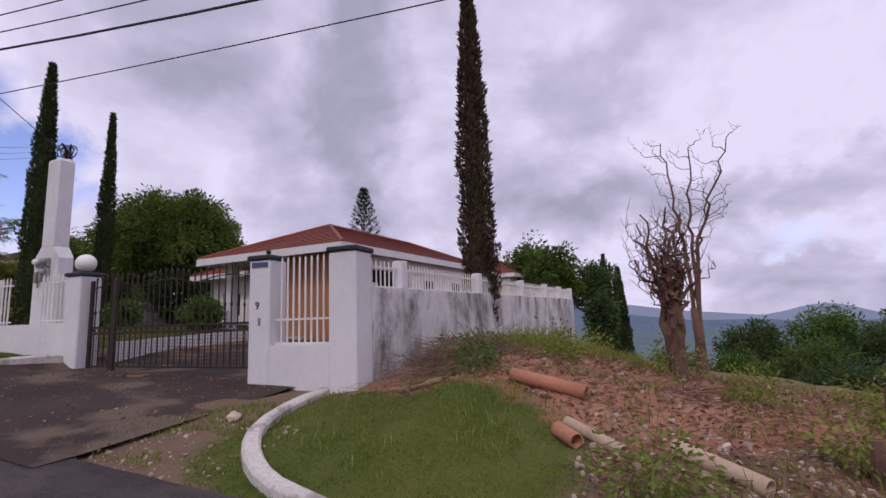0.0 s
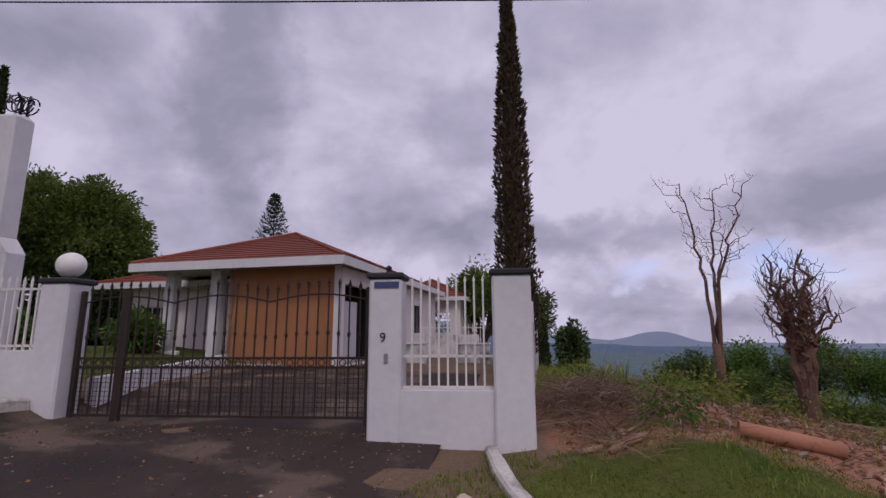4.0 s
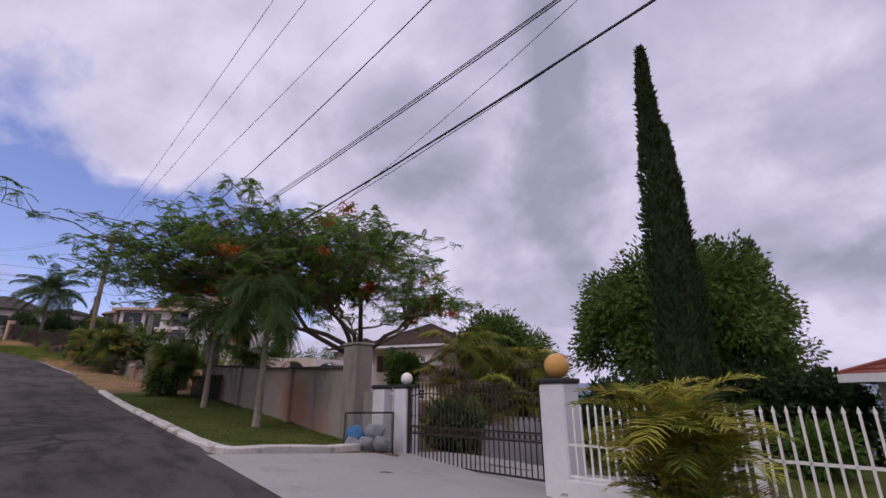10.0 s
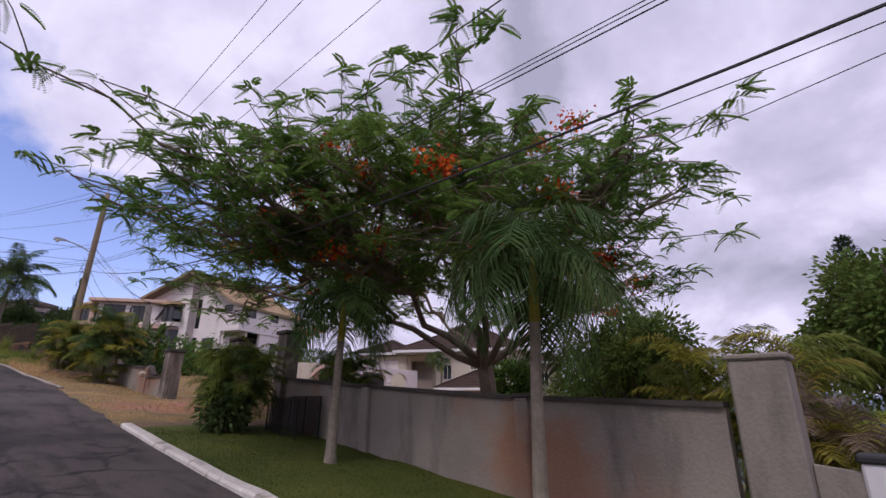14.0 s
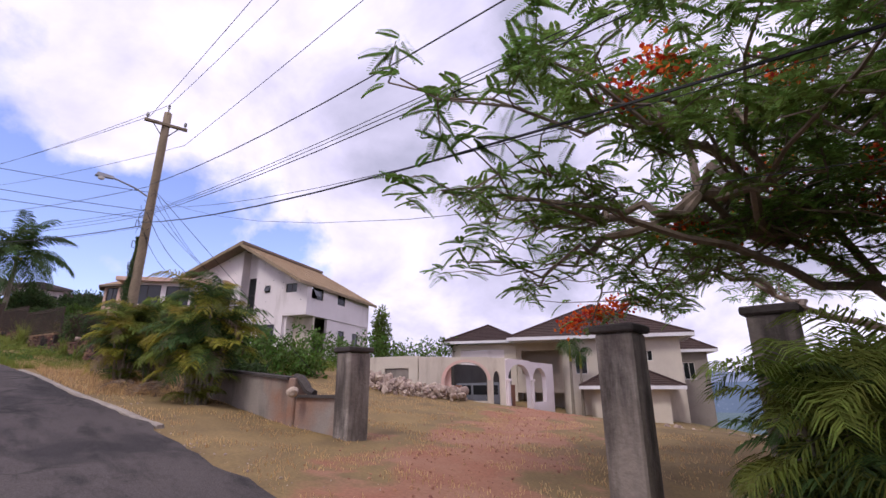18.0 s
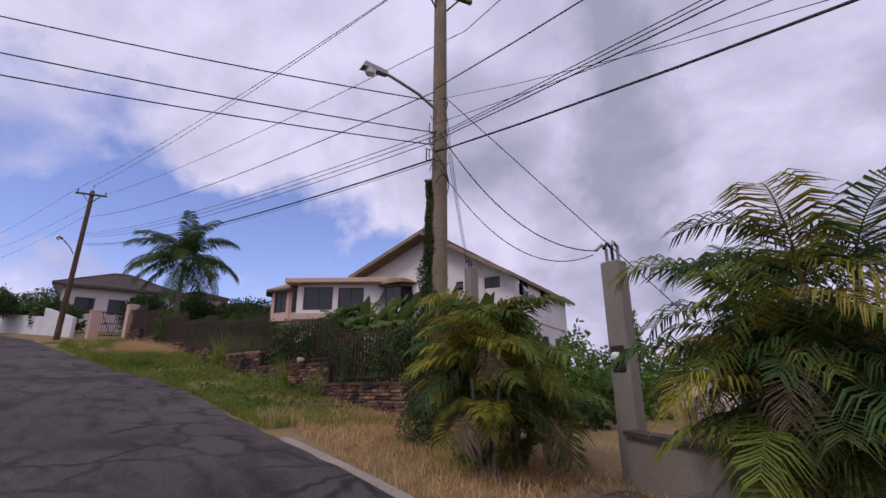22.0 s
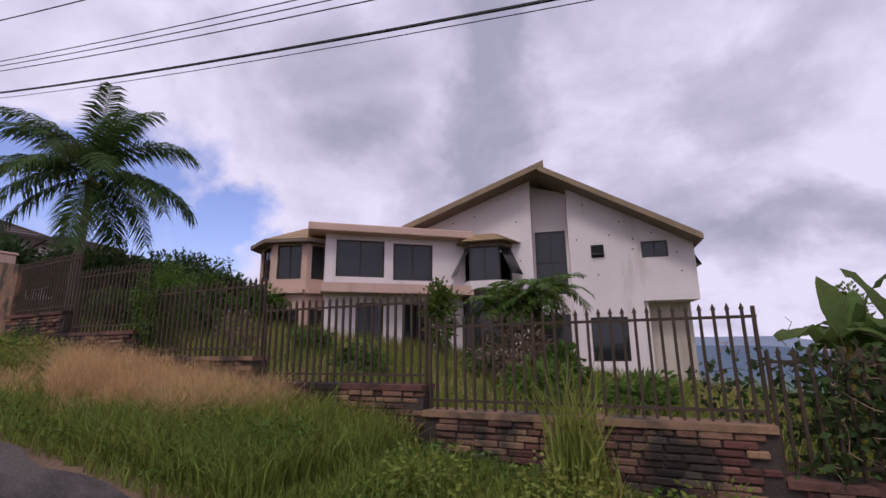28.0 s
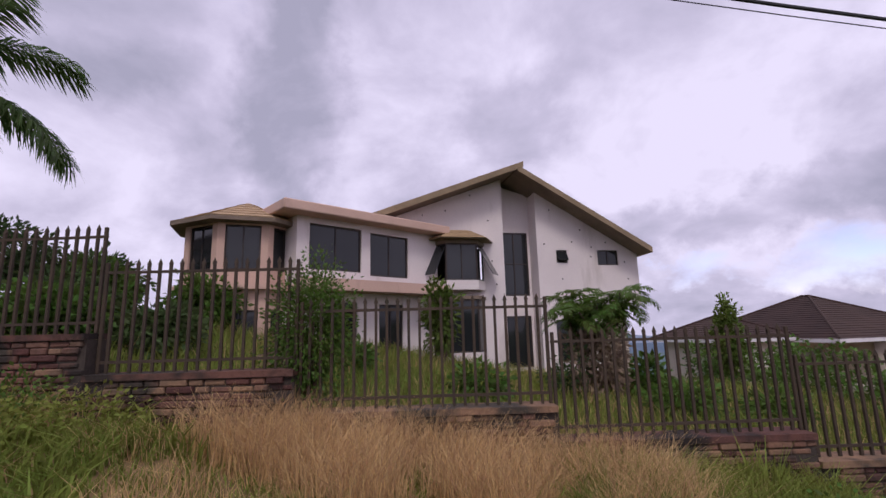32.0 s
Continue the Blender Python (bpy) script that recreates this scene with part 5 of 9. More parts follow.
# Number nine: a bungalow with a brown garage front and red hipped roofs.
hA = thing("bungalow", -8.45, 13.55, 0.9, "white bungalow with a brown garage front and red tiled hip roofs", "house", "", -7)
g = wall_blocks(Geo(), side(-3.7, 0, 0), 3.7, -0.5, 2.95, 0.2)
g.ob("garage_wall", BROWN, hA, "brown rendered garage wall")
Geo().box(-0.12, 0.07, -0.06, 0.01, -0.5, 2.95).ob("corner_pilaster", WHITE, hA)
g = wall_blocks(Geo(), side(0, 0.2, 90), 12.3, -0.5, 2.95, -0.0 + 0.2, [(0.25, 3.1, 0.0, 2.45), (5.2, 6.2, 0.9, 2.2), (8.0, 9.2, 0.9, 2.2)])
g.ob("wall", IVORY, hA)
# The garage's dim depth is put into the inner wall's colour.
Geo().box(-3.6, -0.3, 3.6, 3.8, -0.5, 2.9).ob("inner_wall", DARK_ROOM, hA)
Geo().box(-3.6, -0.25, 0.22, 3.6, -0.45, 0.02).ob("garage_floor", CONCRETE, hA)
for a, b in ((5.2, 6.2), (8.0, 9.2)):
    window(hA, side(0, 0.2, 90), a, b, 0.9, 2.2)
Geo().box(-0.65, -0.5, 1.6, 2.6, 0.02, 2.0, bevel=0.01).ob("garage_cabinet", WHITE, hA, "pale cupboard inside the garage")
g = wall_blocks(Geo(), side(-3.7, 3.0, -90), 3.0, -0.5, 2.95, 0.2)
g.ob("wall", IVORY, hA)
wall_blocks(Geo(), side(-6.2, 3.0, 0), 2.5, -0.4, 2.95, 0.2, [(0.5, 1.4, 0.0, 2.1)]).ob("wall", IVORY, hA)
Geo().box(-5.7, -4.8, 3.08, 3.12, 0.0, 2.08).ob("door", SOFFIT, hA, "dark panelled front door")
for u in (-6.0, -4.3):
    Geo().box(u - 0.17, u + 0.17, 0.1, 0.44, -0.2, 2.95, bevel=0.02).ob("porch_column", WHITE, hA)
Geo().box(-6.3, -3.75, 0.0, 3.0, -0.4, 0.0).ob("porch_floor", TILE_TERRA, hA)
Geo().box(-6.3, -5.2, -0.25, -0.1, -0.5, 0.45, bevel=0.02).ob("planter_wall", WHITE, hA)
Geo().box(-3.85, -1.3, -0.78, -0.62, -0.6, 0.12, bevel=0.02).ob("planter_wall", CONCRETE, hA, "low pale wall before the garage")
hip_roof(hA, -6.72, 0.47, -0.75, 12.8, 3.12, 1.5, ROOF_RED, 13, WHITE, 0.24)
wall_blocks(Geo(), side(-10.2, 2.4, 0), 4.0, -0.3, 2.75, 0.2, [(0.9, 2.1, 0.9, 2.0)]).ob("wall", IVORY, hA)
window(hA, side(-10.2, 2.4, 0), 0.9, 2.1, 0.9, 2.0, 3, mat=WHITE_IRON)
wall_blocks(Geo(), side(-10.2, 9.5, -90), 7.1, -0.3, 2.75, 0.2, [(2.5, 4.0, 0.9, 2.0)]).ob("wall", IVORY, hA)
window(hA, side(-10.2, 9.5, -90), 2.5, 4.0, 0.9, 2.0, 3, mat=WHITE_IRON)
hip_roof(hA, -10.8, -2.2, 1.7, 10.2, 2.85, 1.55, ROOF_RED, 12, WHITE, 0.2)
hip_roof(hA, -3.5, 1.6, 13.2, 20.5, 2.9, 1.25, ROOF_RED, 9, WHITE, 0.2)
wall_blocks(Geo(), side(-3.0, 13.6, 0), 4.2, -0.4, 2.8, 0.2, [(2.6, 3.6, 0.9, 2.0)]).ob("wall", IVORY, hA)
wall_blocks(Geo(), side(1.2, 13.8, 90), 6.2, -0.4, 2.8, 0.2).ob("wall", IVORY, hA)
run_wall("wall_drive", (-11.3, 12.6), (-10.05, 6.9), 0.16, (0.4, 0.4), (1.3, 1.25), WHITE, "low white wall edging the lawn beside the drive")
for k, (x, y, w, d, h) in enumerate(((-7.0, 16.5, 1.6, 0.2, 0.75), (-4.6, 17.5, 1.2, 0.2, 0.7), (-6.0, 24, 3.0, 0.2, 1.0))):
    tw = thing("garden_wall", x, y, 0.7, "low peeling white garden wall", "wall", "low garden walls")
    Geo().box(-w / 2, w / 2, -d / 2, d / 2, -0.3, h, bevel=0.02).ob("block", OLD_WHITE, tw)
    if k < 2:
        Geo().box(-w / 2 - 0.04, w / 2 + 0.04, -d / 2 - 0.04, d / 2 + 0.04, h + 0.001, h + 0.06, bevel=0.01).ob("coping", WHITE, tw)
railing("railing", (-6.8, 18.8), (-4.2, 19.4), 0.9, 1.25, 0.16, WHITE_IRON, "white iron railing round a yard", (0.06, 0.9))

# The unfinished house with dark roofs, and its arched carport.
hK = thing("villa", -49.3, 25.0, 3.05, "cream two-storey villa with dark shingle hip roofs", "house", "", 26)
wall_blocks(Geo(), side(0.1, 0, 0), 3.9, -0.6, 1.72, 0.2, [(1.25, 2.75, 0.12, 0.85)]).ob("wall", CREAM, hK)
window(hK, side(0.1, 0, 0), 1.25, 2.75, 0.12, 0.85, 2, 0.08, 0.05, 3, mat=WHITE_IRON)
wall_blocks(Geo(), side(0.1, 2.2, -90), 2.2, -0.6, 1.72, 0.2).ob("wall", CREAM, hK)
wall_blocks(Geo(), side(4.0, 0.2, 90), 2.0, -0.6, 1.72, 0.2).ob("wall", CREAM, hK)
hip_roof(hK, -0.45, 4.75, -0.55, 4.6, 1.82, 1.3, ROOF_DARK, 12, WHITE, 0.16)
wall_blocks(Geo(), side(-1.4, 2.2, 0), 6.6, -0.6, 4.55, 0.22, [(0.75, 1.45, 2.5, 3.6), (2.9, 3.35, 3.2, 3.75), (4.55, 5.1, 3.2, 3.8)]).ob("wall", CREAM, hK)
for a, b, c, d, n in ((0.75, 1.45, 2.5, 3.6, 2), (2.9, 3.35, 3.2, 3.75, 2), (4.55, 5.1, 3.2, 3.8, 2)):
    window(hK, side(-1.4, 2.2, 0), a, b, c, d, n, 0.06, 0.04, mat=WHITE_IRON)
wall_blocks(Geo(), side(5.2, 2.42, 90), 9.6, -2.5, 4.55, 0.22, [(0.8, 1.5, 2.4, 3.8), (2.6, 3.4, 2.4, 3.8), (3.0, 3.6, 0.2, 1.4)]).ob("wall", CREAM, hK)
for a, b, c, d in ((0.8, 1.5, 2.4, 3.8), (2.6, 3.4, 2.4, 3.8), (3.0, 3.6, 0.2, 1.4)):
    window(hK, side(5.2, 2.42, 90), a, b, c, d, 2, 0.06, 0.04, mat=WHITE_IRON)
wall_blocks(Geo(), side(-1.4, 4.6, -90), 2.4, -0.6, 4.55, 0.22).ob("wall", CREAM, hK)
wall_blocks(Geo(), side(-4.5, 4.6, 0), 3.1, 1.4, 4.6, 0.22, [(0.35, 2.8, 2.6, 4.1)]).ob("wall", CREAM, hK)
Geo().box(-4.4, -1.5, 6.4, 6.6, -0.6, 4.5).ob("inner_wall", CREAM, hK)
Geo().box(-4.4, -1.5, 4.85, 6.4, 2.45, 2.58).ob("balcony_floor", CREAM, hK)
wall_blocks(Geo(), side(-9.0, 4.5, 0), 4.5, -0.6, 4.6, 0.22, [(0.6, 3.7, 3.2, 4.2)]).ob("wall", CREAM, hK)
Geo().box(-8.38, -5.32, 4.56, 4.7, 3.22, 4.18).ob("blind_panel", IVORY, hK, "pale boarded-up opening")
wall_blocks(Geo(), side(-4.5, 4.72, 90), 4.2, -0.6, 4.6, 0.22).ob("wall", CREAM, hK)
wall_blocks(Geo(), side(-9.0, 9.2, -90), 4.7, -0.6, 4.6, 0.22).ob("wall", CREAM, hK)
hip_roof(hK, -9.6, -4.0, 3.9, 9.8, 4.78, 1.35, ROOF_DARK, 11, WHITE, 0.16)
hip_roof(hK, -4.6, 5.9, 1.6, 12.6, 4.7, 2.6, ROOF_DARK, 20, WHITE, 0.18)
hip_roof(hK, 5.3, 8.2, 7.0, 12.0, 4.1, 0.9, ROOF_DARK, 7, WHITE, 0.16)
wall_blocks(Geo(), side(7.6, 7.6, 90), 4.0, -2.5, 3.95, 0.22).ob("wall", GREY_WALL, hK)
wall_blocks(Geo(), side(5.42, 7.4, 0), 2.2, -2.5, 3.95, 0.22, [(0.7, 1.4, 2.2, 3.3)]).ob("wall", GREY_WALL, hK)
window(hK, side(5.42, 7.4, 0), 0.7, 1.4, 2.2, 3.3, 2, 0.06, 0.04, mat=WHITE_IRON)


def arch_fill(g, m, u0, u1, zs, rise, ztop, thick, n=10):
    """The wall over an arch between u0 and u1 that springs at zs."""
    c, r = (u0 + u1) / 2, (u1 - u0) / 2
    pts = [(c + r * math.cos(math.pi * k / n), zs + rise * math.sin(math.pi * k / n)) for k in range(n + 1)]
    vs = [(u, v, z) for u, z in pts for v in (0, thick)] + [(u, v, ztop) for u, _ in pts for v in (0, thick)]
    o, fs = 2 * (n + 1), []
    for k in range(n):
        a, b = 2 * k, 2 * k + 2
        fs += [(a, b, o + b, o + a), (a + 1, o + a + 1, o + b + 1, b + 1), (a, a + 1, b + 1, b), (o + a, o + b, o + b + 1, o + a + 1)]
    return g.add(vs, fs + [(0, o, o + 1, 1), (2 * n, 2 * n + 1, o + 2 * n + 1, o + 2 * n)], m)


hP = thing("carport", -55.83, 14.26, 4.0, "salmon and cream carport with round arches, roofless and unfinished", "carport")
FRONT = side(0, 0, 13.6)
wall_blocks(Geo(), FRONT, 3.5, -0.6, 2.22, 0.2, [(1.7, 3.02, 0.64, 1.7)]).ob("wall", CREAM, hP)
Geo().box(1.71, 3.01, 0.07, 0.11, 0.65, 1.69, FRONT).ob("boarded_window", GREY_WALL, hP, "boarded-up window opening")
# The second side turns towards the yard: a wide arch over a sill, then a slit with its own arch.
YARD = side(3.45, 0.83, 44)
g = wall_blocks(Geo(), YARD, 3.85, -0.9, 1.15, 0.22, [(1.15, 3.05, 0.28, 1.15), (3.3, 3.6, -0.1, 1.15)])
g.ob("wall", CREAM, hP)
for a, b, top in ((0, 1.15, 2.17), (3.05, 3.3, 2.13), (3.6, 3.85, 2.12)):
    Geo().box(a, b, 0, 0.22, 1.15, top, YARD).ob("pier", CREAM, hP)
arch_fill(Geo(), YARD, 1.15, 3.05, 1.15, 0.78, 2.15, 0.22, 16).ob("arch", CREAM, hP)
arch_fill(Geo(), YARD, 3.3, 3.6, 1.15, 0.4, 2.12, 0.22, 8).ob("arch", CREAM, hP)
band = Geo()
rim = [(2.1 - 1.1, 0.2), (2.1 - 1.1, 1.15)] + [(2.1 - 1.1 * math.cos(math.pi * k / 16), 1.15 + 0.9 * math.sin(math.pi * k / 16)) for k in range(1, 17)]
hub = [(2.1 - 0.96, 0.2), (2.1 - 0.96, 1.15)] + [(2.1 - 0.96 * math.cos(math.pi * k / 16), 1.15 + 0.79 * math.sin(math.pi * k / 16)) for k in range(1, 17)]
n = len(rim)
band.add([(u, v, w) for line in (rim, hub) for v in (-0.012, -0.003) for u, w in line],
         [f for k in range(n - 1) for f in ((k, 2 * n + k, 2 * n + k + 1, k + 1), (n + k, n + k + 1, 3 * n + k + 1, 3 * n + k), (k, k + 1, n + k + 1, n + k), (2 * n + k, 3 * n + k, 3 * n + k + 1, 2 * n + k + 1))], YARD)
band.ob("arch_band", SALMON, hP, "salmon painted arch surround")
Geo().box(1.15, 1.45, 0.24, 0.34, 0.28, 1.9, YARD).ob("inner_pier", SALMON, hP)
# The portal, square to the drive.
GATE = side(6.24, 3.5, 101.5)
for a, b in ((0.0, 0.25), (2.9, 3.3), (5.2, 6.4)):
    Geo().box(a, b, 0, 0.22, -1.1, 2.05, GATE).ob("pier", IVORY, hP)
Geo().box(3.3, 5.2, 0, 0.22, -1.1, 0.1, GATE).ob("parapet", IVORY, hP)
arch_fill(Geo(), GATE, 0.25, 2.9, 1.2, 0.68, 2.1, 0.22, 14).ob("arch", IVORY, hP, "cream arch over the entrance")
arch_fill(Geo(), GATE, 3.3, 5.2, 1.2, 0.6, 2.05, 0.22, 12).ob("arch", IVORY, hP)
for a in (0.06, 2.98):
    Geo().box(a, a + 0.24, -0.09, -0.002, -1.1, 1.1, GATE, 0.02).ob("portal_column", IVORY, hP)
    Geo().box(a - 0.05, a + 0.29, -0.14, -0.001, 1.1, 1.22, GATE, 0.02).ob("capital", IVORY, hP)
Geo().box(0.3, 2.85, -0.5, 0.9, -1.0, -0.62, GATE).ob("step", TILE_TERRA, hP)
Geo().box(-0.2, 6.4, 2.3, 2.5, -0.9, 0.95, GATE).ob("back_wall", TILE_TERRA, hP, "brick red inner wall")
# Second wall paints the unlit depth above the brick red one in near-black.
Geo().box(-0.2, 6.4, 2.52, 2.7, -0.9, 1.9, GATE).ob("back_wall", DARK_ROOM, hP, "added inner wall painted dark for the unlit depth")
Geo().box(0.2, 3.9, 5.2, 5.4, -0.9, 1.2, YARD).ob("back_wall", SALMON, hP, "salmon back wall of the carport")
Geo().box(0.0, 0.2, 0.22, 5.2, -0.6, 2.15, FRONT).ob("end_wall", CREAM, hP)
Geo().box(0.3, 3.6, 0.24, 5.1, -0.8, -0.62, YARD).ob("carport_floor", CONCRETE, hP)


def car(x, y, z, rz, label):
    t = thing("car", x, y, z, label, "car", "", rz)
    g = Geo()
    prof = [(-2.1, 0.35), (-2.15, 0.75), (-1.95, 0.98), (-1.2, 1.05), (-0.55, 1.6), (1.55, 1.66), (1.95, 1.1), (2.1, 0.95), (2.1, 0.35)]
    g.hexa([(u, -0.85, w) for u, w in prof], [(u, 0.85, w) for u, w in prof])
    g.ob("body", CAR_PAINT, t)
    for s in (-1, 1):
        for a, b in ((-0.75, 0.2), (0.3, 1.45)):
            Geo().hexa([(a + 0.25 * (a < 0), s * 0.853, 1.1), (b, s * 0.853, 1.1), (b, s * 0.853, 1.52), (a + 0.45 * (a < 0), s * 0.853, 1.52)],
                       [(a + 0.25 * (a < 0), s * 0.862, 1.1), (b, s * 0.862, 1.1), (b, s * 0.862, 1.52), (a + 0.45 * (a < 0), s * 0.862, 1.52)]).ob("side_window", GLASS, t)
        Geo().box(-2.17, -2.1, s * 0.62 - 0.18, s * 0.62 + 0.18, 0.68, 0.85, bevel=0.02).ob("headlight", GLOBE, t)
        for u in (-1.35, 1.3):
            wheel = Geo().tube([(u, s * 0.7, 0.33), (u, s * 0.88, 0.33)], 0.33, 18).ob("wheel", RUBBER, t)
            Geo().tube([(u, s * 0.88, 0.33), (u, s * 0.895, 0.33)], 0.2, 12).ob("rim", METAL, wheel)
    Geo().hexa([(-1.12, -0.72, 1.09), (-1.12, 0.72, 1.09), (-0.6, 0.68, 1.56), (-0.6, -0.68, 1.56)], [(-1.14, -0.72, 1.11), (-1.14, 0.72, 1.11), (-0.62, 0.68, 1.58), (-0.62, -0.68, 1.58)]).ob("windscreen", GLASS, t)
    return t


car(-52.3, 18.2, 3.42, 44, "silver grey estate car parked behind the arches")

# The big white house on the corner.
hH = thing("white_house", -70.3, 14.2, 7.0, "large white and pink house with a tan gable roof", "house", "", 23.5)
T = 0.22


def roof_at(u):
    return 7.88 - (0.385 * (0.4 - u) if u < 0.4 else 0.575 * (u - 0.4))


def gable_wall(u0, u1, v, z0, openings, lower=-0.12):
    g = Geo()
    m = side(u0, v, 0)
    ztop = min(roof_at(u0), roof_at(u1)) + lower - 0.1
    wall_blocks(g, m, u1 - u0, z0, ztop, T, openings)
    g.hexa([(u0, v, ztop), (u1, v, ztop), (u1, v + T, ztop), (u0, v + T, ztop)], [(u0, v, roof_at(u0) + lower), (u1, v, roof_at(u1) + lower), (u1, v + T, roof_at(u1) + lower), (u0, v + T, roof_at(u0) + lower)])
    return g.ob("wall", IVORY, hH)


# Gable front: left of the recess, the recess, right of it.
gable_wall(-4.6, 0.0, 0.3, -0.4, [(1.75, 3.75, 3.5, 4.86), (1.75, 3.75, 0.9, 2.8)])
gable_wall(1.4, 5.1, 0.3, 2.7, [(0.8, 1.27, 4.25, 4.76), (2.6, 3.52, 4.16, 4.78)])
gable_wall(5.1, 5.8, 0.3, 2.7, [])
window(hH, side(1.4, 0.3, 0), 0.8, 1.27, 4.25, 4.76, 1, 0.04, 0.05, open_pane=0)
window(hH, side(1.4, 0.3, 0), 2.6, 3.52, 4.16, 4.78, 2, 0.05, 0.05)
wall_blocks(Geo(), side(1.4, 0.3, 0), 2.5, -0.6, 2.7, T, [(0.6, 1.9, 0.4, 2.0)]).ob("wall", IVORY, hH)
window(hH, side(1.4, 0.3, 0), 0.6, 1.9, 0.4, 2.0, 2, 0.05)
Geo().box(3.9, 5.7, 1.3, 1.5, -0.6, 2.7).ob("recessed_wall", CREAM, hH, "olive cream wall under the overhang")
Geo().box(3.9, 4.1, 0.52, 1.3, -0.6, 2.7).ob("wall", IVORY, hH)
Geo().box(3.9, 5.8, 0.31, 9.0, 2.56, 2.7).ob("overhang_slab", IVORY, hH)
gable_wall(0.0, 1.4, 1.05, -0.4, [(0.08, 1.3, 3.0, 5.6), (0.1, 1.3, 0.2, 2.2)])
window(hH, side(0, 1.05, 0), 0.08, 1.3, 3.0, 5.6, 2, 0.02, 0.06, 2)
window(hH, side(0, 1.05, 0), 0.1, 1.3, 0.2, 2.2, 2, 0.02, 0.06)
for u in (-0.0, 1.4 - 0.0):
    zt = roof_at(u) - 0.2
    Geo().box(u - T if u < 1 else u, u if u < 1 else u + T, 0.52, 1.27, -0.4, zt).ob("reveal", IVORY, hH)
# East side wall, seen from down the hill.
wall_blocks(Geo(), side(5.8, 0.52, 90), 8.5, 2.7, roof_at(5.8) - 0.15, T, [(0.3, 1.7, 3.75, 4.7), (3.6, 4.7, 3.8, 4.6)]).ob("wall", IVORY, hH)
window(hH, side(5.8, 0.52, 90), 0.3, 1.7, 3.75, 4.7, 2, 0.05, 0.05, open_pane=0)
window(hH, side(5.8, 0.52, 90), 3.6, 4.7, 3.8, 4.6, 2, 0.05, 0.05)
wall_blocks(Geo(), side(5.72, 3.0, 90), 6.0, -0.6, 2.55, T, [(1.5, 2.4, 0.9, 1.9), (3.6, 4.5, 0.9, 1.9)]).ob("wall", IVORY, hH)
for a in (1.5, 3.6):
    window(hH, side(5.72, 3.0, 90), a, a + 0.9, 0.9, 1.9, 2, 0.05)
Geo().box(-4.6, 5.8, 8.8, 9.0, -0.6, 4.4).ob("back_wall", IVORY, hH)
# Slab in the near-black room colour, the shade indoors painted on.
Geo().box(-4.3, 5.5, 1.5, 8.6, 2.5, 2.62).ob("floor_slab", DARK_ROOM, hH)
wall_blocks(Geo(), side(-4.6, 9.0, -90), 8.5, -0.6, 5.3, T).ob("wall", IVORY, hH)
# Roof: the left slab runs up past the right one.
R0, R1 = -0.62, 9.5
for name, ua, ub, lift in (("left", -5.15, 0.62, 0.06), ("right", 0.38, 6.25, 0.0)):
    a, b = (ua, ub) if name == "left" else (ub, ua)
    za, zb = roof_at(a) + lift, (7.88 + 0.385 * 0.22 if name == "left" else roof_at(b)) + lift
    f = a - 0.42 if name == "right" else a
    zf = roof_at(f) + lift if name == "right" else za
    Geo().hexa([(f, R0, zf - 0.16), (b, R0, zb - 0.16), (b, R1, zb - 0.16), (a, R1, za - 0.16)], [(f, R0, zf), (b, R0, zb), (b, R1, zb), (a, R1, za)]).ob("roof_deck", SOFFIT, hH)
    g = Geo()
    slope(g, (f, R0 - 0.02, zf + 0.01), (a, R1, za + 0.01), (b, R1, zb + 0.01), (b, R0 - 0.02, zb + 0.01), 16)
    g.ob("roof", ROOF_TAN, hH, "tan tiled roof slope")
    Geo().hexa([(f, R0 - 0.05, zf - 0.2), (b, R0 - 0.05, zb - 0.2), (b, R0 - 0.005, zb - 0.2), (f, R0 - 0.005, zf - 0.2)], [(f, R0 - 0.05, zf + 0.03), (b, R0 - 0.05, zb + 0.03), (b, R0 - 0.005, zb + 0.03), (f, R0 - 0.005, zf + 0.03)]).ob("barge_board", TRIM, hH)
Geo().hexa([(5.84, R0, roof_at(5.83) - 0.2), (5.9, R0, roof_at(5.83) - 0.2), (6.32, R1, roof_at(6.25) - 0.2), (6.26, R1, roof_at(6.25) - 0.2)],
           [(5.84, R0, roof_at(5.83)), (5.9, R0, roof_at(5.83)), (6.32, R1, roof_at(6.25)), (6.26, R1, roof_at(6.25))]).ob("gutter_board", TRIM, hH)
# Backing walls added behind the windows, room darkness put into their colour.
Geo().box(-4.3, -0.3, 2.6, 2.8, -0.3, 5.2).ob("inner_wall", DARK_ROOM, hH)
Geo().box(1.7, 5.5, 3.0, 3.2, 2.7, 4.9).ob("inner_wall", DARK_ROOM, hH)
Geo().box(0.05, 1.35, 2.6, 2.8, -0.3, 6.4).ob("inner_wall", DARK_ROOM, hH)
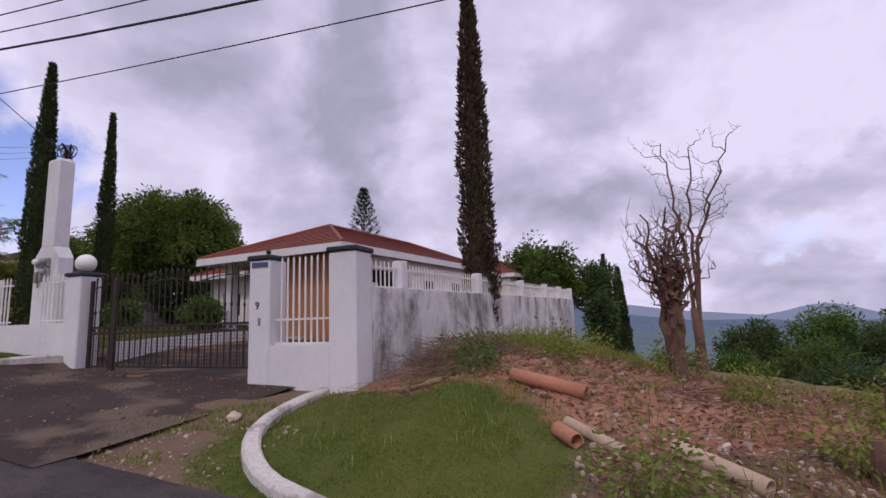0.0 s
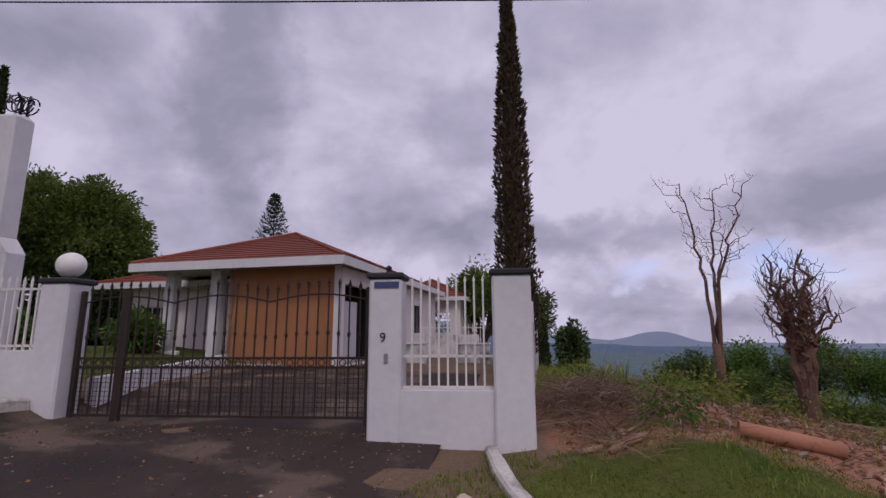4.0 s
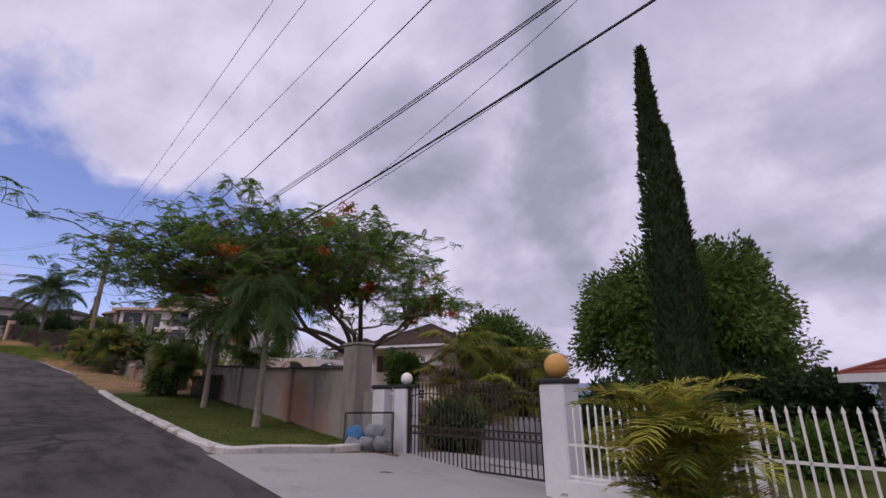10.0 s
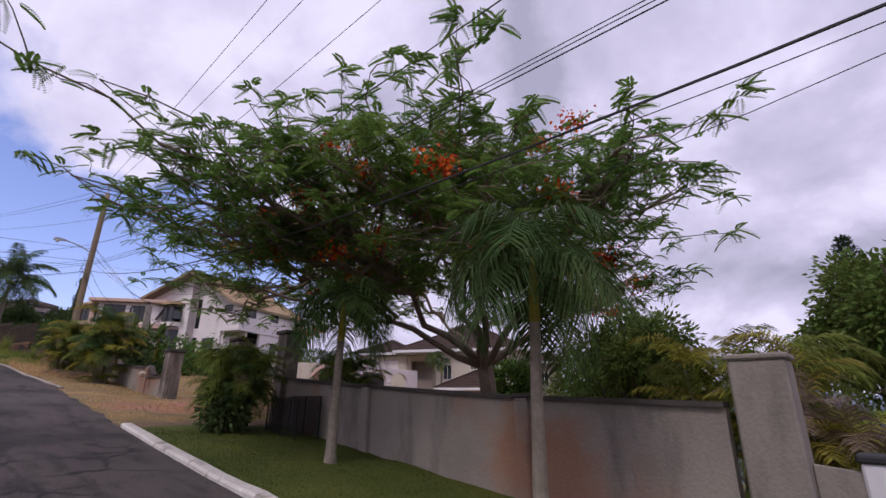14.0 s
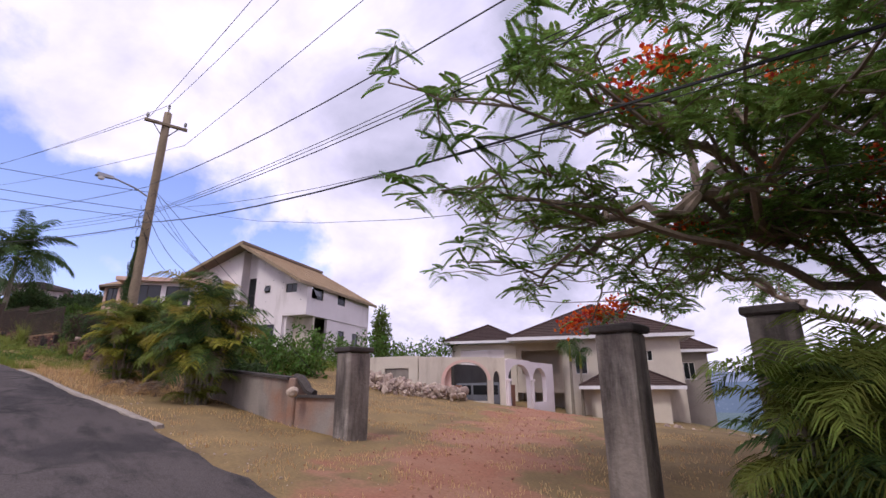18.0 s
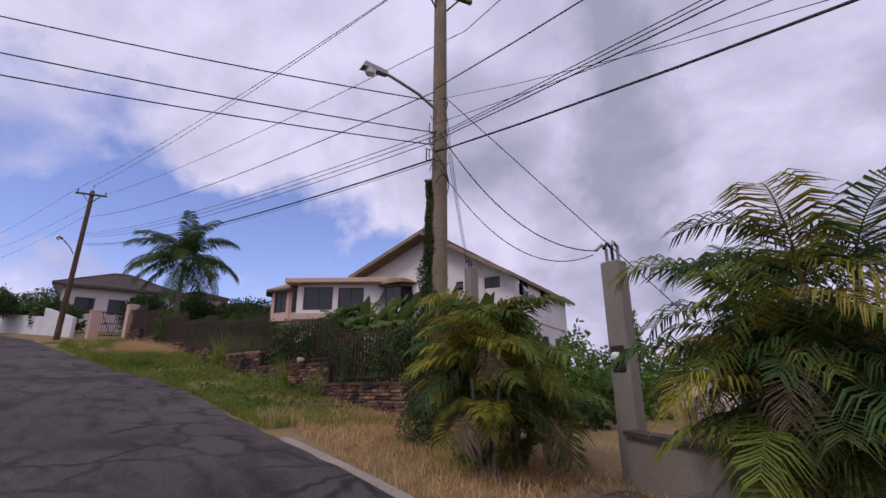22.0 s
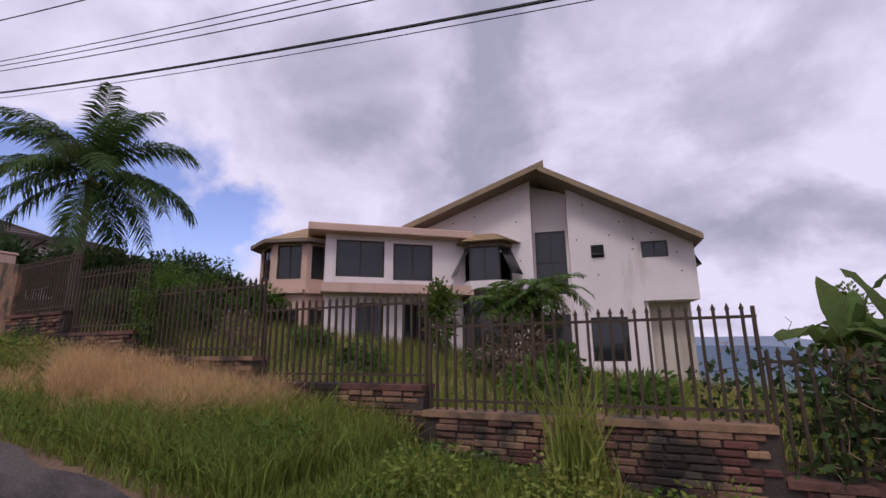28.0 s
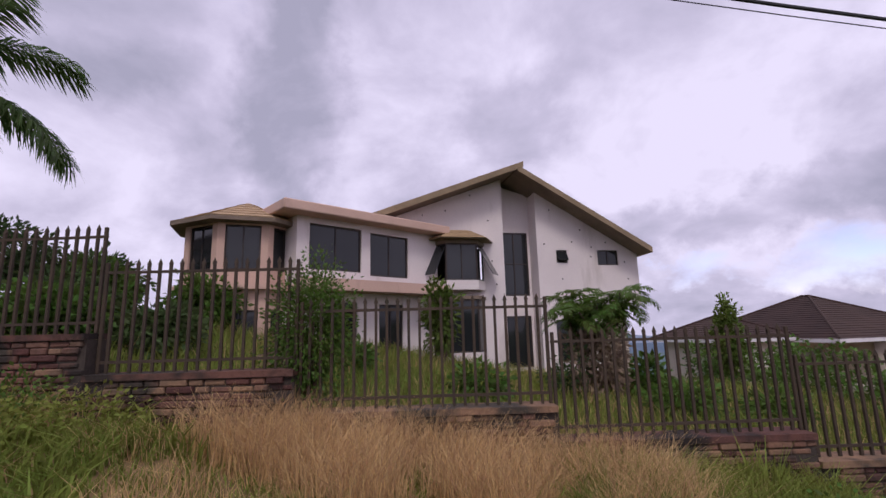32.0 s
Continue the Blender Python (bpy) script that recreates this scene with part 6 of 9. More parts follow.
# Bay window and the one below it.
for z0, z1, top in ((3.5, 4.86, True), (0.9, 2.8, False)):
    for k, (ua, va, ub, vb) in enumerate(((-2.85, 0.3, -2.45, -0.25), (-2.45, -0.25, -1.25, -0.25), (-1.25, -0.25, -0.85, 0.3))):
        ang = math.degrees(math.atan2(vb - va, ub - ua))
        window(hH, side(ua, va, ang), 0, math.hypot(ub - ua, vb - va), z0, z1, 2 if k == 1 else 1, 0.0, 0.05, open_pane=0 if (top and k != 1) else None)
    low = [(-2.9, 0.29, 0), (-2.45, -0.32, 0), (-1.25, -0.32, 0), (-0.8, 0.29, 0)]
    Geo().hexa([(u, v, z0 - (0.35 if top else 0.9)) for u, v, _ in low], [(u, v, z0 - 0.002) for u, v, _ in low]).ob("bay_sill", IVORY, hH)
    Geo().hexa([(u, v, z1 + 0.002) for u, v, _ in low], [(u, v, z1 + 0.12) for u, v, _ in low]).ob("bay_head", SOFFIT, hH)
low = [(-3.25, 0.29), (-2.7, -0.62), (-1.0, -0.62), (-0.45, 0.29)]
high = [(-2.4, 0.29), (-2.2, -0.05), (-1.5, -0.05), (-1.3, 0.29)]
for i in range(3):
    slope(Geo(), (*low[i], 5.03), (*low[i + 1], 5.03), (*high[i + 1], 5.42), (*high[i], 5.42), 5, 0.02).ob("bay_roof", ROOF_TAN, hH, "little tan tiled bay roof")
g = Geo()
g.add([(*p, 5.42) for p in high] + [(*p, 5.0) for p in low], [(0, 1, 2, 3), (7, 6, 5, 4)])
g.ob("bay_soffit", TRIM, hH)
# Flat-roofed wing at an angle.
WA, WB = Vector((-7.45, -2.65)), Vector((-3.0, -0.05))
wing_len, wing_ang = (WB - WA).length, math.degrees(math.atan2(WB.y - WA.y, WB.x - WA.x))
mw = side(WA.x, WA.y, wing_ang)
wall_blocks(Geo(), mw, wing_len + 0.35, 3.1, 5.2, T, [(0.4, 2.22, 3.6, 5.02), (2.56, 4.14, 3.52, 4.97)]).ob("wall", IVORY, hH)
window(hH, mw, 0.4, 2.22, 3.6, 5.02, 2, 0.06, 0.06)
window(hH, mw, 2.56, 4.14, 3.52, 4.97, 2, 0.06, 0.06)
wall_blocks(Geo(), mw @ Matrix.Translation((0, 0.25, 0)), wing_len + 0.2, -0.4, 2.95, T, [(1.2, 2.25, 1.0, 2.66), (3.08, 4.08, 1.0, 2.62)]).ob("wall", IVORY, hH)
window(hH, mw @ Matrix.Translation((0, 0.25, 0)), 1.2, 2.25, 1.0, 2.66, 2, 0.06, 0.06)
window(hH, mw @ Matrix.Translation((0, 0.25, 0)), 3.08, 4.08, 1.0, 2.62, 2, 0.06, 0.06)
Geo().box(-0.1, wing_len + 0.5, -0.55, 0.5, 2.96, 3.1, mw).ob("ledge", PINK, hH, "pink projecting ledge")
Geo().box(-0.1, wing_len + 0.5, -0.55, -0.35, 3.1, 3.3, mw).ob("ledge_upstand", PINK, hH)
Geo().box(-0.65, wing_len + 0.55, -0.55, 5.0, 5.2, 5.5, mw, 0.03).ob("flat_roof", PINK, hH, "pink edged flat roof")
Geo().box(0.0, 0.2, 0.23, 5.0, -0.4, 5.2, mw).ob("wall", IVORY, hH)
# Same painted room darkness behind the wing's windows.
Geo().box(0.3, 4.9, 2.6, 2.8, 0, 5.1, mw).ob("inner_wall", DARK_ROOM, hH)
# Dark discs on the gable walls: shade of small open plug holes, as colour.
for u, z in ((-3.2, 6.05), (-2.3, 6.25), (-1.3, 6.9), (-0.6, 5.9), (1.7, 5.0), (2.0, 6.4), (2.9, 5.1), (3.3, 5.6), (3.7, 4.5), (3.75, 4.9), (4.4, 5.1), (5.2, 4.3), (5.3, 3.6), (2.4, 3.6), (-0.5, 4.3), (-0.35, 3.4)):
    Geo().tube([(u, 0.285, z), (u, 0.297, z)], 0.032, 8).ob("plug_hole", COPING, hH)
# Pink corner tower with canted windows.
tc = Vector((-9.15, -1.05))
tr = 1.78
for k in range(8):
    a0, a1 = math.radians(22.5 + 45 * k + 8), math.radians(67.5 + 45 * k + 8)
    p, q = tc + tr * Vector((math.cos(a1), math.sin(a1))), tc + tr * Vector((math.cos(a0), math.sin(a0)))
    p, q = q, p
    ang = math.degrees(math.atan2(q.y - p.y, q.x - p.x))
    length = (q - p).length
    m = side(p.x, p.y, ang)
    ops = [(0.2, length - 0.2, 3.55, 4.85), (0.2, length - 0.2, 0.8, 2.4)] if k in (3, 4, 5, 6) else []
    wall_blocks(Geo(), m, length, -0.6, 4.95, 0.18, ops).ob("tower_wall", PINK, hH)
    for o in ops:
        window(hH, m, *o[:2], *o[2:], 2, 0.06, 0.05)
    Geo().hexa([(0, -0.25, 2.98), (length, -0.25, 2.98), (length, -0.004, 2.98), (0, -0.004, 2.98)], [(0, -0.25, 3.14), (length, -0.25, 3.14), (length, -0.004, 3.14), (0, -0.004, 3.14)], m).ob("ledge", PINK, hH)
g, gs = Geo(), Geo()
ends = [tc + 2.2 * Vector((math.cos(math.radians(22.5 + 45 * k + 8)), math.sin(math.radians(22.5 + 45 * k + 8)))) for k in range(8)]
for k in range(8):
    p, q = ends[k], ends[(k + 1) % 8]
    slope(Geo(), (p.x, p.y, 5.02), (q.x, q.y, 5.02), (tc.x, tc.y, 5.95), (tc.x, tc.y, 5.95), 6, 0.02).ob("tower_roof", ROOF_TAN, hH, "low tan tiled tower roof")
gs.hexa([(p.x, p.y, 4.9) for p in ends], [(p.x, p.y, 5.01) for p in ends]).ob("tower_soffit", SOFFIT, hH)
# Added column, painted near-black as the tower's unlit inside.
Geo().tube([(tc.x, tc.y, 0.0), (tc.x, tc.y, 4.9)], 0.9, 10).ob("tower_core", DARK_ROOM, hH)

# Houses further up the road.
def plain_house(x, y, z, rz, w, d, h, roof_h, label, roof=ROOF_GREY, wall=IVORY):
    t = thing("house", x, y, z, label, "house", "houses up the road", rz)
    ops = [(w * 0.12, w * 0.3, 0.9, 2.1), (w * 0.42, w * 0.58, 0.9, 2.1), (w * 0.7, w * 0.88, 0.9, 2.1)]
    wall_blocks(Geo(), side(0, 0, 0), w, -3, h, 0.2, ops).ob("wall", wall, t)
    for o in ops:
        window(t, side(0, 0, 0), *o, 2, 0.06)
    wall_blocks(Geo(), side(w, 0.2, 90), d, -3, h, 0.2, [(d * 0.3, d * 0.6, 0.9, 2.1)]).ob("wall", wall, t)
    window(t, side(w, 0.2, 90), d * 0.3, d * 0.6, 0.9, 2.1, 3, 0.06)
    Geo().box(0, 0.2, 0.2, d, -3, h).ob("wall", wall, t)
    Geo().box(0.2, w - 0.2, d - 0.2, d, -3, h).ob("wall", wall, t)
    hip_roof(t, -0.6, w + 0.6, -0.6, d + 0.6, h + 0.15, roof_h, roof, 10, roof, 0.14)
    return t


plain_house(-92.0, -3.8, 10.6, 90, 7.0, 6.0, 2.8, 1.75, "low white house under a grey-brown hip roof")
plain_house(-96.0, 4.4, 11.4, 90, 3.4, 5.0, 2.6, 0.8, "white wing of a house under a grey-brown hip roof")
plain_house(-98.5, 8.4, 11.3, 90, 5.0, 5.0, 2.5, 0.85, "low white house behind garden walls")
for a, b in (((-82.3, -2.1), (-86, -3.8)), ((-86, -3.8), (-100, -10.2))):
    za, zb = gz(*a), gz(*b)
    run_wall("wall_white_far", a, b, 0.2, (za - 0.4, zb - 0.4), (za + 1.15, zb + 1.7), WHITE, "low white garden wall along the road")
for x, y, top in ((-80.4, -1.12, 10.2), (-79.45, 0.55, 10.55)):
    z = gz(x, y)
    pillar(x - 0.25, x + 0.25, y - 0.25, y + 0.25, z - 0.1, top, PINK, "square pink rendered gate pillar", PINK, 0.07, "pink gate pillars", 0.03, 15)
t = thing("iron_gate", -80.27, -0.85, gz(-80.0, -0.3) + 0.05, "rust brown iron gate with diagonal braces between pink pillars", "gate", "", 60)
for z in (0.1, 0.75, 1.4):
    Geo().box(0, 1.36, -0.02, 0.02, z - 0.025, z + 0.025).ob("rail", RUST, t)
for k in range(2):
    Geo().tube([(0.02 + 0.68 * k, 0, 0.1 if k else 1.4), (0.66 + 0.68 * k, 0, 1.4 if k else 0.1)], 0.02, 5).ob("brace", RUST, t)
gate_bar = with_mat(bar_mesh(1.4, 0.022, "spike"), RUST)
for k in range(1, 11):
    shared("bar", gate_bar, t, 1.36 * k / 11, 0, 0.05)
run_wall("wall_brown", (-79.1, 0.55), (-76.8, 0.62), 0.2, (8.0, 8.0), (10.3, 9.95), BRICK, "dark brown garden wall beside a pink pillar")

# ---- poles and wires ----
def pole(x, y, z0, z1, mat, label, r0=0.15, r1=0.11, lean=(0, 0), arm=None, white=0.0, name="utility_pole"):
    t = thing(name, x, y, z0, label, "utility pole", "utility poles")
    h = z1 - z0
    Geo().tube([(lean[0] * k / 8, lean[1] * k / 8, -0.4 + (h + 0.4) * k / 8) for k in range(9)], [r0 + (r1 - r0) * k / 8 for k in range(9)], 12).ob("shaft", mat, t, smooth=True)
    if white:
        Geo().tube([(0, 0, -0.2), (lean[0] * white / h, lean[1] * white / h, white)], [r0 + 0.008, r0 + 0.005], 12).ob("painted_base", WHITE, t, "white painted base, flaking")
    if arm:
        za, half, ang = arm
        m = pose(lean[0] * za / h, lean[1] * za / h, za, 0, 0, ang)
        bar = Geo().box(-half, half, -0.16, -0.07, -0.05, 0.05, m, 0.008).ob("crossarm", mat, t)
        for u in (-half + 0.08, half - 0.08):
            Geo().lathe([(0.02, 0.05), (0.02, 0.12), (0.05, 0.14), (0.05, 0.17), (0.03, 0.18), (0.05, 0.2), (0.04, 0.26), (0.02, 0.28)], u, -0.115, 8, m).ob("insulator", METAL, bar)
        Geo().lathe([(0.025, 0), (0.025, 0.2), (0.05, 0.22), (0.03, 0.26), (0.05, 0.3), (0.02, 0.36)], lean[0], lean[1], 8, pose(0, 0, h)).ob("top_insulator", METAL, t)
        for s in (-1, 1):
            Geo().tube([m @ Vector((s * half * 0.6, -0.1, -0.02)), (lean[0] * (za - 0.5) / h, lean[1] * (za - 0.5) / h, za - 0.5)], 0.018, 5).ob("brace", IRON, t)
    return t


p1 = pole(-15.95, 4.1, 1.38, 13.4, POLE_WOOD, "dark wooden utility pole with a white painted foot", 0.105, 0.09, (0.8, 0.0), (11.6, 0.85, 90), 0.85)
p2 = pole(-54.03, 4.2, 5.05, 14.15, POLE_PALE, "pale wooden utility pole carrying a street lamp", 0.16, 0.12, (0.09, 0.02), (8.6, 0.65, 80))
p3 = pole(-80.3, -2.6, 8.3, 17.1, POLE_WOOD, "dark wooden utility pole up the road", 0.15, 0.11, (0.35, 0.15), (8.55, 0.75, 80))
p0 = pole(24.0, 4.4, -1.9, 8.4, POLE_WOOD, "wooden utility pole down the road", 0.15, 0.11)


def street_lamp(x, y, z, dx, dy, up, label):
    t = thing("street_lamp", x, y, z, label, "street lamp", "street lamps")
    Geo().tube([(0, 0, 0), (dx * 0.3, dy * 0.3, up * 0.5), (dx * 0.7, dy * 0.7, up * 0.85), (dx * 0.9, dy * 0.9, up)], 0.028, 7).ob("arm", METAL, t)
    d = Vector((dx, dy, 0)).normalized()
    m = Matrix.Translation((dx * 0.9, dy * 0.9, up)) @ Matrix.Rotation(math.atan2(d.y, d.x), 4, "Z")
    Geo().hexa([(-0.06, -0.05, -0.05), (0.42, -0.08, -0.07), (0.42, 0.08, -0.07), (-0.06, 0.05, -0.05)], [(-0.06, -0.03, 0.04), (0.36, -0.05, 0.06), (0.36, 0.05, 0.06), (-0.06, 0.03, 0.04)], m).ob("head", METAL, t)
    Geo().lathe([(0.02, -0.17), (0.08, -0.14), (0.1, -0.07)], 0.25, 0, 10, m).ob("lamp_glass", GLOBE, t)


street_lamp(-53.9, 4.05, 10.95, -0.05, -1.15, 0.35, "grey street lamp on a curved arm, unlit")
street_lamp(-80.1, -2.7, 13.3, 1.1, -0.6, 0.55, "grey street lamp on a curved arm, unlit")
tx = thing("cable_box", -14.96, 3.87, 5.6, "dark green telephone cable box hanging on a strand", "cable box", "", 6)
Geo().box(-0.17, 0.17, -0.07, 0.07, -0.095, 0.095, pose(0, 0, 0, 0, 8, 0), 0.02).ob("case", BOX_GREEN, tx)
Geo().box(-0.21, -0.172, -0.055, 0.055, -0.075, 0.075, pose(0, 0, 0, 0, 8, 0), 0.015).ob("end_cap", BLACK, tx)
for k in range(4):
    Geo().box(-0.1 + 0.05 * k, -0.07 + 0.05 * k, -0.074, -0.071, -0.015, 0.02, pose(0, 0, 0, 0, 8, 0)).ob("red_mark", MARK_RED, tx)
tb = thing("cable_box", -16.85, 4.15, 7.2, "small black splice case hanging on a bundle of cables", "cable box", "", 4)
Geo().tube([(-0.17, 0, 0), (-0.13, 0, 0), (0.13, 0, -0.01), (0.17, 0, -0.01)], [0.05, 0.085, 0.085, 0.05], 10).ob("case", BLACK, tb)


def wire(a, b, sag, r, label="black overhead cable along the road", n=18):
    return tagged(Geo().tube(bent(a, b, sag, n), r, 4, cap=False).ob("overhead_cable", WIRE), label, "cable", "overhead cables")


TOP = "thin overhead power line between poles"
for a, b, s in (((-15.7, 3.3, 13.3), (-54.0, 3.72, 13.85), 0.55), ((-15.62, 4.05, 13.75), (-53.95, 4.22, 14.5), 1.0), ((-15.7, 4.95, 12.39), (-54.0, 4.9, 13.19), 0.46),
                ((-54.0, 3.72, 13.85), (-80.0, -3.2, 17.1), 0.35), ((-53.95, 4.22, 14.5), (-79.95, -2.45, 17.45), 0.35), ((-54.0, 4.9, 13.19), (-80.05, -1.8, 17.1), 0.35),
                ((-80.0, -3.2, 17.1), (-120, -16, 21), 0.5), ((-80.05, -1.8, 17.1), (-120, -14, 21), 0.5), ((-80, -2.5, 15.6), (-120, -15, 19), 0.5)):
    wire(a, b, s, 0.008, TOP)
wire((-15.75, 4.0, 9.86), (-53.9, 4.05, 11.36), 1.67, 0.010)
wire((-53.9, 4.05, 11.3), (-80.0, -2.5, 15.5), 0.5, 0.010)
for k, dy in enumerate((-0.06, 0.0, 0.07)):
    wire((-15.8, 4.0 + dy, 7.56 + 0.09 * k), (-53.85, 4.02 + dy, 10.2 + 0.1 * k), 1.04 - 0.04 * k, 0.006 if k else 0.008, "bundle of telephone cables between poles")
    wire((-53.85, 4.02 + dy, 10.2 + 0.14 * k), (-80.0, -2.5 + dy, 14.3 + 0.12 * k), 0.5 - 0.04 * k, 0.007, "bundle of telephone cables between poles")
wire((-15.8, 3.95, 6.91), (-53.85, 4.02, 10.02), 1.54, 0.014, "thick black overhead cable between poles")
wire((-15.8, 3.98, 7.03), (-53.85, 4.02, 10.59), 2.0, 0.005)
wire((-53.85, 4.02, 9.9), (-80.0, -2.45, 13.9), 0.5, 0.016, "thick black overhead cable between poles")
wire((-53.85, 4.02, 9.85), (-80.0, -2.4, 13.8), 0.5, 0.005)
wire((-15.8, 4.0, 8.2), (-53.85, 4.05, 11.1), 3.6, 0.004, "thin overhead drop wire between poles")
for k in range(4):
    wire((-15.75, 3.9, 6.95 + 0.22 * k), (24.0, 4.3, 4.9 + 0.35 * k), 1.1 - 0.1 * k, 0.016 if k == 0 else 0.009, "thick black overhead cable between poles" if k == 0 else "black overhead cable along the road")
for k in range(3):
    wire((-15.6, 3.4 + 0.8 * k, 13.2), (24.0, 3.6 + 0.7 * k, 8.5), 0.9, 0.011, TOP)
wire((-14.7, 3.87, 5.66), (24.0, 4.2, 4.3), 0.55, 0.007, "black strand carrying a cable box")
wire((-15.75, 3.98, 5.75), (-15.28, 3.9, 5.63), 0.03, 0.012)
for k in range(3):
    wire((-14.7, 3.9, 5.6 - 0.03 * k), (-12.0, 6.5, 5.75 - 0.12 * k), 0.12 + 0.06 * k, 0.0035, "thin service wire to the meter pillar")
wire((-15.65, 4.0, 10.2), (-12.0, 6.6, 5.85), 0.05, 0.009, "service wire to the meter pillar")
wire((-15.1, 3.87, 5.5), (-15.75, 4.1, 3.2), 0.0, 0.007, "loose drop wire hanging from a cable box")
for k, r in enumerate((0.19, 0.22, 0.25)):
    g = Geo().tube([(-16.15 + r * math.cos(s), 4.0 + 0.02 * k, 7.0 + 0.05 * k + 1.3 * r * math.sin(s)) for s in np.linspace(0, 2 * math.pi, 22)], 0.012, 4)
    tagged(g.ob("cable_coil", WIRE), "coil of spare black cable hanging at a pole", "cable", "cable coils")
for k in range(4):
    g = Geo().tube([(-15.6 + 0.12 * math.cos(s + k) * (1 + 0.3 * k), 3.95 - 0.05 * k, 5.75 + 0.1 * k + 0.12 * math.sin(s * (1 + 0.3 * k))) for s in np.linspace(0, 5.5, 16)], 0.008, 4)
    tagged(g.ob("cable_coil", WIRE), "tangle of thin black wire at a pole", "cable", "cable coils")
tagged(Geo().tube([(-15.72, 3.97, 6.4), (-15.7, 3.96, 5.0), (-15.78, 3.96, 3.5), (-15.84, 3.95, 2.5), (-15.95, 3.92, 2.0), (-15.9, 3.95, 1.5)], 0.011, 5).ob("ground_cable", WIRE), "earth cable running down a pole", "cable")
for dz, e in ((11.1, (-59.4, -13.6, 12.6)), (10.45, (-59.0, -13.6, 11.9)), (10.2, (-59.2, -13.6, 11.5))):
    wire((-53.9, 4.05, dz), e, 0.5, 0.010, "overhead wire crossing the road")
pole(-59.2, -13.7, gz(-59.2, -13.7), 13.0, POLE_WOOD, "wooden utility pole across the road", 0.13, 0.1)
wire((-53.8, 4.1, 10.4), (-52.0, 5.75, 8.05), 0.55, 0.009, "service wire to the meter pillar")
wire((-53.8, 4.1, 9.7), (-52.05, 5.75, 8.0), 0.65, 0.007, "service wire to the meter pillar")
for k in range(3):
    wire((-53.8, 4.2, 10.5 + 0.35 * k), (-58.15 + 0.06 * k, 8.06, 9.56), 0.12 + 0.1 * k, 0.007, "service wire to a cement pillar")
wire((-53.8, 4.2, 11.2), (-50.5, 8.8, 5.2), 0.0, 0.008, "taut guy wire staying a pole")
for k in range(7):
    a = k * 0.9
    g = Geo().tube([(-53.85 + 0.17 * math.cos(a + s * 0.6), 4.15 + 0.17 * math.sin(a + s * 0.6) - 0.05, 10.9 - 0.25 * k + 0.16 * math.sin(s)) for s in np.linspace(0, 6, 14)], 0.008, 4)
    tagged(g.ob("cable_coil", WIRE), "tangle of thin black wire at a pole", "cable", "cable coils")
for z in (10.1, 9.4, 8.7):
    tagged(Geo().tube([(-53.94, 3.97, z), (-53.94, 3.9, z), (-53.94, 3.9, z - 0.22), (-53.94, 3.97, z - 0.22)], 0.012, 5).ob("cable_bracket", IRON), "iron cable bracket on a pole", "bracket")

# ---- trees and plants ----
def plant(name, x, y, label, category="tree", group="", z=None):
    return thing(name, x, y, gz(x, y) if z is None else z, label, category, group)


def cypress(x, y, top, width, mat, label, shoot=False, lean=(0.0, 0.0)):
    t = plant("cypress", x, y, label, group="cypresses")
    z0 = t.location.z
    h = top - z0
    Geo().tube([(0, 0, -0.3), (lean[0] * 0.9, lean[1] * 0.9, h * 0.9)], [0.12, 0.02], 8).ob("trunk", BARK, t)
    n = int(11000 * h / 10 * width)
    s = rng.random(n) ** 0.9
    a = rng.random(n) * 2 * math.pi
    lump = np.array([noise.noise(Vector((x * 3 + math.cos(b), v * h * 1.6, math.sin(b)))) + 0.7 * noise.noise(Vector((x * 3 + 2.5 * math.cos(b), v * h * 4.0, 2.5 * math.sin(b)))) for v, b in zip(s, a)])
    r = width / 2 * np.minimum(1, (s + 0.05) * 9) * np.clip((1 - s) * 2.1 + 0.04, 0, 1) ** 0.75 * (1 + 0.3 * lump) * (0.55 + 0.5 * rng.random(n) ** 0.5)
    base = np.stack([r * np.cos(a) + lean[0] * s, r * np.sin(a) + lean[1] * s, s * h], 1)
    way = np.stack([np.cos(a) * 0.55, np.sin(a) * 0.55, np.full(n, 0.9)], 1) + rng.normal(size=(n, 3)) * 0.35
    v = leaf_quads(base, way, 0.1 + 0.1 * rng.random(n), 0.03)
    core = Geo()
    core.tube([(lean[0] * q, lean[1] * q, h * q) for q in np.linspace(0.06, 0.94, 12)], [width * 0.33 * min(1, (q + 0.02) * 8) * min(1, (1 - q) * 2.1) ** 0.75 for q in np.linspace(0.06, 0.94, 12)], 9)
    core.ob("inner_growth", mat, t)
    if shoot:
        k = 260
        q = rng.random(k)
        b2 = np.stack([0.42 + 0.1 * rng.normal(size=k), -0.1 + 0.1 * rng.normal(size=k), h * 0.12 + q * 1.5], 1)
        v = np.concatenate([v, leaf_quads(b2, np.array([0.4, 0, 0.9]) + rng.normal(size=(k, 3)) * 0.3, 0.14, 0.03)])
    cloud_ob("crown", v, 4, mat, t)
    return t


cypress(-3.36, 12.1, 11.6, 0.8, LEAF_CYP, "tall narrow browning cypress rising behind a wall", True)
cypress(-21.15, 11.3, 12.25, 0.78, LEAF_CYP_GREEN, "tall narrow dark green cypress in a garden", lean=(0.4, -0.1))
cypress(-21.42, 14.15, 11.45, 0.56, LEAF_CYP_GREEN, "slender dark cypress in a garden")
cypress(-0.5, 39.5, 5.9, 0.9, LEAF_CYP_GREEN, "distant dark cypress down the slope")
cypress(0.5, 40.5, 4.9, 1.4, LEAF_CYP_GREEN, "distant dark cypress down the slope")


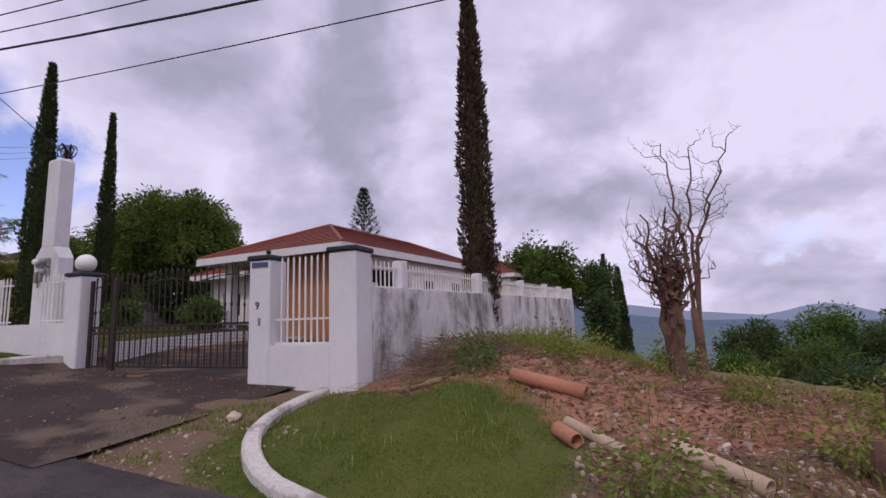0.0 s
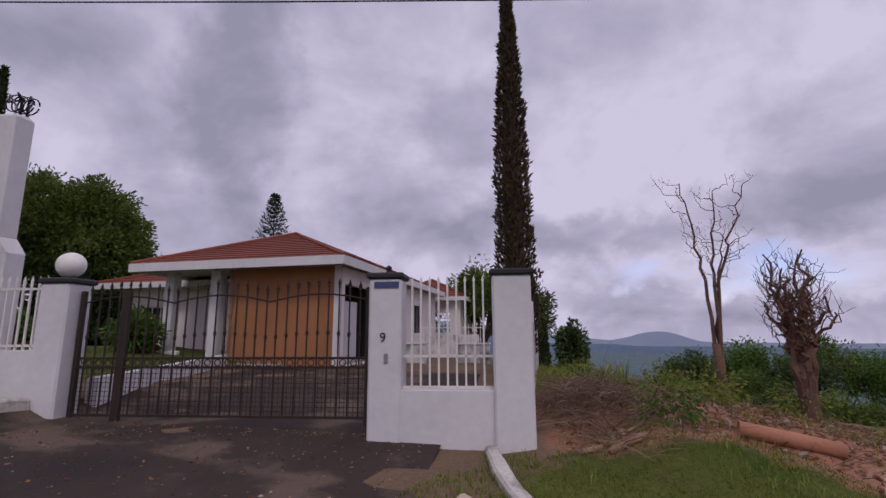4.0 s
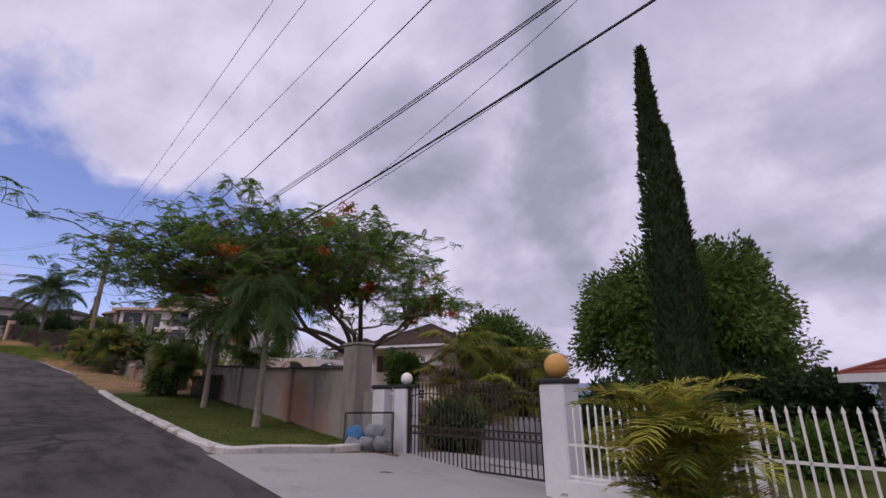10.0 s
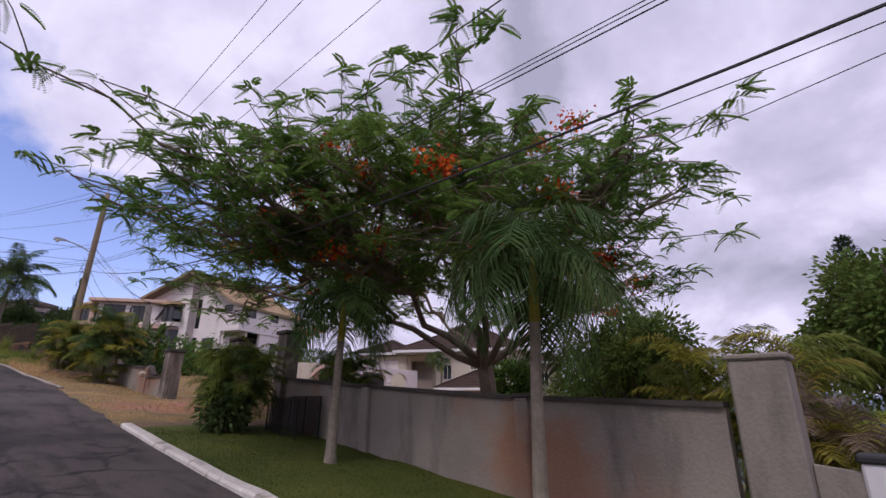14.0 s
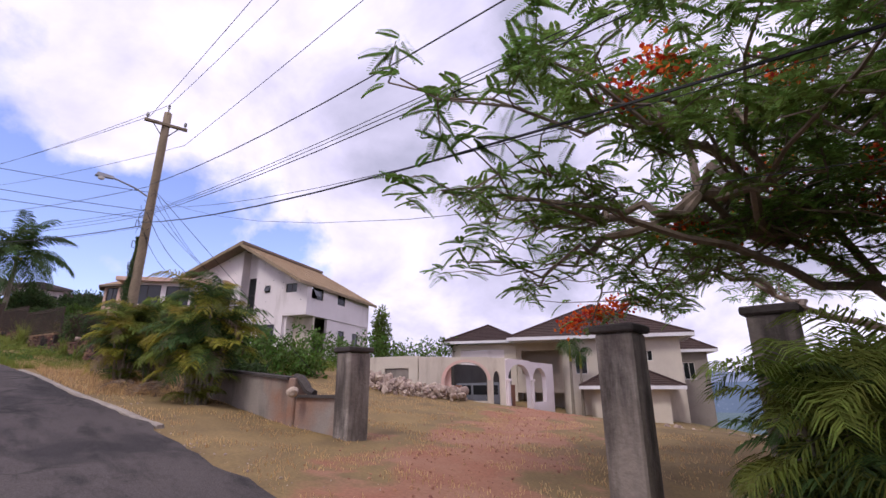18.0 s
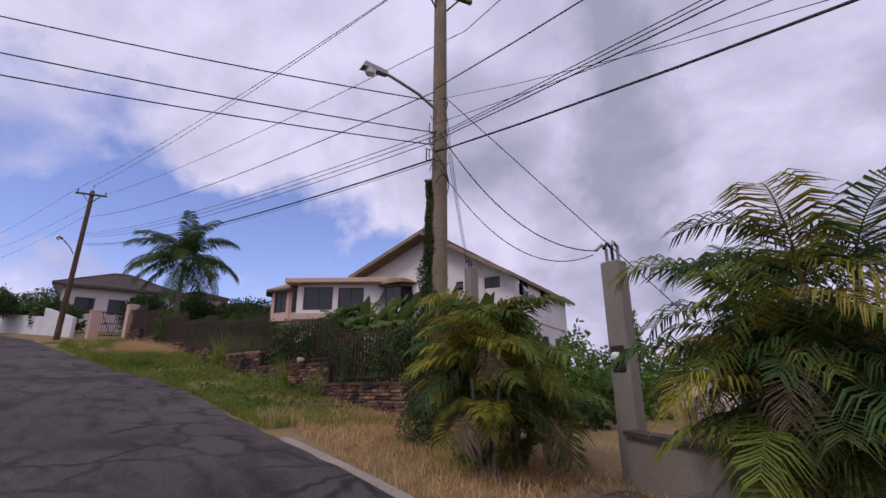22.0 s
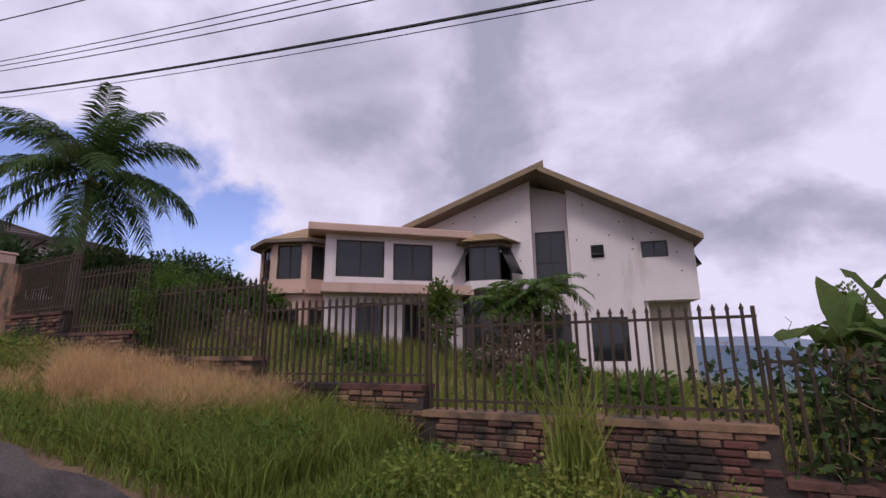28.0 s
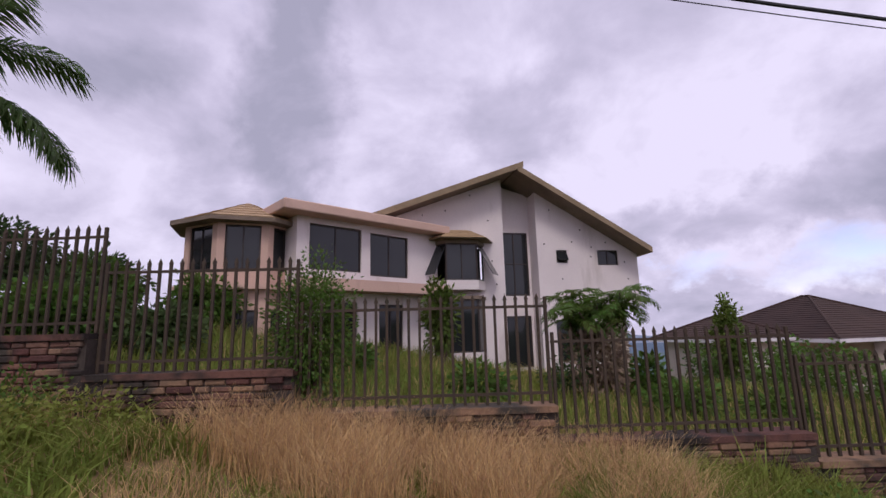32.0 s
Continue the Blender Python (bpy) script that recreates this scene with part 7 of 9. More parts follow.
def broad_tree(x, y, centre, radii, label, mat=None, count=260, per=42, clump=0.55, leaf=0.24, width=0.05, trunk=0.28, name="tree", group="", limbs=9, lobes=0):
    t = plant(name, x, y, label, group=group)
    o = np.array(t.location)
    c = np.array(centre) - o
    g = Geo()
    fork = Vector((c[0] * 0.25, c[1] * 0.25, max(0.8, (c[2] - radii[2]) * 0.9)))
    limb((0, 0, -0.4), fork, trunk, trunk * 0.75, 0.05, 8, 4, g)
    for k in range(limbs):
        a = 2 * math.pi * k / limbs + rng.normal() * 0.3
        e = Vector((c[0] + radii[0] * 0.75 * math.cos(a), c[1] + radii[1] * 0.75 * math.sin(a), c[2] + radii[2] * (rng.random() * 0.9 - 0.35)))
        limb(fork, e, trunk * 0.45, 0.03, 0.18, 5, 5, g)
    g.ob("trunk", BARK, t)
    if lobes:
        crown = []
        for k in range(lobes):
            a, e = 2.4 * k, math.asin(min(1, -0.45 + 1.4 * (k + 0.5) / lobes))
            far = 0.52 + 0.12 * rng.random()
            at = c + np.array(radii) * far * np.array([math.cos(a) * math.cos(e), math.sin(a) * math.cos(e), math.sin(e)])
            crown.append(clumps(at, np.array(radii) * (0.36 + 0.12 * rng.random()), count // lobes, per, clump, leaf, width, 0.6))
        crown = np.concatenate(crown)
    else:
        crown = clumps(c, radii, count, per, clump, leaf, width)
    cloud_ob("crown", crown, 4, mat or LEAF_MANGO, t)
    return t


broad_tree(-23.9, 19.7, (-23.9, 19.7, 5.5), (4.3, 4.2, 4.3), "large rounded mango tree in full dark leaf", count=960, per=72, clump=0.5, leaf=0.2, width=0.048, lobes=17, name="mango_tree", group="mango trees")
broad_tree(-36.2, 24.5, (-36.2, 24.5, 3.9), (4.2, 4.2, 3.6), "dark mango tree behind garden walls", count=420, per=40, clump=0.5, leaf=0.28, lobes=9, name="mango_tree", group="mango trees")
broad_tree(-33.2, 19.5, (-33.2, 19.5, 5.4), (2.5, 2.4, 2.5), "dark leafy tree behind the flame tree", count=320, per=40, clump=0.42, leaf=0.24, lobes=8, trunk=0.14, name="garden_tree")
broad_tree(-37.4, 16.6, (-37.4, 16.6, 4.6), (0.95, 0.9, 1.1), "small leafy tree behind the flame tree", mat=LEAF_HEDGE, count=90, per=34, clump=0.3, leaf=0.2, trunk=0.08, name="garden_tree", limbs=5)
broad_tree(-4.2, 29.6, (-4.2, 29.6, 3.6), (2.6, 2.6, 2.7), "leafy round tree behind a garden wall", mat=LEAF_MANGO, lobes=8, count=240, per=40, clump=0.5, leaf=0.26, width=0.06)
broad_tree(-1.2, 31.5, (-1.2, 31.5, 2.7), (1.6, 1.6, 2.3), "narrow dark tree behind a garden wall", mat=LEAF_VINE, lobes=7, count=150, per=38, clump=0.42, leaf=0.22, width=0.05)
broad_tree(-10.5, 33, (-10.5, 33, 2.4), (3.6, 3.0, 2.6), "dense dark tree behind the yard", count=200, per=40, clump=0.6, leaf=0.28)
for k, (x, y, z, r) in enumerate(((4.4, 22.0, -1.5, 1.3), (5.7, 24.5, -0.5, 1.5), (7.4, 23.0, -1.2, 1.5), (8.9, 25.6, -0.1, 1.7), (10.5, 23.8, -0.5, 1.5), (12.3, 25.6, 0.1, 1.9), (14.2, 24.2, -0.8, 1.6), (7.0, 19.5, -1.7, 1.4), (9.6, 20.6, -1.9, 1.5),
                                  (16.8, 27, -0.9, 2.4), (21, 29, -1.6, 3.2), (8, 33, -2.6, 3.0), (14, 36, -3.0, 3.6), (2.6, 27, -2.4, 2.0), (26, 34, -3.6, 4.0), (20, 21, -2.6, 2.2), (12.5, 21.0, -2.2, 1.6))):
    broad_tree(x, y, (x, y, z), (r, r * 0.9, r * 0.95), "feathery green tree on the slope below the road", mat=(LEAF_HEDGE, LEAF_VINE, LEAF_MANGO)[k % 3], count=160, per=34, clump=0.34, leaf=0.15, width=0.036, trunk=0.12, lobes=9, name="slope_tree", group="trees down the slope", limbs=6)
for k, (x, y, z, r) in enumerate(((-104, -6, 13.2, 2.2), (-110, -14, 13.8, 3.0), (-98, 14, 13.0, 2.8), (-104, 7, 13.4, 2.6), (-90, -7, 11.5, 1.2), (-86.5, 1.5, 11.0, 1.3), (-84, 4.5, 10.6, 1.5), (-88, 9, 11.5, 1.8), (-83, 8.5, 10.3, 1.2))):
    broad_tree(x, y, (x, y, z), (r * 1.3, r * 1.1, r * 0.8), "dark bushy garden tree up the road", mat=LEAF_DARK if k % 2 else LEAF_VINE, count=110, per=34, clump=0.5, leaf=0.22, width=0.055, trunk=0.12, name="garden_tree", group="garden trees up the road", limbs=5)


def pine(x, y, z0, top, wide=1.0):
    t = thing("norfolk_pine", x, y, z0, "tall tiered pine standing far behind the houses", "tree")
    h = top - z0
    Geo().tube([(0, 0, 0), (0, 0, h)], [0.3, 0.02], 8).ob("trunk", BARK, t)
    parts_v = []
    for k in range(26):
        s = k / 26
        z = h * (0.45 + 0.55 * s)
        r = 3.2 * wide * (1 - s) ** 0.85 + 0.15
        m = 7
        for j in range(m):
            a = 2 * math.pi * j / m + k * 0.5
            n = 24
            q = rng.random(n) ** 0.7
            b = np.stack([np.cos(a) * r * q, np.sin(a) * r * q, z + 0.35 * r * q ** 1.6 + rng.normal(size=n) * 0.06], 1)
            w = np.stack([np.full(n, math.cos(a) * 0.4), np.full(n, math.sin(a) * 0.4), np.full(n, 0.7)], 1) + rng.normal(size=(n, 3)) * 0.45
            parts_v.append(leaf_quads(b, w, 0.4, 0.04))
    cloud_ob("crown", np.concatenate(parts_v), 4, LEAF_PINE, t)


pine(-26.5, 46.5, -5.0, 16.6)


# Flame tree: an umbrella of feathery leaves over spreading limbs.
def feather(n_pairs=8, length=0.46, leaflet=0.15, half=0.022):
    """One twice-divided leaf along +x, drooping, as an array of quads."""
    out = []
    for i in range(n_pairs):
        s = (i + 1) / n_pairs
        x, z = length * s, 0.03 - 0.16 * s * s
        l = leaflet * (1.15 - abs(s - 0.45))
        for sd in (-1, 1):
            d = np.array([0.35, sd, -0.28])
            d = d / np.linalg.norm(d)
            b = np.array([x, 0, z])
            w = np.array([half, 0, 0.005])
            out.append([b - w, b + d * l * 0.5 - w * 1.3, b + d * l, b + d * l * 0.5 + w * 1.3])
    return np.array(out)


def scatter(unit_quads, at, yaw, pitch, size):
    """Copies of a leaf at many places, turned and sized."""
    cy, sy, cp, sp = np.cos(yaw), np.sin(yaw), np.cos(pitch), np.sin(pitch)
    rot = np.stack([np.stack([cy * cp, -sy, cy * sp], -1), np.stack([sy * cp, cy, sy * sp], -1), np.stack([-sp, 0 * cy, cp], -1)], -2)
    q = unit_quads.reshape(-1, 3)
    v = np.einsum("nij,kj->nki", rot, q) * np.asarray(size)[:, None, None] + np.asarray(at)[:, None, :]
    return v.reshape(-1, 3)


rng = np.random.default_rng(23)
tf = plant("flame_tree", -35.7, 12.8, "spreading flame tree with feathery leaves and red blossom")
g = Geo()
fork = Vector((-0.1, -0.15, 2.2))
limb((0, 0, -0.4), fork, 0.31, 0.26, 0.05, 9, 4, g)
mains = []
for x, y, z in ((-3.0, -5.2, 4.7), (0.6, -6.6, 5.0), (4.2, -5.2, 4.7), (6.4, -4.6, 5.0), (5.0, 0.5, 4.5), (-3.6, 1.6, 4.5), (1.0, 3.6, 4.8), (0.3, -2.6, 5.6)):
    mains.append(limb(fork + Vector((rng.normal() * 0.08, rng.normal() * 0.08, -0.1)), (x, y, z), 0.13 if y < 0 else 0.1, 0.045, 0.13, 7, 7, g))
tips = []
def clear_of_gateway(p):
    x, y = p[0] - 35.7, p[1] + 12.8
    return x > -42.3 and x > -38.6 - 1.7 * (y - 2.0)


BOUGHS = [(-0.4, -8.6, 4.1), (0.1, -6.8, 5.1), (-0.9, -6.8, 5.6), (0.2, -8.6, 3.7), (-0.5, -6.6, 4.4), (2.0, -11.3, 4.9), (2.0, -6.0, 5.8), (3.2, -3.8, 5.9), (4.8, -6.2, 5.6), (1.2, -3.0, 6.2), (5.8, -3.8, 5.6), (2.8, -8.0, 5.5), (0.0, -5.4, 6.0), (2.5, 1.0, 4.2), (5.5, -0.5, 3.9), (0.5, 2.5, 4.6), (3.6, -3.0, 4.1), (-1.4, -10.6, 4.9), (-3.4, -9.0, 5.1), (-1.0, -4.0, 5.0), (2.2, -2.5, 5.3), (3.0, -6.2, 5.1), (-2.6, -2.4, 5.3), (0.6, -5.6, 4.6), (5.2, -2.6, 5.3), (1.5, 1.5, 5.9), (-2.2, -7.0, 5.0), (6.6, -5.4, 4.6), (6.0, -4.0, 3.7), (4.5, -5.0, 3.8), (5.6, -8.4, 4.2), (1.0, 6.0, 5.2), (-4.0, 5.0, 5.0), (-5.4, 0.5, 4.9),
          (-3.5, -5.0, 6.6), (1.0, -4.5, 6.9), (4.0, -4.8, 6.4), (4.6, -7.6, 5.0), (-1.0, 0.5, 6.8), (3.5, 0.0, 6.5), (-4.6, -1.0, 6.2), (0.4, -8.0, 6.0), (2.4, -9.8, 5.4), (-4.9, -6.9, 4.3), (3.6, -7.6, 4.5), (-5.2, -3.6, 3.3), (-2.0, -4.1, 4.1), (-1.2, -3.9, 4.0), (-0.6, -4.2, 4.2), (-1.5, -3.7, 4.9), (-2.8, -3.9, 4.3), (-0.2, -3.2, 4.6)]
SPRAYS = [(8.3, -5.6, 4.4), (7.4, -6.3, 4.8), (5.6, -7.6, 5.9), (5.3, -8.6, 5.6), (-4.9, -9.0, 4.25), (-5.6, -7.4, 3.7), (1.6, -9.4, 5.9), (3.2, -7.2, 6.3), (7.2, -4.6, 5.3), (-5.4, -5.2, 4.4), (2.0, -11.2, 4.6), (1.8, -11.0, 3.7),
          (2.8, -10.3, 4.7), (4.0, -9.7, 4.6), (4.7, -9.0, 4.9), (0.6, -10.3, 5.0), (3.6, -8.8, 5.8)]
for x, y, z in BOUGHS + SPRAYS:
    end = Vector((x, y, z))
    stem = min(mains, key=lambda m: (m[-1] - end).length)
    start = stem[int(rng.integers(4, 8))]
    mid = start.lerp(end, 0.5) + Vector((0, 0, 0.25)) + Vector(rng.normal(size=3) * 0.25)
    pts1 = limb(start, mid, 0.075, 0.05, 0.12, 6, 5, g)
    for k in range(2 if (x, y, z) in SPRAYS else 6):
        wide = 0.6 if (x, y, z) in SPRAYS else 1.0
        e = end + Vector((rng.normal() * wide, rng.normal() * wide, rng.normal() * 0.3)) if k else end
        if not clear_of_gateway(e):
            continue
        pts2 = limb(pts1[-1] if k < 3 else pts1[-2], e, 0.04 if k == 0 else 0.03, 0.01, 0.14, 4, 6, g)
        tips += [(p, 0.6) for p in pts2[4:]]
        for j in range(5):
            q = pts2[2 + j]
            e2 = q + Vector((rng.normal() * 0.6, rng.normal() * 0.6, 0.12 + rng.normal() * 0.22))
            if not clear_of_gateway(e2):
                continue
            pts3 = limb(q, e2, 0.014, 0.006, 0.05, 3, 3, g)
            tips += [(pts3[2], 0.5), (pts3[3], 1.0)]
g.ob("trunk", BARK_PALE, tf)
tp = np.array([p[:] for p, _ in tips])
wt = np.array([w for _, w in tips])
# The crown stops short of the gateway.
keep = np.array([p[2] > 2.6 and clear_of_gateway(p) for p in tp])
tp, wt = tp[keep], wt[keep]
which = np.repeat(np.arange(len(tp)), np.where(wt > 0.9, 9, 2))
at = tp[which] + rng.normal(size=(len(which), 3)) * 0.05
yaw = rng.random(len(at)) * 2 * math.pi
v = scatter(feather(13, 0.36, 0.1, 0.0145), at, yaw, rng.normal(size=len(at)) * 0.32 - 0.05, 0.6 + 0.4 * rng.random(len(at)))
cloud_ob("crown", v, 4, LEAF_POIN, tf, "feathery green leaves")
# Blossom sits in loose clusters among the branch ends.
fl = []
inner = np.nonzero((tp[:, 0] > -3.5) & (tp[:, 0] < 6.5) & (tp[:, 1] > -8.5))[0]
for i in rng.choice(inner, 60, replace=False):
    n = 130
    b = tp[i] + rng.normal(size=(n, 3)) * np.array([0.15, 0.15, 0.1]) + np.array([0, 0, 0.03])
    fl.append(leaf_quads(b, rng.normal(size=(n, 3)) + np.array([0, 0, 0.4]), 0.08, 0.035))
for c in ((-5.5, -3.75, 3.3), (-5.9, -3.9, 3.15), (-5.2, -3.3, 3.5)):
    b = np.array(c) + rng.normal(size=(160, 3)) * np.array([0.17, 0.12, 0.09])
    fl.append(leaf_quads(b, rng.normal(size=(160, 3)) + np.array([0, 0, 0.5]), 0.08, 0.034))
cloud_ob("blossom", np.concatenate(fl), 4, FLOWER, tf, "clusters of red blossom")


# Palms: a frond is a curved midrib with leaflets on both sides.
def frond(length, pairs, leaflet, arch0, arch1, width=0.022, droop=0.5, sweep=0.75, rib=0.018, vee=0.25, seed=0):
    r = np.random.default_rng(seed)
    n = 24
    ang = np.radians(np.linspace(arch0, arch1, n + 1))
    step = length / n
    px = np.r_[0, np.cumsum(np.cos(ang[:-1]) * step)]
    pz = np.r_[0, np.cumsum(np.sin(ang[:-1]) * step)]
    faces = []
    for i in range(n):
        w0, w1 = rib * (1 - 0.8 * i / n), rib * (1 - 0.8 * (i + 1) / n)
        a, b = np.array([px[i], 0, pz[i]]), np.array([px[i + 1], 0, pz[i + 1]])
        for s in (-1, 1):
            faces.append([a + [0, -s * w0 * 0 , w0], b + [0, 0, w1], b + [0, s * w1, -w1 * 0.5], a + [0, s * w0, -w0 * 0.5]])
    for i in range(pairs):
        s = 0.12 + 0.88 * (i + 0.5) / pairs
        k = s * n
        j = min(int(k), n - 1)
        f = k - j
        p = np.array([px[j] * (1 - f) + px[j + 1] * f, 0, pz[j] * (1 - f) + pz[j + 1] * f])
        t = np.array([math.cos(ang[j]), 0, math.sin(ang[j])])
        up3 = np.array([-t[2], 0, t[0]])
        l = leaflet * (0.35 + 1.05 * math.sin(math.pi * min(1, 0.12 + 0.82 * s)) ** 0.7) * (0.85 + 0.3 * r.random())
        for sd in (-1, 1):
            d = np.array([0, sd, 0]) + t * sweep * (0.6 + 0.6 * s) + up3 * vee + r.normal(size=3) * 0.1
            d = d / np.linalg.norm(d)
            mid = p + d * l * 0.5 - np.array([0, 0, droop * l * 0.12])
            tip = p + d * l * 0.9 - np.array([0, 0, droop * l * 0.55])
            w = t * width * (0.8 + 0.4 * r.random())
            faces.append([p - w * 0.5, p + w * 0.5, mid + w, mid - w])
            faces.append([mid - w, mid + w, tip + w * 0.1, tip - w * 0.1])
    return np.array(faces)


FRONDS = {}


def frond_mesh(kind, k, mat):
    key = (kind, k, mat.name)
    if key not in FRONDS:
        spec = {
            "coconut": dict(length=3.7, pairs=60, leaflet=0.68, arch0=54 - 16 * k, arch1=-42 - 10 * k, width=0.032, droop=0.9, vee=0.05),
            "coconut_low": dict(length=3.5, pairs=58, leaflet=0.65, arch0=22 - 22 * k, arch1=-74, width=0.032, droop=1.0, vee=0.0),
            "coconut_up": dict(length=3.6, pairs=58, leaflet=0.66, arch0=86 - 9 * k, arch1=2 - 18 * k, width=0.032, droop=0.8, vee=0.1),
            "areca": dict(length=1.6, pairs=38, leaflet=0.46, arch0=84 - 9 * k, arch1=-26 - 26 * k, width=0.016, droop=0.9, vee=0.38, rib=0.014),
            "verge": dict(length=1.6, pairs=36, leaflet=0.5, arch0=60 - 34 * k, arch1=-92 - 4 * k, width=0.017, droop=1.4, vee=0.05, sweep=0.6, rib=0.014),
            "feathery": dict(length=0.85, pairs=17, leaflet=0.23, arch0=30 - 14 * k, arch1=-45 - 12 * k, width=0.026, droop=0.5, vee=0.1, rib=0.007),
            "small": dict(length=1.05, pairs=28, leaflet=0.3, arch0=78 - 9 * k, arch1=-8 - 16 * k, width=0.014, droop=0.4, vee=0.4, rib=0.008),
        }[kind]
        FRONDS[key] = cloud_mesh("frond", frond(seed=k, **spec), 4, mat)
    return FRONDS[key]


def coconut_palm(x, y, z_crown, label, n=17, size=1.0, lean=(0.2, 0.0)):
    t = plant("coconut_palm", x, y, label, group="coconut palms")
    h = z_crown - t.location.z
    Geo().tube([(lean[0] * (k / 10) ** 2, lean[1] * (k / 10) ** 2, -0.3 + (h + 0.3) * k / 10) for k in range(11)], [0.19 - 0.08 * k / 10 for k in range(11)], 10).ob("trunk", PALM_BARK, t)
    for i in range(n):
        shared("frond", frond_mesh(("coconut_up", "coconut", "coconut_low", "coconut")[i % 4], i % 3, LEAF_COCO), t, lean[0], lean[1], h, 137.5 * i + rng.normal() * 8, ry=rng.normal() * 9, s=(size,) * 3)
    for i in range(6):
        a = i * 1.05
        Geo().ball(lean[0] + 0.22 * math.cos(a), lean[1] + 0.22 * math.sin(a), h - 0.25, 0.1, 8).ob("coconut", LEAF_YELLOW, t)
    return t


coconut_palm(-82.6, 3.0, 14.25, "tall coconut palm with drooping fronds", 30, 1.05)
coconut_palm(-108, 1.0, 15.5, "small distant palm above the houses", 11, 0.6)


def areca(x, y, height, label, stems=9, kind="areca", spread=0.5, fronds=4, mats=None, size=1.0, dry=5, z=None):
    t = plant("areca_palm", x, y, label, "palm", "areca palms", z)
    mats = mats or (LEAF_PALM, LEAF_PALM, LEAF_YELLOW)
    for i in range(stems):
        a = 2.4 * i
        r = spread * math.sqrt((i + 0.4) / stems)
        bx, by = r * 0.5 * math.cos(a), r * 0.5 * math.sin(a)
        hx = height * (0.22 + 0.4 * rng.random())
        tx_, ty_ = r * 1.3 * math.cos(a), r * 1.3 * math.sin(a)
        Geo().tube([(bx, by, -0.1), ((bx + tx_) / 2, (by + ty_) / 2, hx * 0.5), (tx_, ty_, hx)], [0.04, 0.033, 0.025], 6).ob("stem", LEAF_YELLOW if kind == "small" else PALM_BARK, t)
        for j in range(fronds * 2):
            k = j % 3
            q = 1.0 if j < fronds else 0.35 + 0.6 * rng.random()
            shared("frond", frond_mesh(kind, k, mats[int(rng.integers(len(mats)))]), t, bx + (tx_ - bx) * q, by + (ty_ - by) * q, hx * q, math.degrees(a) + 360 * j / fronds + rng.normal() * 25, ry=rng.normal() * 8, s=(size * (0.8 + 0.4 * rng.random()),) * 3)
    for i in range(dry):
        shared("dry_frond", frond_mesh(kind, 2, LEAF_DRY), t, 0.3 * math.cos(i * 2), 0.3 * math.sin(i * 2), height * (0.2 + 0.3 * rng.random()), 72 * i + rng.normal() * 20, ry=22, s=(size * 0.85,) * 3)
    # Young leaves fill the foot of the clump.
    for i in range(stems):
        shared("frond", frond_mesh(kind, i % 3, mats[0]), t, spread * 0.5 * math.cos(i * 2.1), spread * 0.5 * math.sin(i * 2.1), 0.05, 360 * i / stems + rng.normal() * 20, ry=-6 + rng.normal() * 6, s=(size * 0.55,) * 3)
    return t


areca(-18.75, 4.75, 2.1, "small yellowing areca palm on a lawn", 9, "small", 0.22, 5, (LEAF_YELLOW, LEAF_PALM, LEAF_YELLOW, LEAF_YELLOW), 0.72, 4)
areca(-49.3, 4.8, 3.8, "large areca palm clump with brown hanging leaves", 18, "areca", 0.42, 4, (LEAF_PALM, LEAF_COCO, LEAF_COCO, LEAF_YELLOW), 0.72, 16)
areca(-52.6, 3.95, 3.0, "areca palm clump by a utility pole", 14, "areca", 0.33, 4, (LEAF_PALM, LEAF_YELLOW, LEAF_COCO), 0.6, 12)
areca(-53.0, 4.8, 1.7, "areca palm clump behind a utility pole", 7, "areca", 0.4, 3, (LEAF_PALM, LEAF_PALM), 0.75, 3)
areca(-37.35, 5.15, 2.9, "tall bushy palm beside a cement pillar", 15, "areca", 0.4, 6, (LEAF_PALM, LEAF_COCO, LEAF_PALM), 0.55, 6)
areca(-37.1, 8.0, 2.6, "bushy palm behind cement pillars", 9, "areca", 0.4, 5, (LEAF_PALM, LEAF_COCO), 0.6, 4)
areca(-27.2, 10.8, 4.6, "areca palm in a yard behind a gate", 9, "areca", 0.7, 4, (LEAF_PALM, LEAF_YELLOW, LEAF_DRY), 0.85, 6)
areca(-29.2, 13.5, 5.4, "areca palm behind a cement wall", 9, "areca", 0.8, 4, (LEAF_PALM, LEAF_YELLOW), 0.95, 4)
areca(-28.0, 15.0, 5.0, "areca palm in a yard behind a gate", 8, "areca", 0.8, 4, (LEAF_PALM, LEAF_YELLOW, LEAF_DRY), 0.95, 5)
areca(-23.2, 11.4, 1.0, "low yellow-green palm bush in a yard", 7, "small", 0.4, 4, (LEAF_YELLOW, LEAF_PALM), 0.9, 2)


def verge_palm(x, y, z_crown, label, n=13, size=1.0, mat=None):
    t = plant("verge_palm", x, y, label, "palm", "slim palms")
    h = z_crown - t.location.z
    Geo().tube([(0, 0, -0.15), (0, 0, 0.15), (0.02, 0, h * 0.45), (0.05, 0, h * 0.75)], [0.14, 0.1, 0.075, 0.07], 10).ob("trunk", PALM_BARK, t)
    Geo().tube([(0.05, 0, h * 0.75), (0.06, 0, h * 0.95), (0.06, 0, h * 1.02)], [0.075, 0.06, 0.03], 10).ob("crownshaft", LEAF_YELLOW, t, "smooth green crownshaft")
    for i in range(n):
        shared("frond", frond_mesh("verge", i % 3, mat or LEAF_COCO), t, 0.06, 0, h, 137.5 * i + rng.normal() * 10, ry=rng.normal() * 10 - (25 if i % 5 == 0 else 0), s=(size,) * 3)
    return t


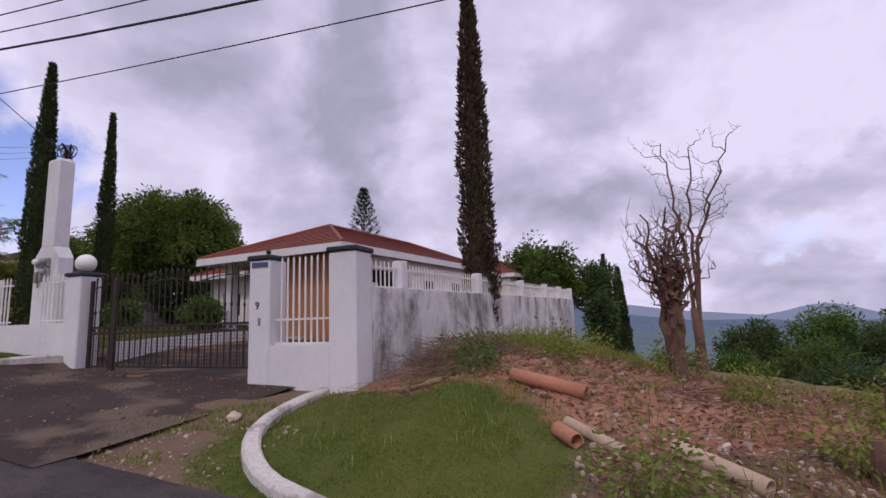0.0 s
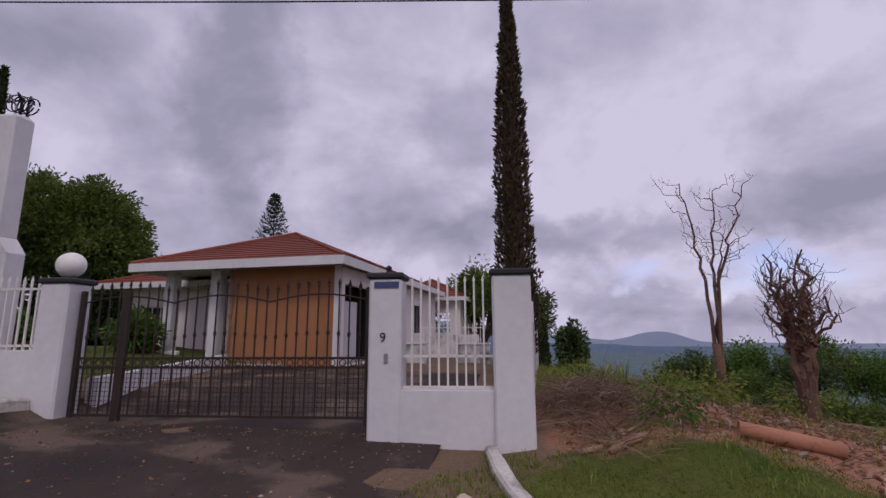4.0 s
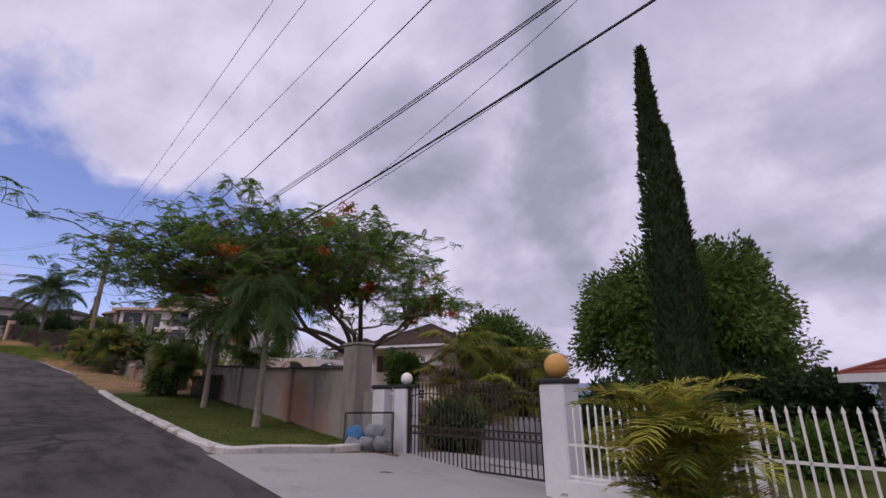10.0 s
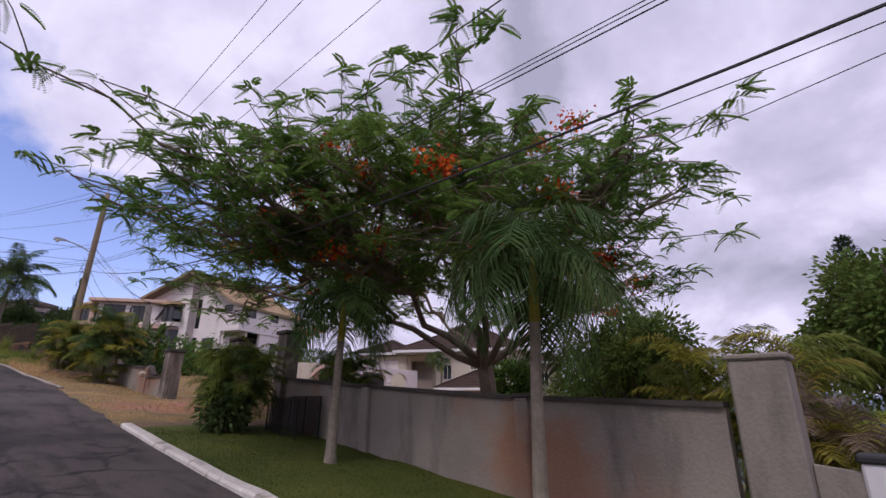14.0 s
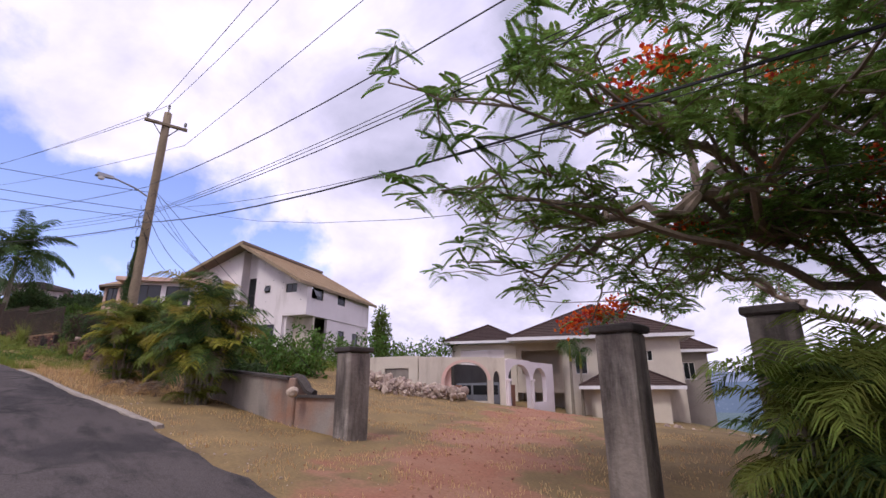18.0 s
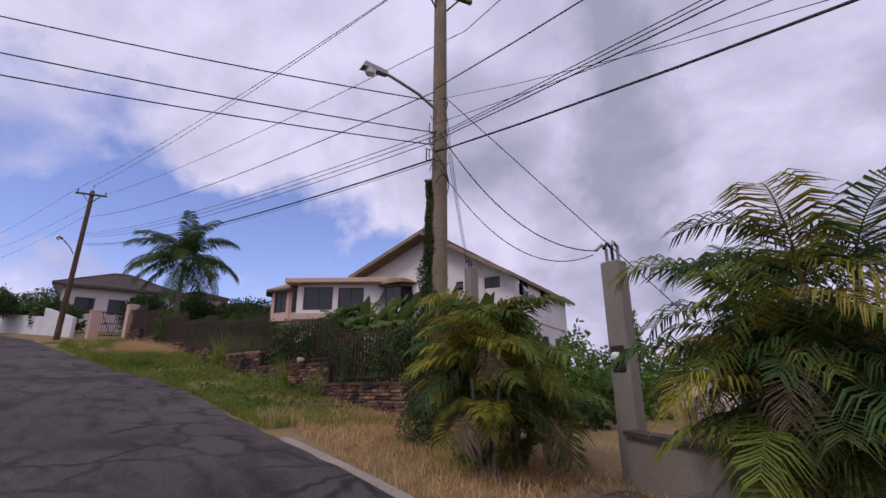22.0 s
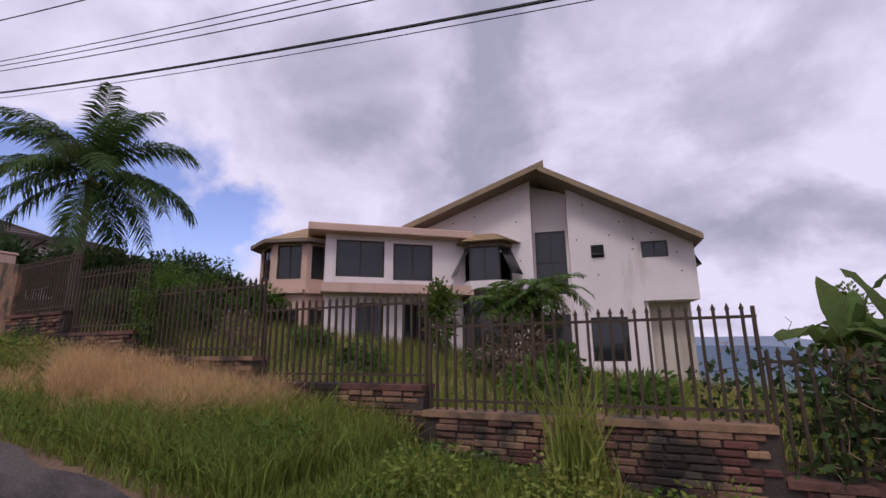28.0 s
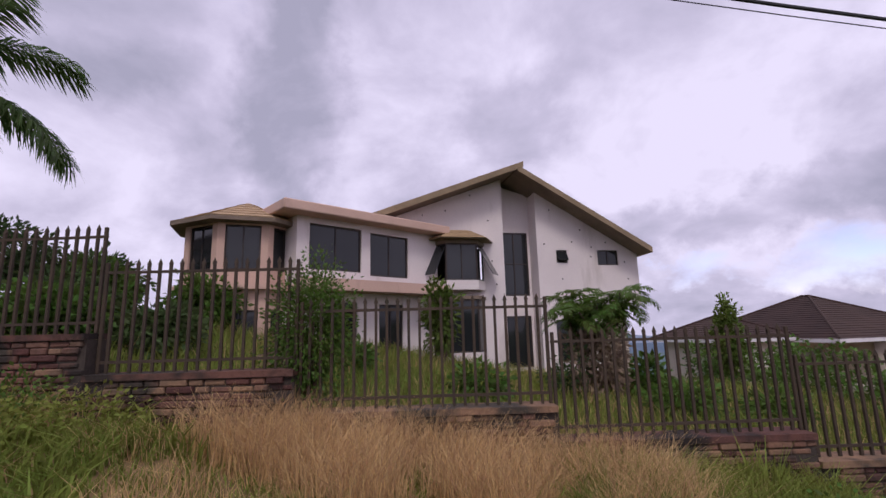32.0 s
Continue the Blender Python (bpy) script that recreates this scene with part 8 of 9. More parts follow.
verge_palm(-29.25, 5.28, 5.75, "slim verge palm with drooping dark fronds", 16, 1.0)
verge_palm(-33.55, 5.31, 5.75, "slim verge palm with drooping dark fronds", 15, 0.85)
verge_palm(-50.45, 25.3, 7.2, "thin palm in front of a villa", 10, 0.62)
verge_palm(-50.0, 25.6, 6.7, "thin palm in front of a villa", 8, 0.55)
verge_palm(-27.6, 11.5, 4.6, "grey-leaved palm behind a gate", 10, 0.9, LEAF_PALM)


def banana(x, y, height, label, n=7, z=None):
    t = plant("banana_plant", x, y, label, "banana plant", "banana plants", z)
    Geo().tube([(0, 0, -0.2), (0.03, 0.02, height * 0.35), (0.05, 0, height * 0.62)], [0.1, 0.08, 0.05], 8).ob("stem", LEAF_YELLOW, t)
    for i in range(n):
        tall = i % 3 == 0
        l, w = height * (0.36 + 0.14 * rng.random()), 0.15 + 0.06 * rng.random()
        a0, a1 = (82, 35) if tall else (62, -45)
        m = 10
        ang = np.radians(np.linspace(a0, a1, m + 1))
        x_, z_ = np.r_[0, np.cumsum(np.cos(ang[:-1]) * l / m)], np.r_[0, np.cumsum(np.sin(ang[:-1]) * l / m)]
        g = Geo()
        vs, fs = [], []
        for k in range(m + 1):
            s = k / m
            ww = w * (0.12 + math.sin(math.pi * min(1, s * 0.93 + 0.05)) ** 0.6) if s > 0.12 else 0.02
            tear = 0.05 * rng.normal()
            vs += [(x_[k], -ww, z_[k] - 0.25 * ww + tear), (x_[k], 0, z_[k]), (x_[k], ww, z_[k] - 0.25 * ww - tear)]
        for k in range(m):
            fs += [(3 * k, 3 * k + 1, 3 * k + 4, 3 * k + 3), (3 * k + 1, 3 * k + 2, 3 * k + 5, 3 * k + 4)]
        o2 = g.add(vs, fs).ob("leaf", LEAF_BANANA, t, smooth=True)
        o2.matrix_basis = pose(0.05, 0, height * 0.58, 0, 0, 137.5 * i + rng.normal() * 15)
    return t


for x, y, h in ((-57.6, 6.9, 2.9), (-58.8, 7.6, 3.0), (-60.3, 7.0, 2.6), (-61.6, 7.6, 2.4), (-59.6, 8.6, 2.9), (-56.6, 7.4, 2.6), (-57.2, 6.2, 2.6), (-59.0, 6.4, 2.8), (-60.0, 6.2, 2.5), (-56.0, 6.5, 2.7), (-58.0, 9.0, 2.7)):
    banana(x, y, h, "banana plant with broad torn leaves behind a fence")


def shrub(x, y, height, radius, mat, label, count=60, per=26, leaf=0.2, width=0.05, name="shrub", group="shrubs", z=None, flat_under=-0.9):
    t = plant(name, x, y, label, "shrub", group, z)
    for k in range(0 if name == "weed" else 6):
        a = k * 1.05
        g = Geo()
        limb((0, 0, -0.1), (radius * 0.6 * math.cos(a), radius * 0.6 * math.sin(a), height * (0.5 + 0.3 * rng.random())), 0.03, 0.01, 0.05, 4, 4, g)
        g.ob("branch", BARK, t)
    cloud_ob("foliage", clumps((0, 0, height * 0.55), (radius, radius, height * 0.5), count, per, 0.28, leaf, width, 0.35, flat_under), 4, mat, t)
    return t


t = plant("garden_tree", -67.9, 8.7, "small spreading tree with feathery drooping leaves over dry brush")
h = 9.25 - t.location.z
g = Geo()
ends = []
for k in range(9):
    a = 2.4 * k
    e = Vector((1.0 * math.cos(a) * (0.3 + 0.085 * k), 0.8 * math.sin(a) * (0.3 + 0.085 * k), h + 0.28 * math.sin(k * 1.7)))
    limb((0.03 * math.cos(a), 0.03 * math.sin(a), -0.1), e, 0.045, 0.02, 0.1, 5, 6, g)
    ends.append(e)
g.ob("trunk", BARK, t)
for k, e in enumerate(ends):
    for j in range(11):
        shared("frond", frond_mesh("feathery", j % 3, LEAF_HEDGE if (j + k) % 4 else LEAF_MANGO), t, e.x, e.y, e.z - 0.12 * (j % 3), 33 * j + 17 * k + rng.normal() * 12, ry=rng.normal() * 14, s=(0.75 + 0.35 * rng.random(),) * 3)
shrub(-68.0, 8.3, 1.7, 0.85, LEAF_DRY, "tangled brown brush under a small tree", 60, 26, 0.16, 0.035)
shrub(-68.6, 8.0, 1.2, 0.6, LEAF_VINE, "straggling shrub under a small tree", 40, 24, 0.1, 0.025)
shrub(-66.9, 8.4, 1.0, 0.5, LEAF_HEDGE, "straggling shrub under a small tree", 40, 24, 0.18, 0.05)
shrub(-72.2, 10.8, 2.8, 0.5, LEAF_MANGO, "narrow upright shrub in front of the white house", 50, 26)
shrub(-71.95, 1.9, 2.0, 0.42, LEAF_HEDGE, "airy green bush grown through the fence", 190, 44, 0.055, 0.014)
shrub(-60.9, 19.9, 9.9 - gz(-60.9, 19.9), 0.5, LEAF_MANGO, "tall narrow dark shrub tree down the hill", 90, 30, 0.2, 0.05, "slender_tree")
for k, (x, y, h) in enumerate(((-77.5, 3.0, 1.0), (-79.0, 4.6, 1.25), (-80.5, 6.6, 1.6), (-76.4, 4.2, 0.8), (-78.0, 7.5, 1.5))):
    shrub(x, y, h, 0.95, LEAF_VINE if k % 2 else LEAF_HEDGE, "dense bush behind the fence", 80, 30, 0.16, 0.045)
for x, y in ((-70.4, 5.5), (-73.4, 6.4), (-66.6, 6.6), (-64.9, 7.0)):
    shrub(x, y, 0.5 + 0.3 * rng.random(), 0.6, LEAF_HEDGE if rng.random() < 0.5 else WEED, "overgrown garden shrub behind the fence", 40, 24, 0.16, 0.04)
shrub(-73.5, 4.2, 1.0, 0.45, LEAF_DRY, "small shrub with reddish leaves behind the fence", 24, 16, 0.12, 0.03)
shrub(-37.0, 4.8, 0.8, 0.45, LEAF_VINE, "leafy bush beside a palm", 50, 30, 0.14, 0.04)
for x, y, r in ((-14.6, 13.4, 0.6), (-19.3, 13.6, 0.7)):
    shrub(x, y, 1.1, r, LEAF_HEDGE, "garden bush in front of the bungalow", 90, 30, 0.16, 0.04, group="garden bushes")
# Shade below the mango tree is put into these bushes' leaf colour.
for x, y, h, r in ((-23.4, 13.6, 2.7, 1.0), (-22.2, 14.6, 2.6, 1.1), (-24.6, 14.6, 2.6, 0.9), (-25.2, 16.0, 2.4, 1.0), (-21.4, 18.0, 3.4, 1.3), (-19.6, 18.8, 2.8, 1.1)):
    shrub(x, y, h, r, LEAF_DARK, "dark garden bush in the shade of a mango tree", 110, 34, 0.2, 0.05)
for x, y, h in ((-61.95, 6.6, 2.7), (-61.3, 7.2, 2.9)):
    banana(x, y, h, "banana plant with broad torn leaves behind a fence")
shrub(-25.9, 9.0, 1.1, 0.6, LEAF_VINE, "leafy bush behind a gate pillar", 70, 30)
shrub(-0.5, 20.8, 3.2, 0.6, LEAF_VINE, "tall creeper-hung bush at the end of a wall", 110, 30, 0.2, 0.05)
for x, y in ((0.9, 8.4), (-0.9, 7.6), (-2.4, 8.9), (-0.5, 10.4), (-2.4, 11.6), (-1.6, 13.5), (3.4, 8.6), (2.8, 6.3), (4.6, 6.9), (1.9, 5.2), (3.2, 4.3), (0.2, 3.9), (-1.9, 6.4), (1.6, 7.2)):
    shrub(x, y, 0.2 + 0.25 * rng.random(), 0.32, WEED if rng.random() < 0.6 else LEAF_HEDGE, "low weed growing on the rubble slope", 24, 24, 0.075, 0.016, "weed", "weeds on the slope")
for x, y in ((-59.5, 3.0), (-60.8, 3.2), (-64.2, 2.2), (-65.3, 1.6), (-66.8, 1.2), (-63.1, 2.6), (-67.6, 0.9), (-61.9, 2.0), (-73.6, 0.5), (-74.4, 0.4), (-73.9, -0.2)):
    shrub(x, y, 0.22 + 0.12 * rng.random(), 0.36, WEED if rng.random() < 0.6 else LEAF_HEDGE, "low leafy weed on the verge", 30, 24, 0.06, 0.018, "weed", "weeds on the verge")


def leafy_mass(name, box_lo, box_hi, n, mat, label, leaf=0.18, width=0.05, twigs=0, category="vine", top_wave=0.3):
    """A hedge or a curtain of creepers filling a slab of space with an uneven outline."""
    lo, hi = np.array(box_lo), np.array(box_hi)
    t = thing(name, *((lo[:2] + hi[:2]) / 2), lo[2], label, category)
    p = lo + (hi - lo) * rng.random((n, 3))
    wave = np.array([noise.noise(Vector((q[0] * 0.8, q[1] * 0.8, 3))) for q in p])
    p[:, 2] = lo[2] + (p[:, 2] - lo[2]) * (1 - top_wave * 0.5 + top_wave * wave)
    hole = np.array([noise.noise(Vector(q * 1.3)) for q in p])
    p = p[hole > -0.18]
    p -= np.array(t.location)
    cloud_ob("foliage", leaf_quads(p, rng.normal(size=p.shape) + np.array([0, -0.3, -0.3]), leaf * (0.6 + 0.7 * rng.random(len(p))), width), 4, mat, t)
    if twigs:
        g = Geo()
        for _ in range(twigs):
            a = lo + (hi - lo) * rng.random(3) - np.array(t.location)
            limb(a, a + rng.normal(size=3) * np.array([0.28, 0.1, 0.26]), 0.006, 0.003, 0.04, 3, 4, g)
        tagged(g.ob("twig_tangle", TWIG, t), kind="stuff")
    return t


leafy_mass("hedge", (-61.2, 13.5, 4.2), (-59.0, 26.5, 8.3), 14000, LEAF_HEDGE, "tall overgrown green hedge behind the carport", 0.22, 0.055, 0, "hedge", 0.35)
leafy_mass("hedge", (-61.5, 9.0, 4.6), (-57.0, 12.4, 7.9), 8000, LEAF_HEDGE, "tall overgrown bright green hedge", 0.22, 0.055, 0, "hedge", 0.35)
leafy_mass("hedge", (-57.2, 9.6, 4.6), (-54.6, 12.0, 6.7), 5000, LEAF_HEDGE, "overgrown green hedge before a carport", 0.2, 0.055, 0, "hedge", 0.35)
# Darker leaf colour paints the hedge's shaded side.
leafy_mass("hedge", (-57.0, 8.2, 4.6), (-54.4, 9.2, 6.0), 2400, LEAF_DARK, "hedge side with its shade put into dark leaves", 0.2, 0.055, 0, "hedge")
for xa, ya, z0, z1, n in ((-57.5, 5.2, 6.0, 7.5, 2400), (-59.2, 4.85, 6.2, 7.6, 2200), (-61.0, 4.5, 6.6, 7.9, 1800), (-62.6, 4.2, 6.9, 7.9, 900), (-55.6, 5.5, 6.22, 7.55, 3400)):
    leafy_mass("creeper", (xa - 0.9, ya - 0.35, z0), (xa + 0.9, ya + 0.5, z1), n, LEAF_VINE if n > 2000 else LEAF_DARK, "tangled dark creeper over an iron fence", 0.1, 0.034, 26)
leafy_mass("creeper", (-57.4, 4.7, 6.25), (-55.2, 5.1, 7.4), 2200, LEAF_VINE, "dense dark creeper smothering an iron fence", 0.09, 0.032, 24)
leafy_mass("creeper", (-62.6, 3.75, 6.7), (-61.2, 4.2, 7.9), 600, LEAF_VINE, "withered dark creeper on an iron fence", 0.12, 0.036, 60)
leafy_mass("hedge", (-61.2, 6.3, 5.6), (-55.2, 8.2, 7.7), 6500, LEAF_VINE, "tangled green growth among banana plants", 0.24, 0.07, 0, "hedge", 0.3)
for x, y, h, r in ((-88, -3.4, 2.0, 1.5), (-92, -4.4, 2.2, 1.7), (-96.2, -6.0, 2.0, 1.6), (-90, 1.8, 2.8, 1.4), (-91, 5.2, 2.8, 1.6), (-93, 8.6, 2.6, 1.6), (-86, 4.4, 2.2, 1.3)):
    shrub(x, y, h, r, LEAF_DARK if h > 2.5 else LEAF_VINE, "dense garden bush in front of a house", 100, 34, 0.26, 0.07)
t = thing("creeper", -54.02, 4.2, 5.2, "green creeper climbing a utility pole", "vine")
n = 17000
s = rng.random(n) ** 1.25
a = rng.random(n) * 2 * math.pi
r = (0.05 + 0.4 * (1 - s) ** 1.6) * np.sqrt(rng.random(n)) + 0.04
r = r * (1 + 0.45 * np.sin(s * 23) * np.sin(a * 2 + s * 9))
b = np.stack([r * np.cos(a) - 0.03 - 0.07 * np.minimum(1, s * 2.2) + 0.04 * s, r * np.sin(a) - 0.08, s * 4.4], 1)
cloud_ob("foliage", leaf_quads(b, rng.normal(size=(n, 3)) + np.array([0, 0, -0.8]), 0.052, 0.013), 4, LEAF_VINE, t)

# The bare tree and its neighbours on the slope.
def bare_tree(x, y, top, label, stems, base=0.12, shoots=10, reach=0.9, fork=0.2, z=None):
    """stems: (dx, dy, share of the height) of the upright limbs; shoots: thin curling side twigs on each."""
    t = plant("bare_tree", x, y, label, group="bare trees", z=z)
    h = top - t.location.z
    g = Geo()
    g.tube([(0, 0, -0.4), (0, 0, 0.05), (0.02, 0, h * fork * 0.5), (0, 0.02, h * fork)], [base * 1.3, base * 1.1, base * 0.9, base * 0.95], 11)
    g.ob("trunk", DEAD_BARK, t, smooth=True)
    for k, (dx, dy, share) in enumerate(stems):
        a = math.atan2(dy, dx)
        foot = Vector((base * 0.55 * math.cos(a), base * 0.55 * math.sin(a), h * fork * (0.6 + 0.3 * rng.random())))
        e = Vector((dx, dy, h * share))
        knee = foot.lerp(e, 0.4) + Vector((-0.25 * dx, -0.25 * dy, 0.1))
        r = base * 0.42
        g = Geo()
        limb(foot, knee, r, r * 0.75, 0.025, 6, 4, g)
        pts = limb(knee, e, r * 0.75, 0.012, 0.05, 6, 9, g)
        for j in range(shoots):
            q = pts[2 + j % 8]
            b = rng.random() * 2 * math.pi
            far = reach * (0.25 + 0.75 * rng.random())
            mid = q + Vector((math.cos(b) * far * 0.6, math.sin(b) * far * 0.6, 0.05 + 0.1 * rng.random()))
            end = q + Vector((math.cos(b + 0.3) * far, math.sin(b + 0.3) * far, 0.25 + 0.45 * far * rng.random()))
            limb(q, mid, 0.012, 0.009, 0.03, 4, 3, g)
            pts2 = limb(mid, end, 0.009, 0.005, 0.03, 4, 4, g)
            for i in range(3):
                o = pts2[1 + i]
                limb(o, o + Vector(rng.normal(size=3) * 0.14) + Vector((0, 0, 0.16)), 0.005, 0.003, 0.02, 3, 3, g)
        g.ob("branch", DEAD_BARK, t)
    return t


bare_tree(1.95, 13.3, 6.3, "tall thin leafless tree with curling twigs", ((-0.35, 0.5, 0.97), (0.2, -0.2, 0.9), (1.15, 0.1, 0.93), (0.65, 0.4, 0.72)), 0.13, 10, 0.75, 0.26)
bare_tree(0.87, 8.25, 3.15, "thick dead stump sprouting bare reddish shoots", [(0.5 * math.cos(2.4 * k) * (0.35 + 0.12 * (k % 6)), 0.5 * math.sin(2.4 * k) * (0.35 + 0.12 * (k % 6)), 0.55 + 0.45 * ((k * 3) % 7) / 6) for k in range(18)], 0.14, 6, 0.4, 0.2)

# Logs, stones and cuttings on the rubble slope.
def log(a, b, r, label):
    a, b = Vector(a), Vector(b)
    t = thing("log", a.x, a.y, a.z, label, "log", "cut logs")
    d = b - a
    Geo().tube([d * (k / 5) for k in range(6)], [r * (1 + 0.06 * math.sin(k * 2)) for k in range(6)], 12).ob("bark", LOG, t, smooth=True)
    Geo().tube([d * 1.001, d * 1.006], r * 0.9, 12).ob("cut_end", STONE, t, "pale sawn end")


def pipe(a, b, r, mat, label):
    """A hollow pipe with a wall and a dark bore, lying from a to b."""
    a, b = Vector(a), Vector(b)
    t = thing("pipe", a.x, a.y, a.z, label, "pipe", "old pipes")
    d = b - a
    side_way = d.cross(Vector((0, 0, 1))).normalized()
    up_way = side_way.cross(d).normalized()
    n, vs = 14, []
    for along, rad in ((0, r), (0.5, r * 1.03), (1, r), (1, r * 0.8), (0.6, r * 0.78)):
        vs += [d * along + (side_way * math.cos(2 * math.pi * k / n) + up_way * math.sin(2 * math.pi * k / n)) * rad for k in range(n)]
    fs = [(i * n + k, i * n + (k + 1) % n, (i + 1) * n + (k + 1) % n, (i + 1) * n + k) for i in range(4) for k in range(n)]
    Geo().add(vs, fs + [tuple(range(n)), tuple(range(4 * n, 5 * n))]).ob("shell", mat, t, smooth=True)


for x0, y0, x1, y1, r, mat, lab in ((-1.3, 6.05, -0.38, 5.78, 0.085, CLAY_PIPE, "red clay pipe lying across the rubble slope"), (-0.55, 5.1, -0.02, 4.63, 0.06, PALE_PIPE, "short tan pipe with a broken end on the rubble"),
                                    (-0.62, 4.85, -0.42, 4.62, 0.075, CLAY_PIPE, "stub of broken clay pipe in the rubble"), (0.42, 4.85, 1.0, 4.3, 0.075, PALE_PIPE, "tan pipe half sunk in the rubble slope")):
    pipe((x0, y0, gz(x0, y0) + r * 0.9), (x1, y1, gz(x1, y1) + r * 0.9), r, mat, lab)
for x0, y0, x1, y1, r in ((-3.1, 5.75, -2.85, 5.95, 0.035), (-2.8, 5.8, -2.3, 6.1, 0.04), (-2.6, 6.2, -2.1, 6.6, 0.025)):
    log((x0, y0, gz(x0, y0) + r * 0.9), (x1, y1, gz(x1, y1) + r * 0.9), r, "cut log lying on the rubble slope")
for x, y, h in ((1.9, 4.9, 0.35), (2.5, 6.0, 0.5), (4.5, 8.6, 0.8), (5.2, 9.0, 0.6)):
    t = thing("stump", x, y, gz(x, y), "short dead stump on the slope", "stump", "stumps")
    Geo().tube([(0, 0, -0.15), (0.02, 0, h * 0.6), (0.03, 0.02, h)], [0.07, 0.06, 0.045], 8).ob("wood", DEAD_BARK, t)


def stones(name, n, pick_xy, lo, hi, mat, label, category="stones", heap=0.0):
    g = Geo()
    for _ in range(n):
        x, y = pick_xy()
        r = lo + (hi - lo) * rng.random() ** 3
        bm = bmesh.new()
        bmesh.ops.create_icosphere(bm, subdivisions=1, radius=r)
        m = pose(x, y, gz(x, y) + r * 0.2 + heap * rng.random() ** 1.5, *(rng.random(3) * 360)) @ Matrix.Diagonal((1, 0.8, 0.6, 1))
        for v in bm.verts:
            v.co *= 1 + 0.35 * (rng.random() - 0.5)
        bm.verts.index_update()
        g.add([v.co[:] for v in bm.verts], [[v.index for v in f.verts] for f in bm.faces], m)
        bm.free()
    return tagged(g.ob(name, mat), label, category, kind="stuff")


def slope_spot():
    while True:
        x, y = -3.2 + 8.5 * rng.random(), 3.6 + 6.5 * rng.random() ** 1.3
        if math.hypot((x + 2.2) / 1.9, (y - 4.4) / 1.6) > 1:
            return x, y


stones("rubble", 1400, slope_spot, 0.008, 0.07, STONE, "loose pale stones and clods on the slope")
stones("rubble", 900, lambda: (-0.4 + 4.6 * rng.random(), 3.3 + 2.2 * rng.random()), 0.012, 0.06, STONE, "strewn pale stones near the foot of the slope")
stones("rubble", 620, lambda: (lambda u, v: (-55.0 + 4.9 * u + 0.5 * v, 13.7 + 2.0 * u ** 1.4 - 1.3 * v))(rng.random(), rng.random() ** 1.6), 0.04, 0.26, STONE, "heap of broken masonry before the carport", heap=0.42)
stones("clods", 1500, lambda: (lambda y: (-41.6 - (y - 5) * 0.48 + rng.normal() * 1.1, y))(4.0 + 14 * rng.random()), 0.008, 0.038, CLOD, "clods of red earth strewn over a dirt track")
stones("rubble", 260, lambda: (-45.0 + 12 * rng.random(), 17 + 9 * rng.random()), 0.03, 0.16, STONE, "scattered pale stones at the edge of the yard")
stones("gravel", 420, lambda: (-6.3 + 3.0 * rng.random(), 2.9 + 1.6 * rng.random()), 0.008, 0.04, STONE, "gravel along the driveway edge")
stones("gravel", 500, lambda: (lambda x: (x, float(edge_y(x)) + 0.25 + 0.35 * rng.normal()))(-38.5 - 26 * rng.random()), 0.006, 0.03, STONE, "loose gravel along the road edge")
for x, y, r, lab in ((-11.75, 4.3, 0.11, "pale boulder on a lawn"), (-4.35, 4.5, 0.08, "pale stone beside the kerb"), (-46.0, 5.4, 0.12, "broken stone on a low wall"), (-60.2, 4.05, 0.1, "pale stone on a wall")):
    lumpy("stone", STONE, x, y, gz(x, y) + r * 0.5 if x > -40 else (4.84 if x > -50 else 6.75), r, lab, "stone", "single stones", x)
g = Geo()
for _ in range(1900):
    x, y = -2.7 + rng.normal() * 0.5, 7.9 + rng.normal() * 0.9
    if x < -3.3:
        continue
    z = gz(x, y) + 0.02 + 0.42 * rng.random() * math.exp(-((x + 2.7) / 0.8) ** 2 - ((y - 7.9) / 1.3) ** 2)
    d = Vector((rng.normal(), rng.normal(), rng.normal() * 0.25)).normalized() * (0.25 + 0.45 * rng.random())
    g.tube(bent((x, y, z), Vector((x, y, z)) + d, -0.06 * rng.random(), 3), 0.002 + 0.006 * rng.random() ** 3, 3, cap=False)
tagged(g.ob("brushwood", TWIG), "heap of dry cut branches beside a wall", "brushwood", kind="stuff")
g = Geo()
for _ in range(2600):
    x, y = slope_spot()
    d = Vector((rng.normal(), rng.normal(), abs(rng.normal()) * 0.15)).normalized() * (0.12 + 0.35 * rng.random())
    p = Vector((x, y, gz(x, y) + 0.02))
    g.tube([p, p + d], 0.004, 3, cap=False)
tagged(g.ob("twigs", TWIG), "dry twigs strewn over the slope", "twigs", kind="stuff")


# Fallen leaves and chips over the rubble.
k = 15000
lx, ly = -3.2 + 8.6 * rng.random(k), 3.6 + 8.5 * rng.random(k) ** 1.2
ok = np.hypot((lx + 2.2) / 1.95, (ly - 4.4) / 1.65) > 1
lx, ly = lx[ok], ly[ok]
lb = np.stack([lx, ly, surface_z(lx, ly) + 0.012 + 0.03 * rng.random(len(lx))], 1)
tagged(cloud_ob("leaf_litter", leaf_quads(lb, rng.normal(size=(len(lx), 3)) * np.array([1, 1, 0.25]), 0.05 + 0.06 * rng.random(len(lx)), 0.016), 4, LITTER), "dry leaf litter over the rubble slope", "leaf litter", kind="stuff")

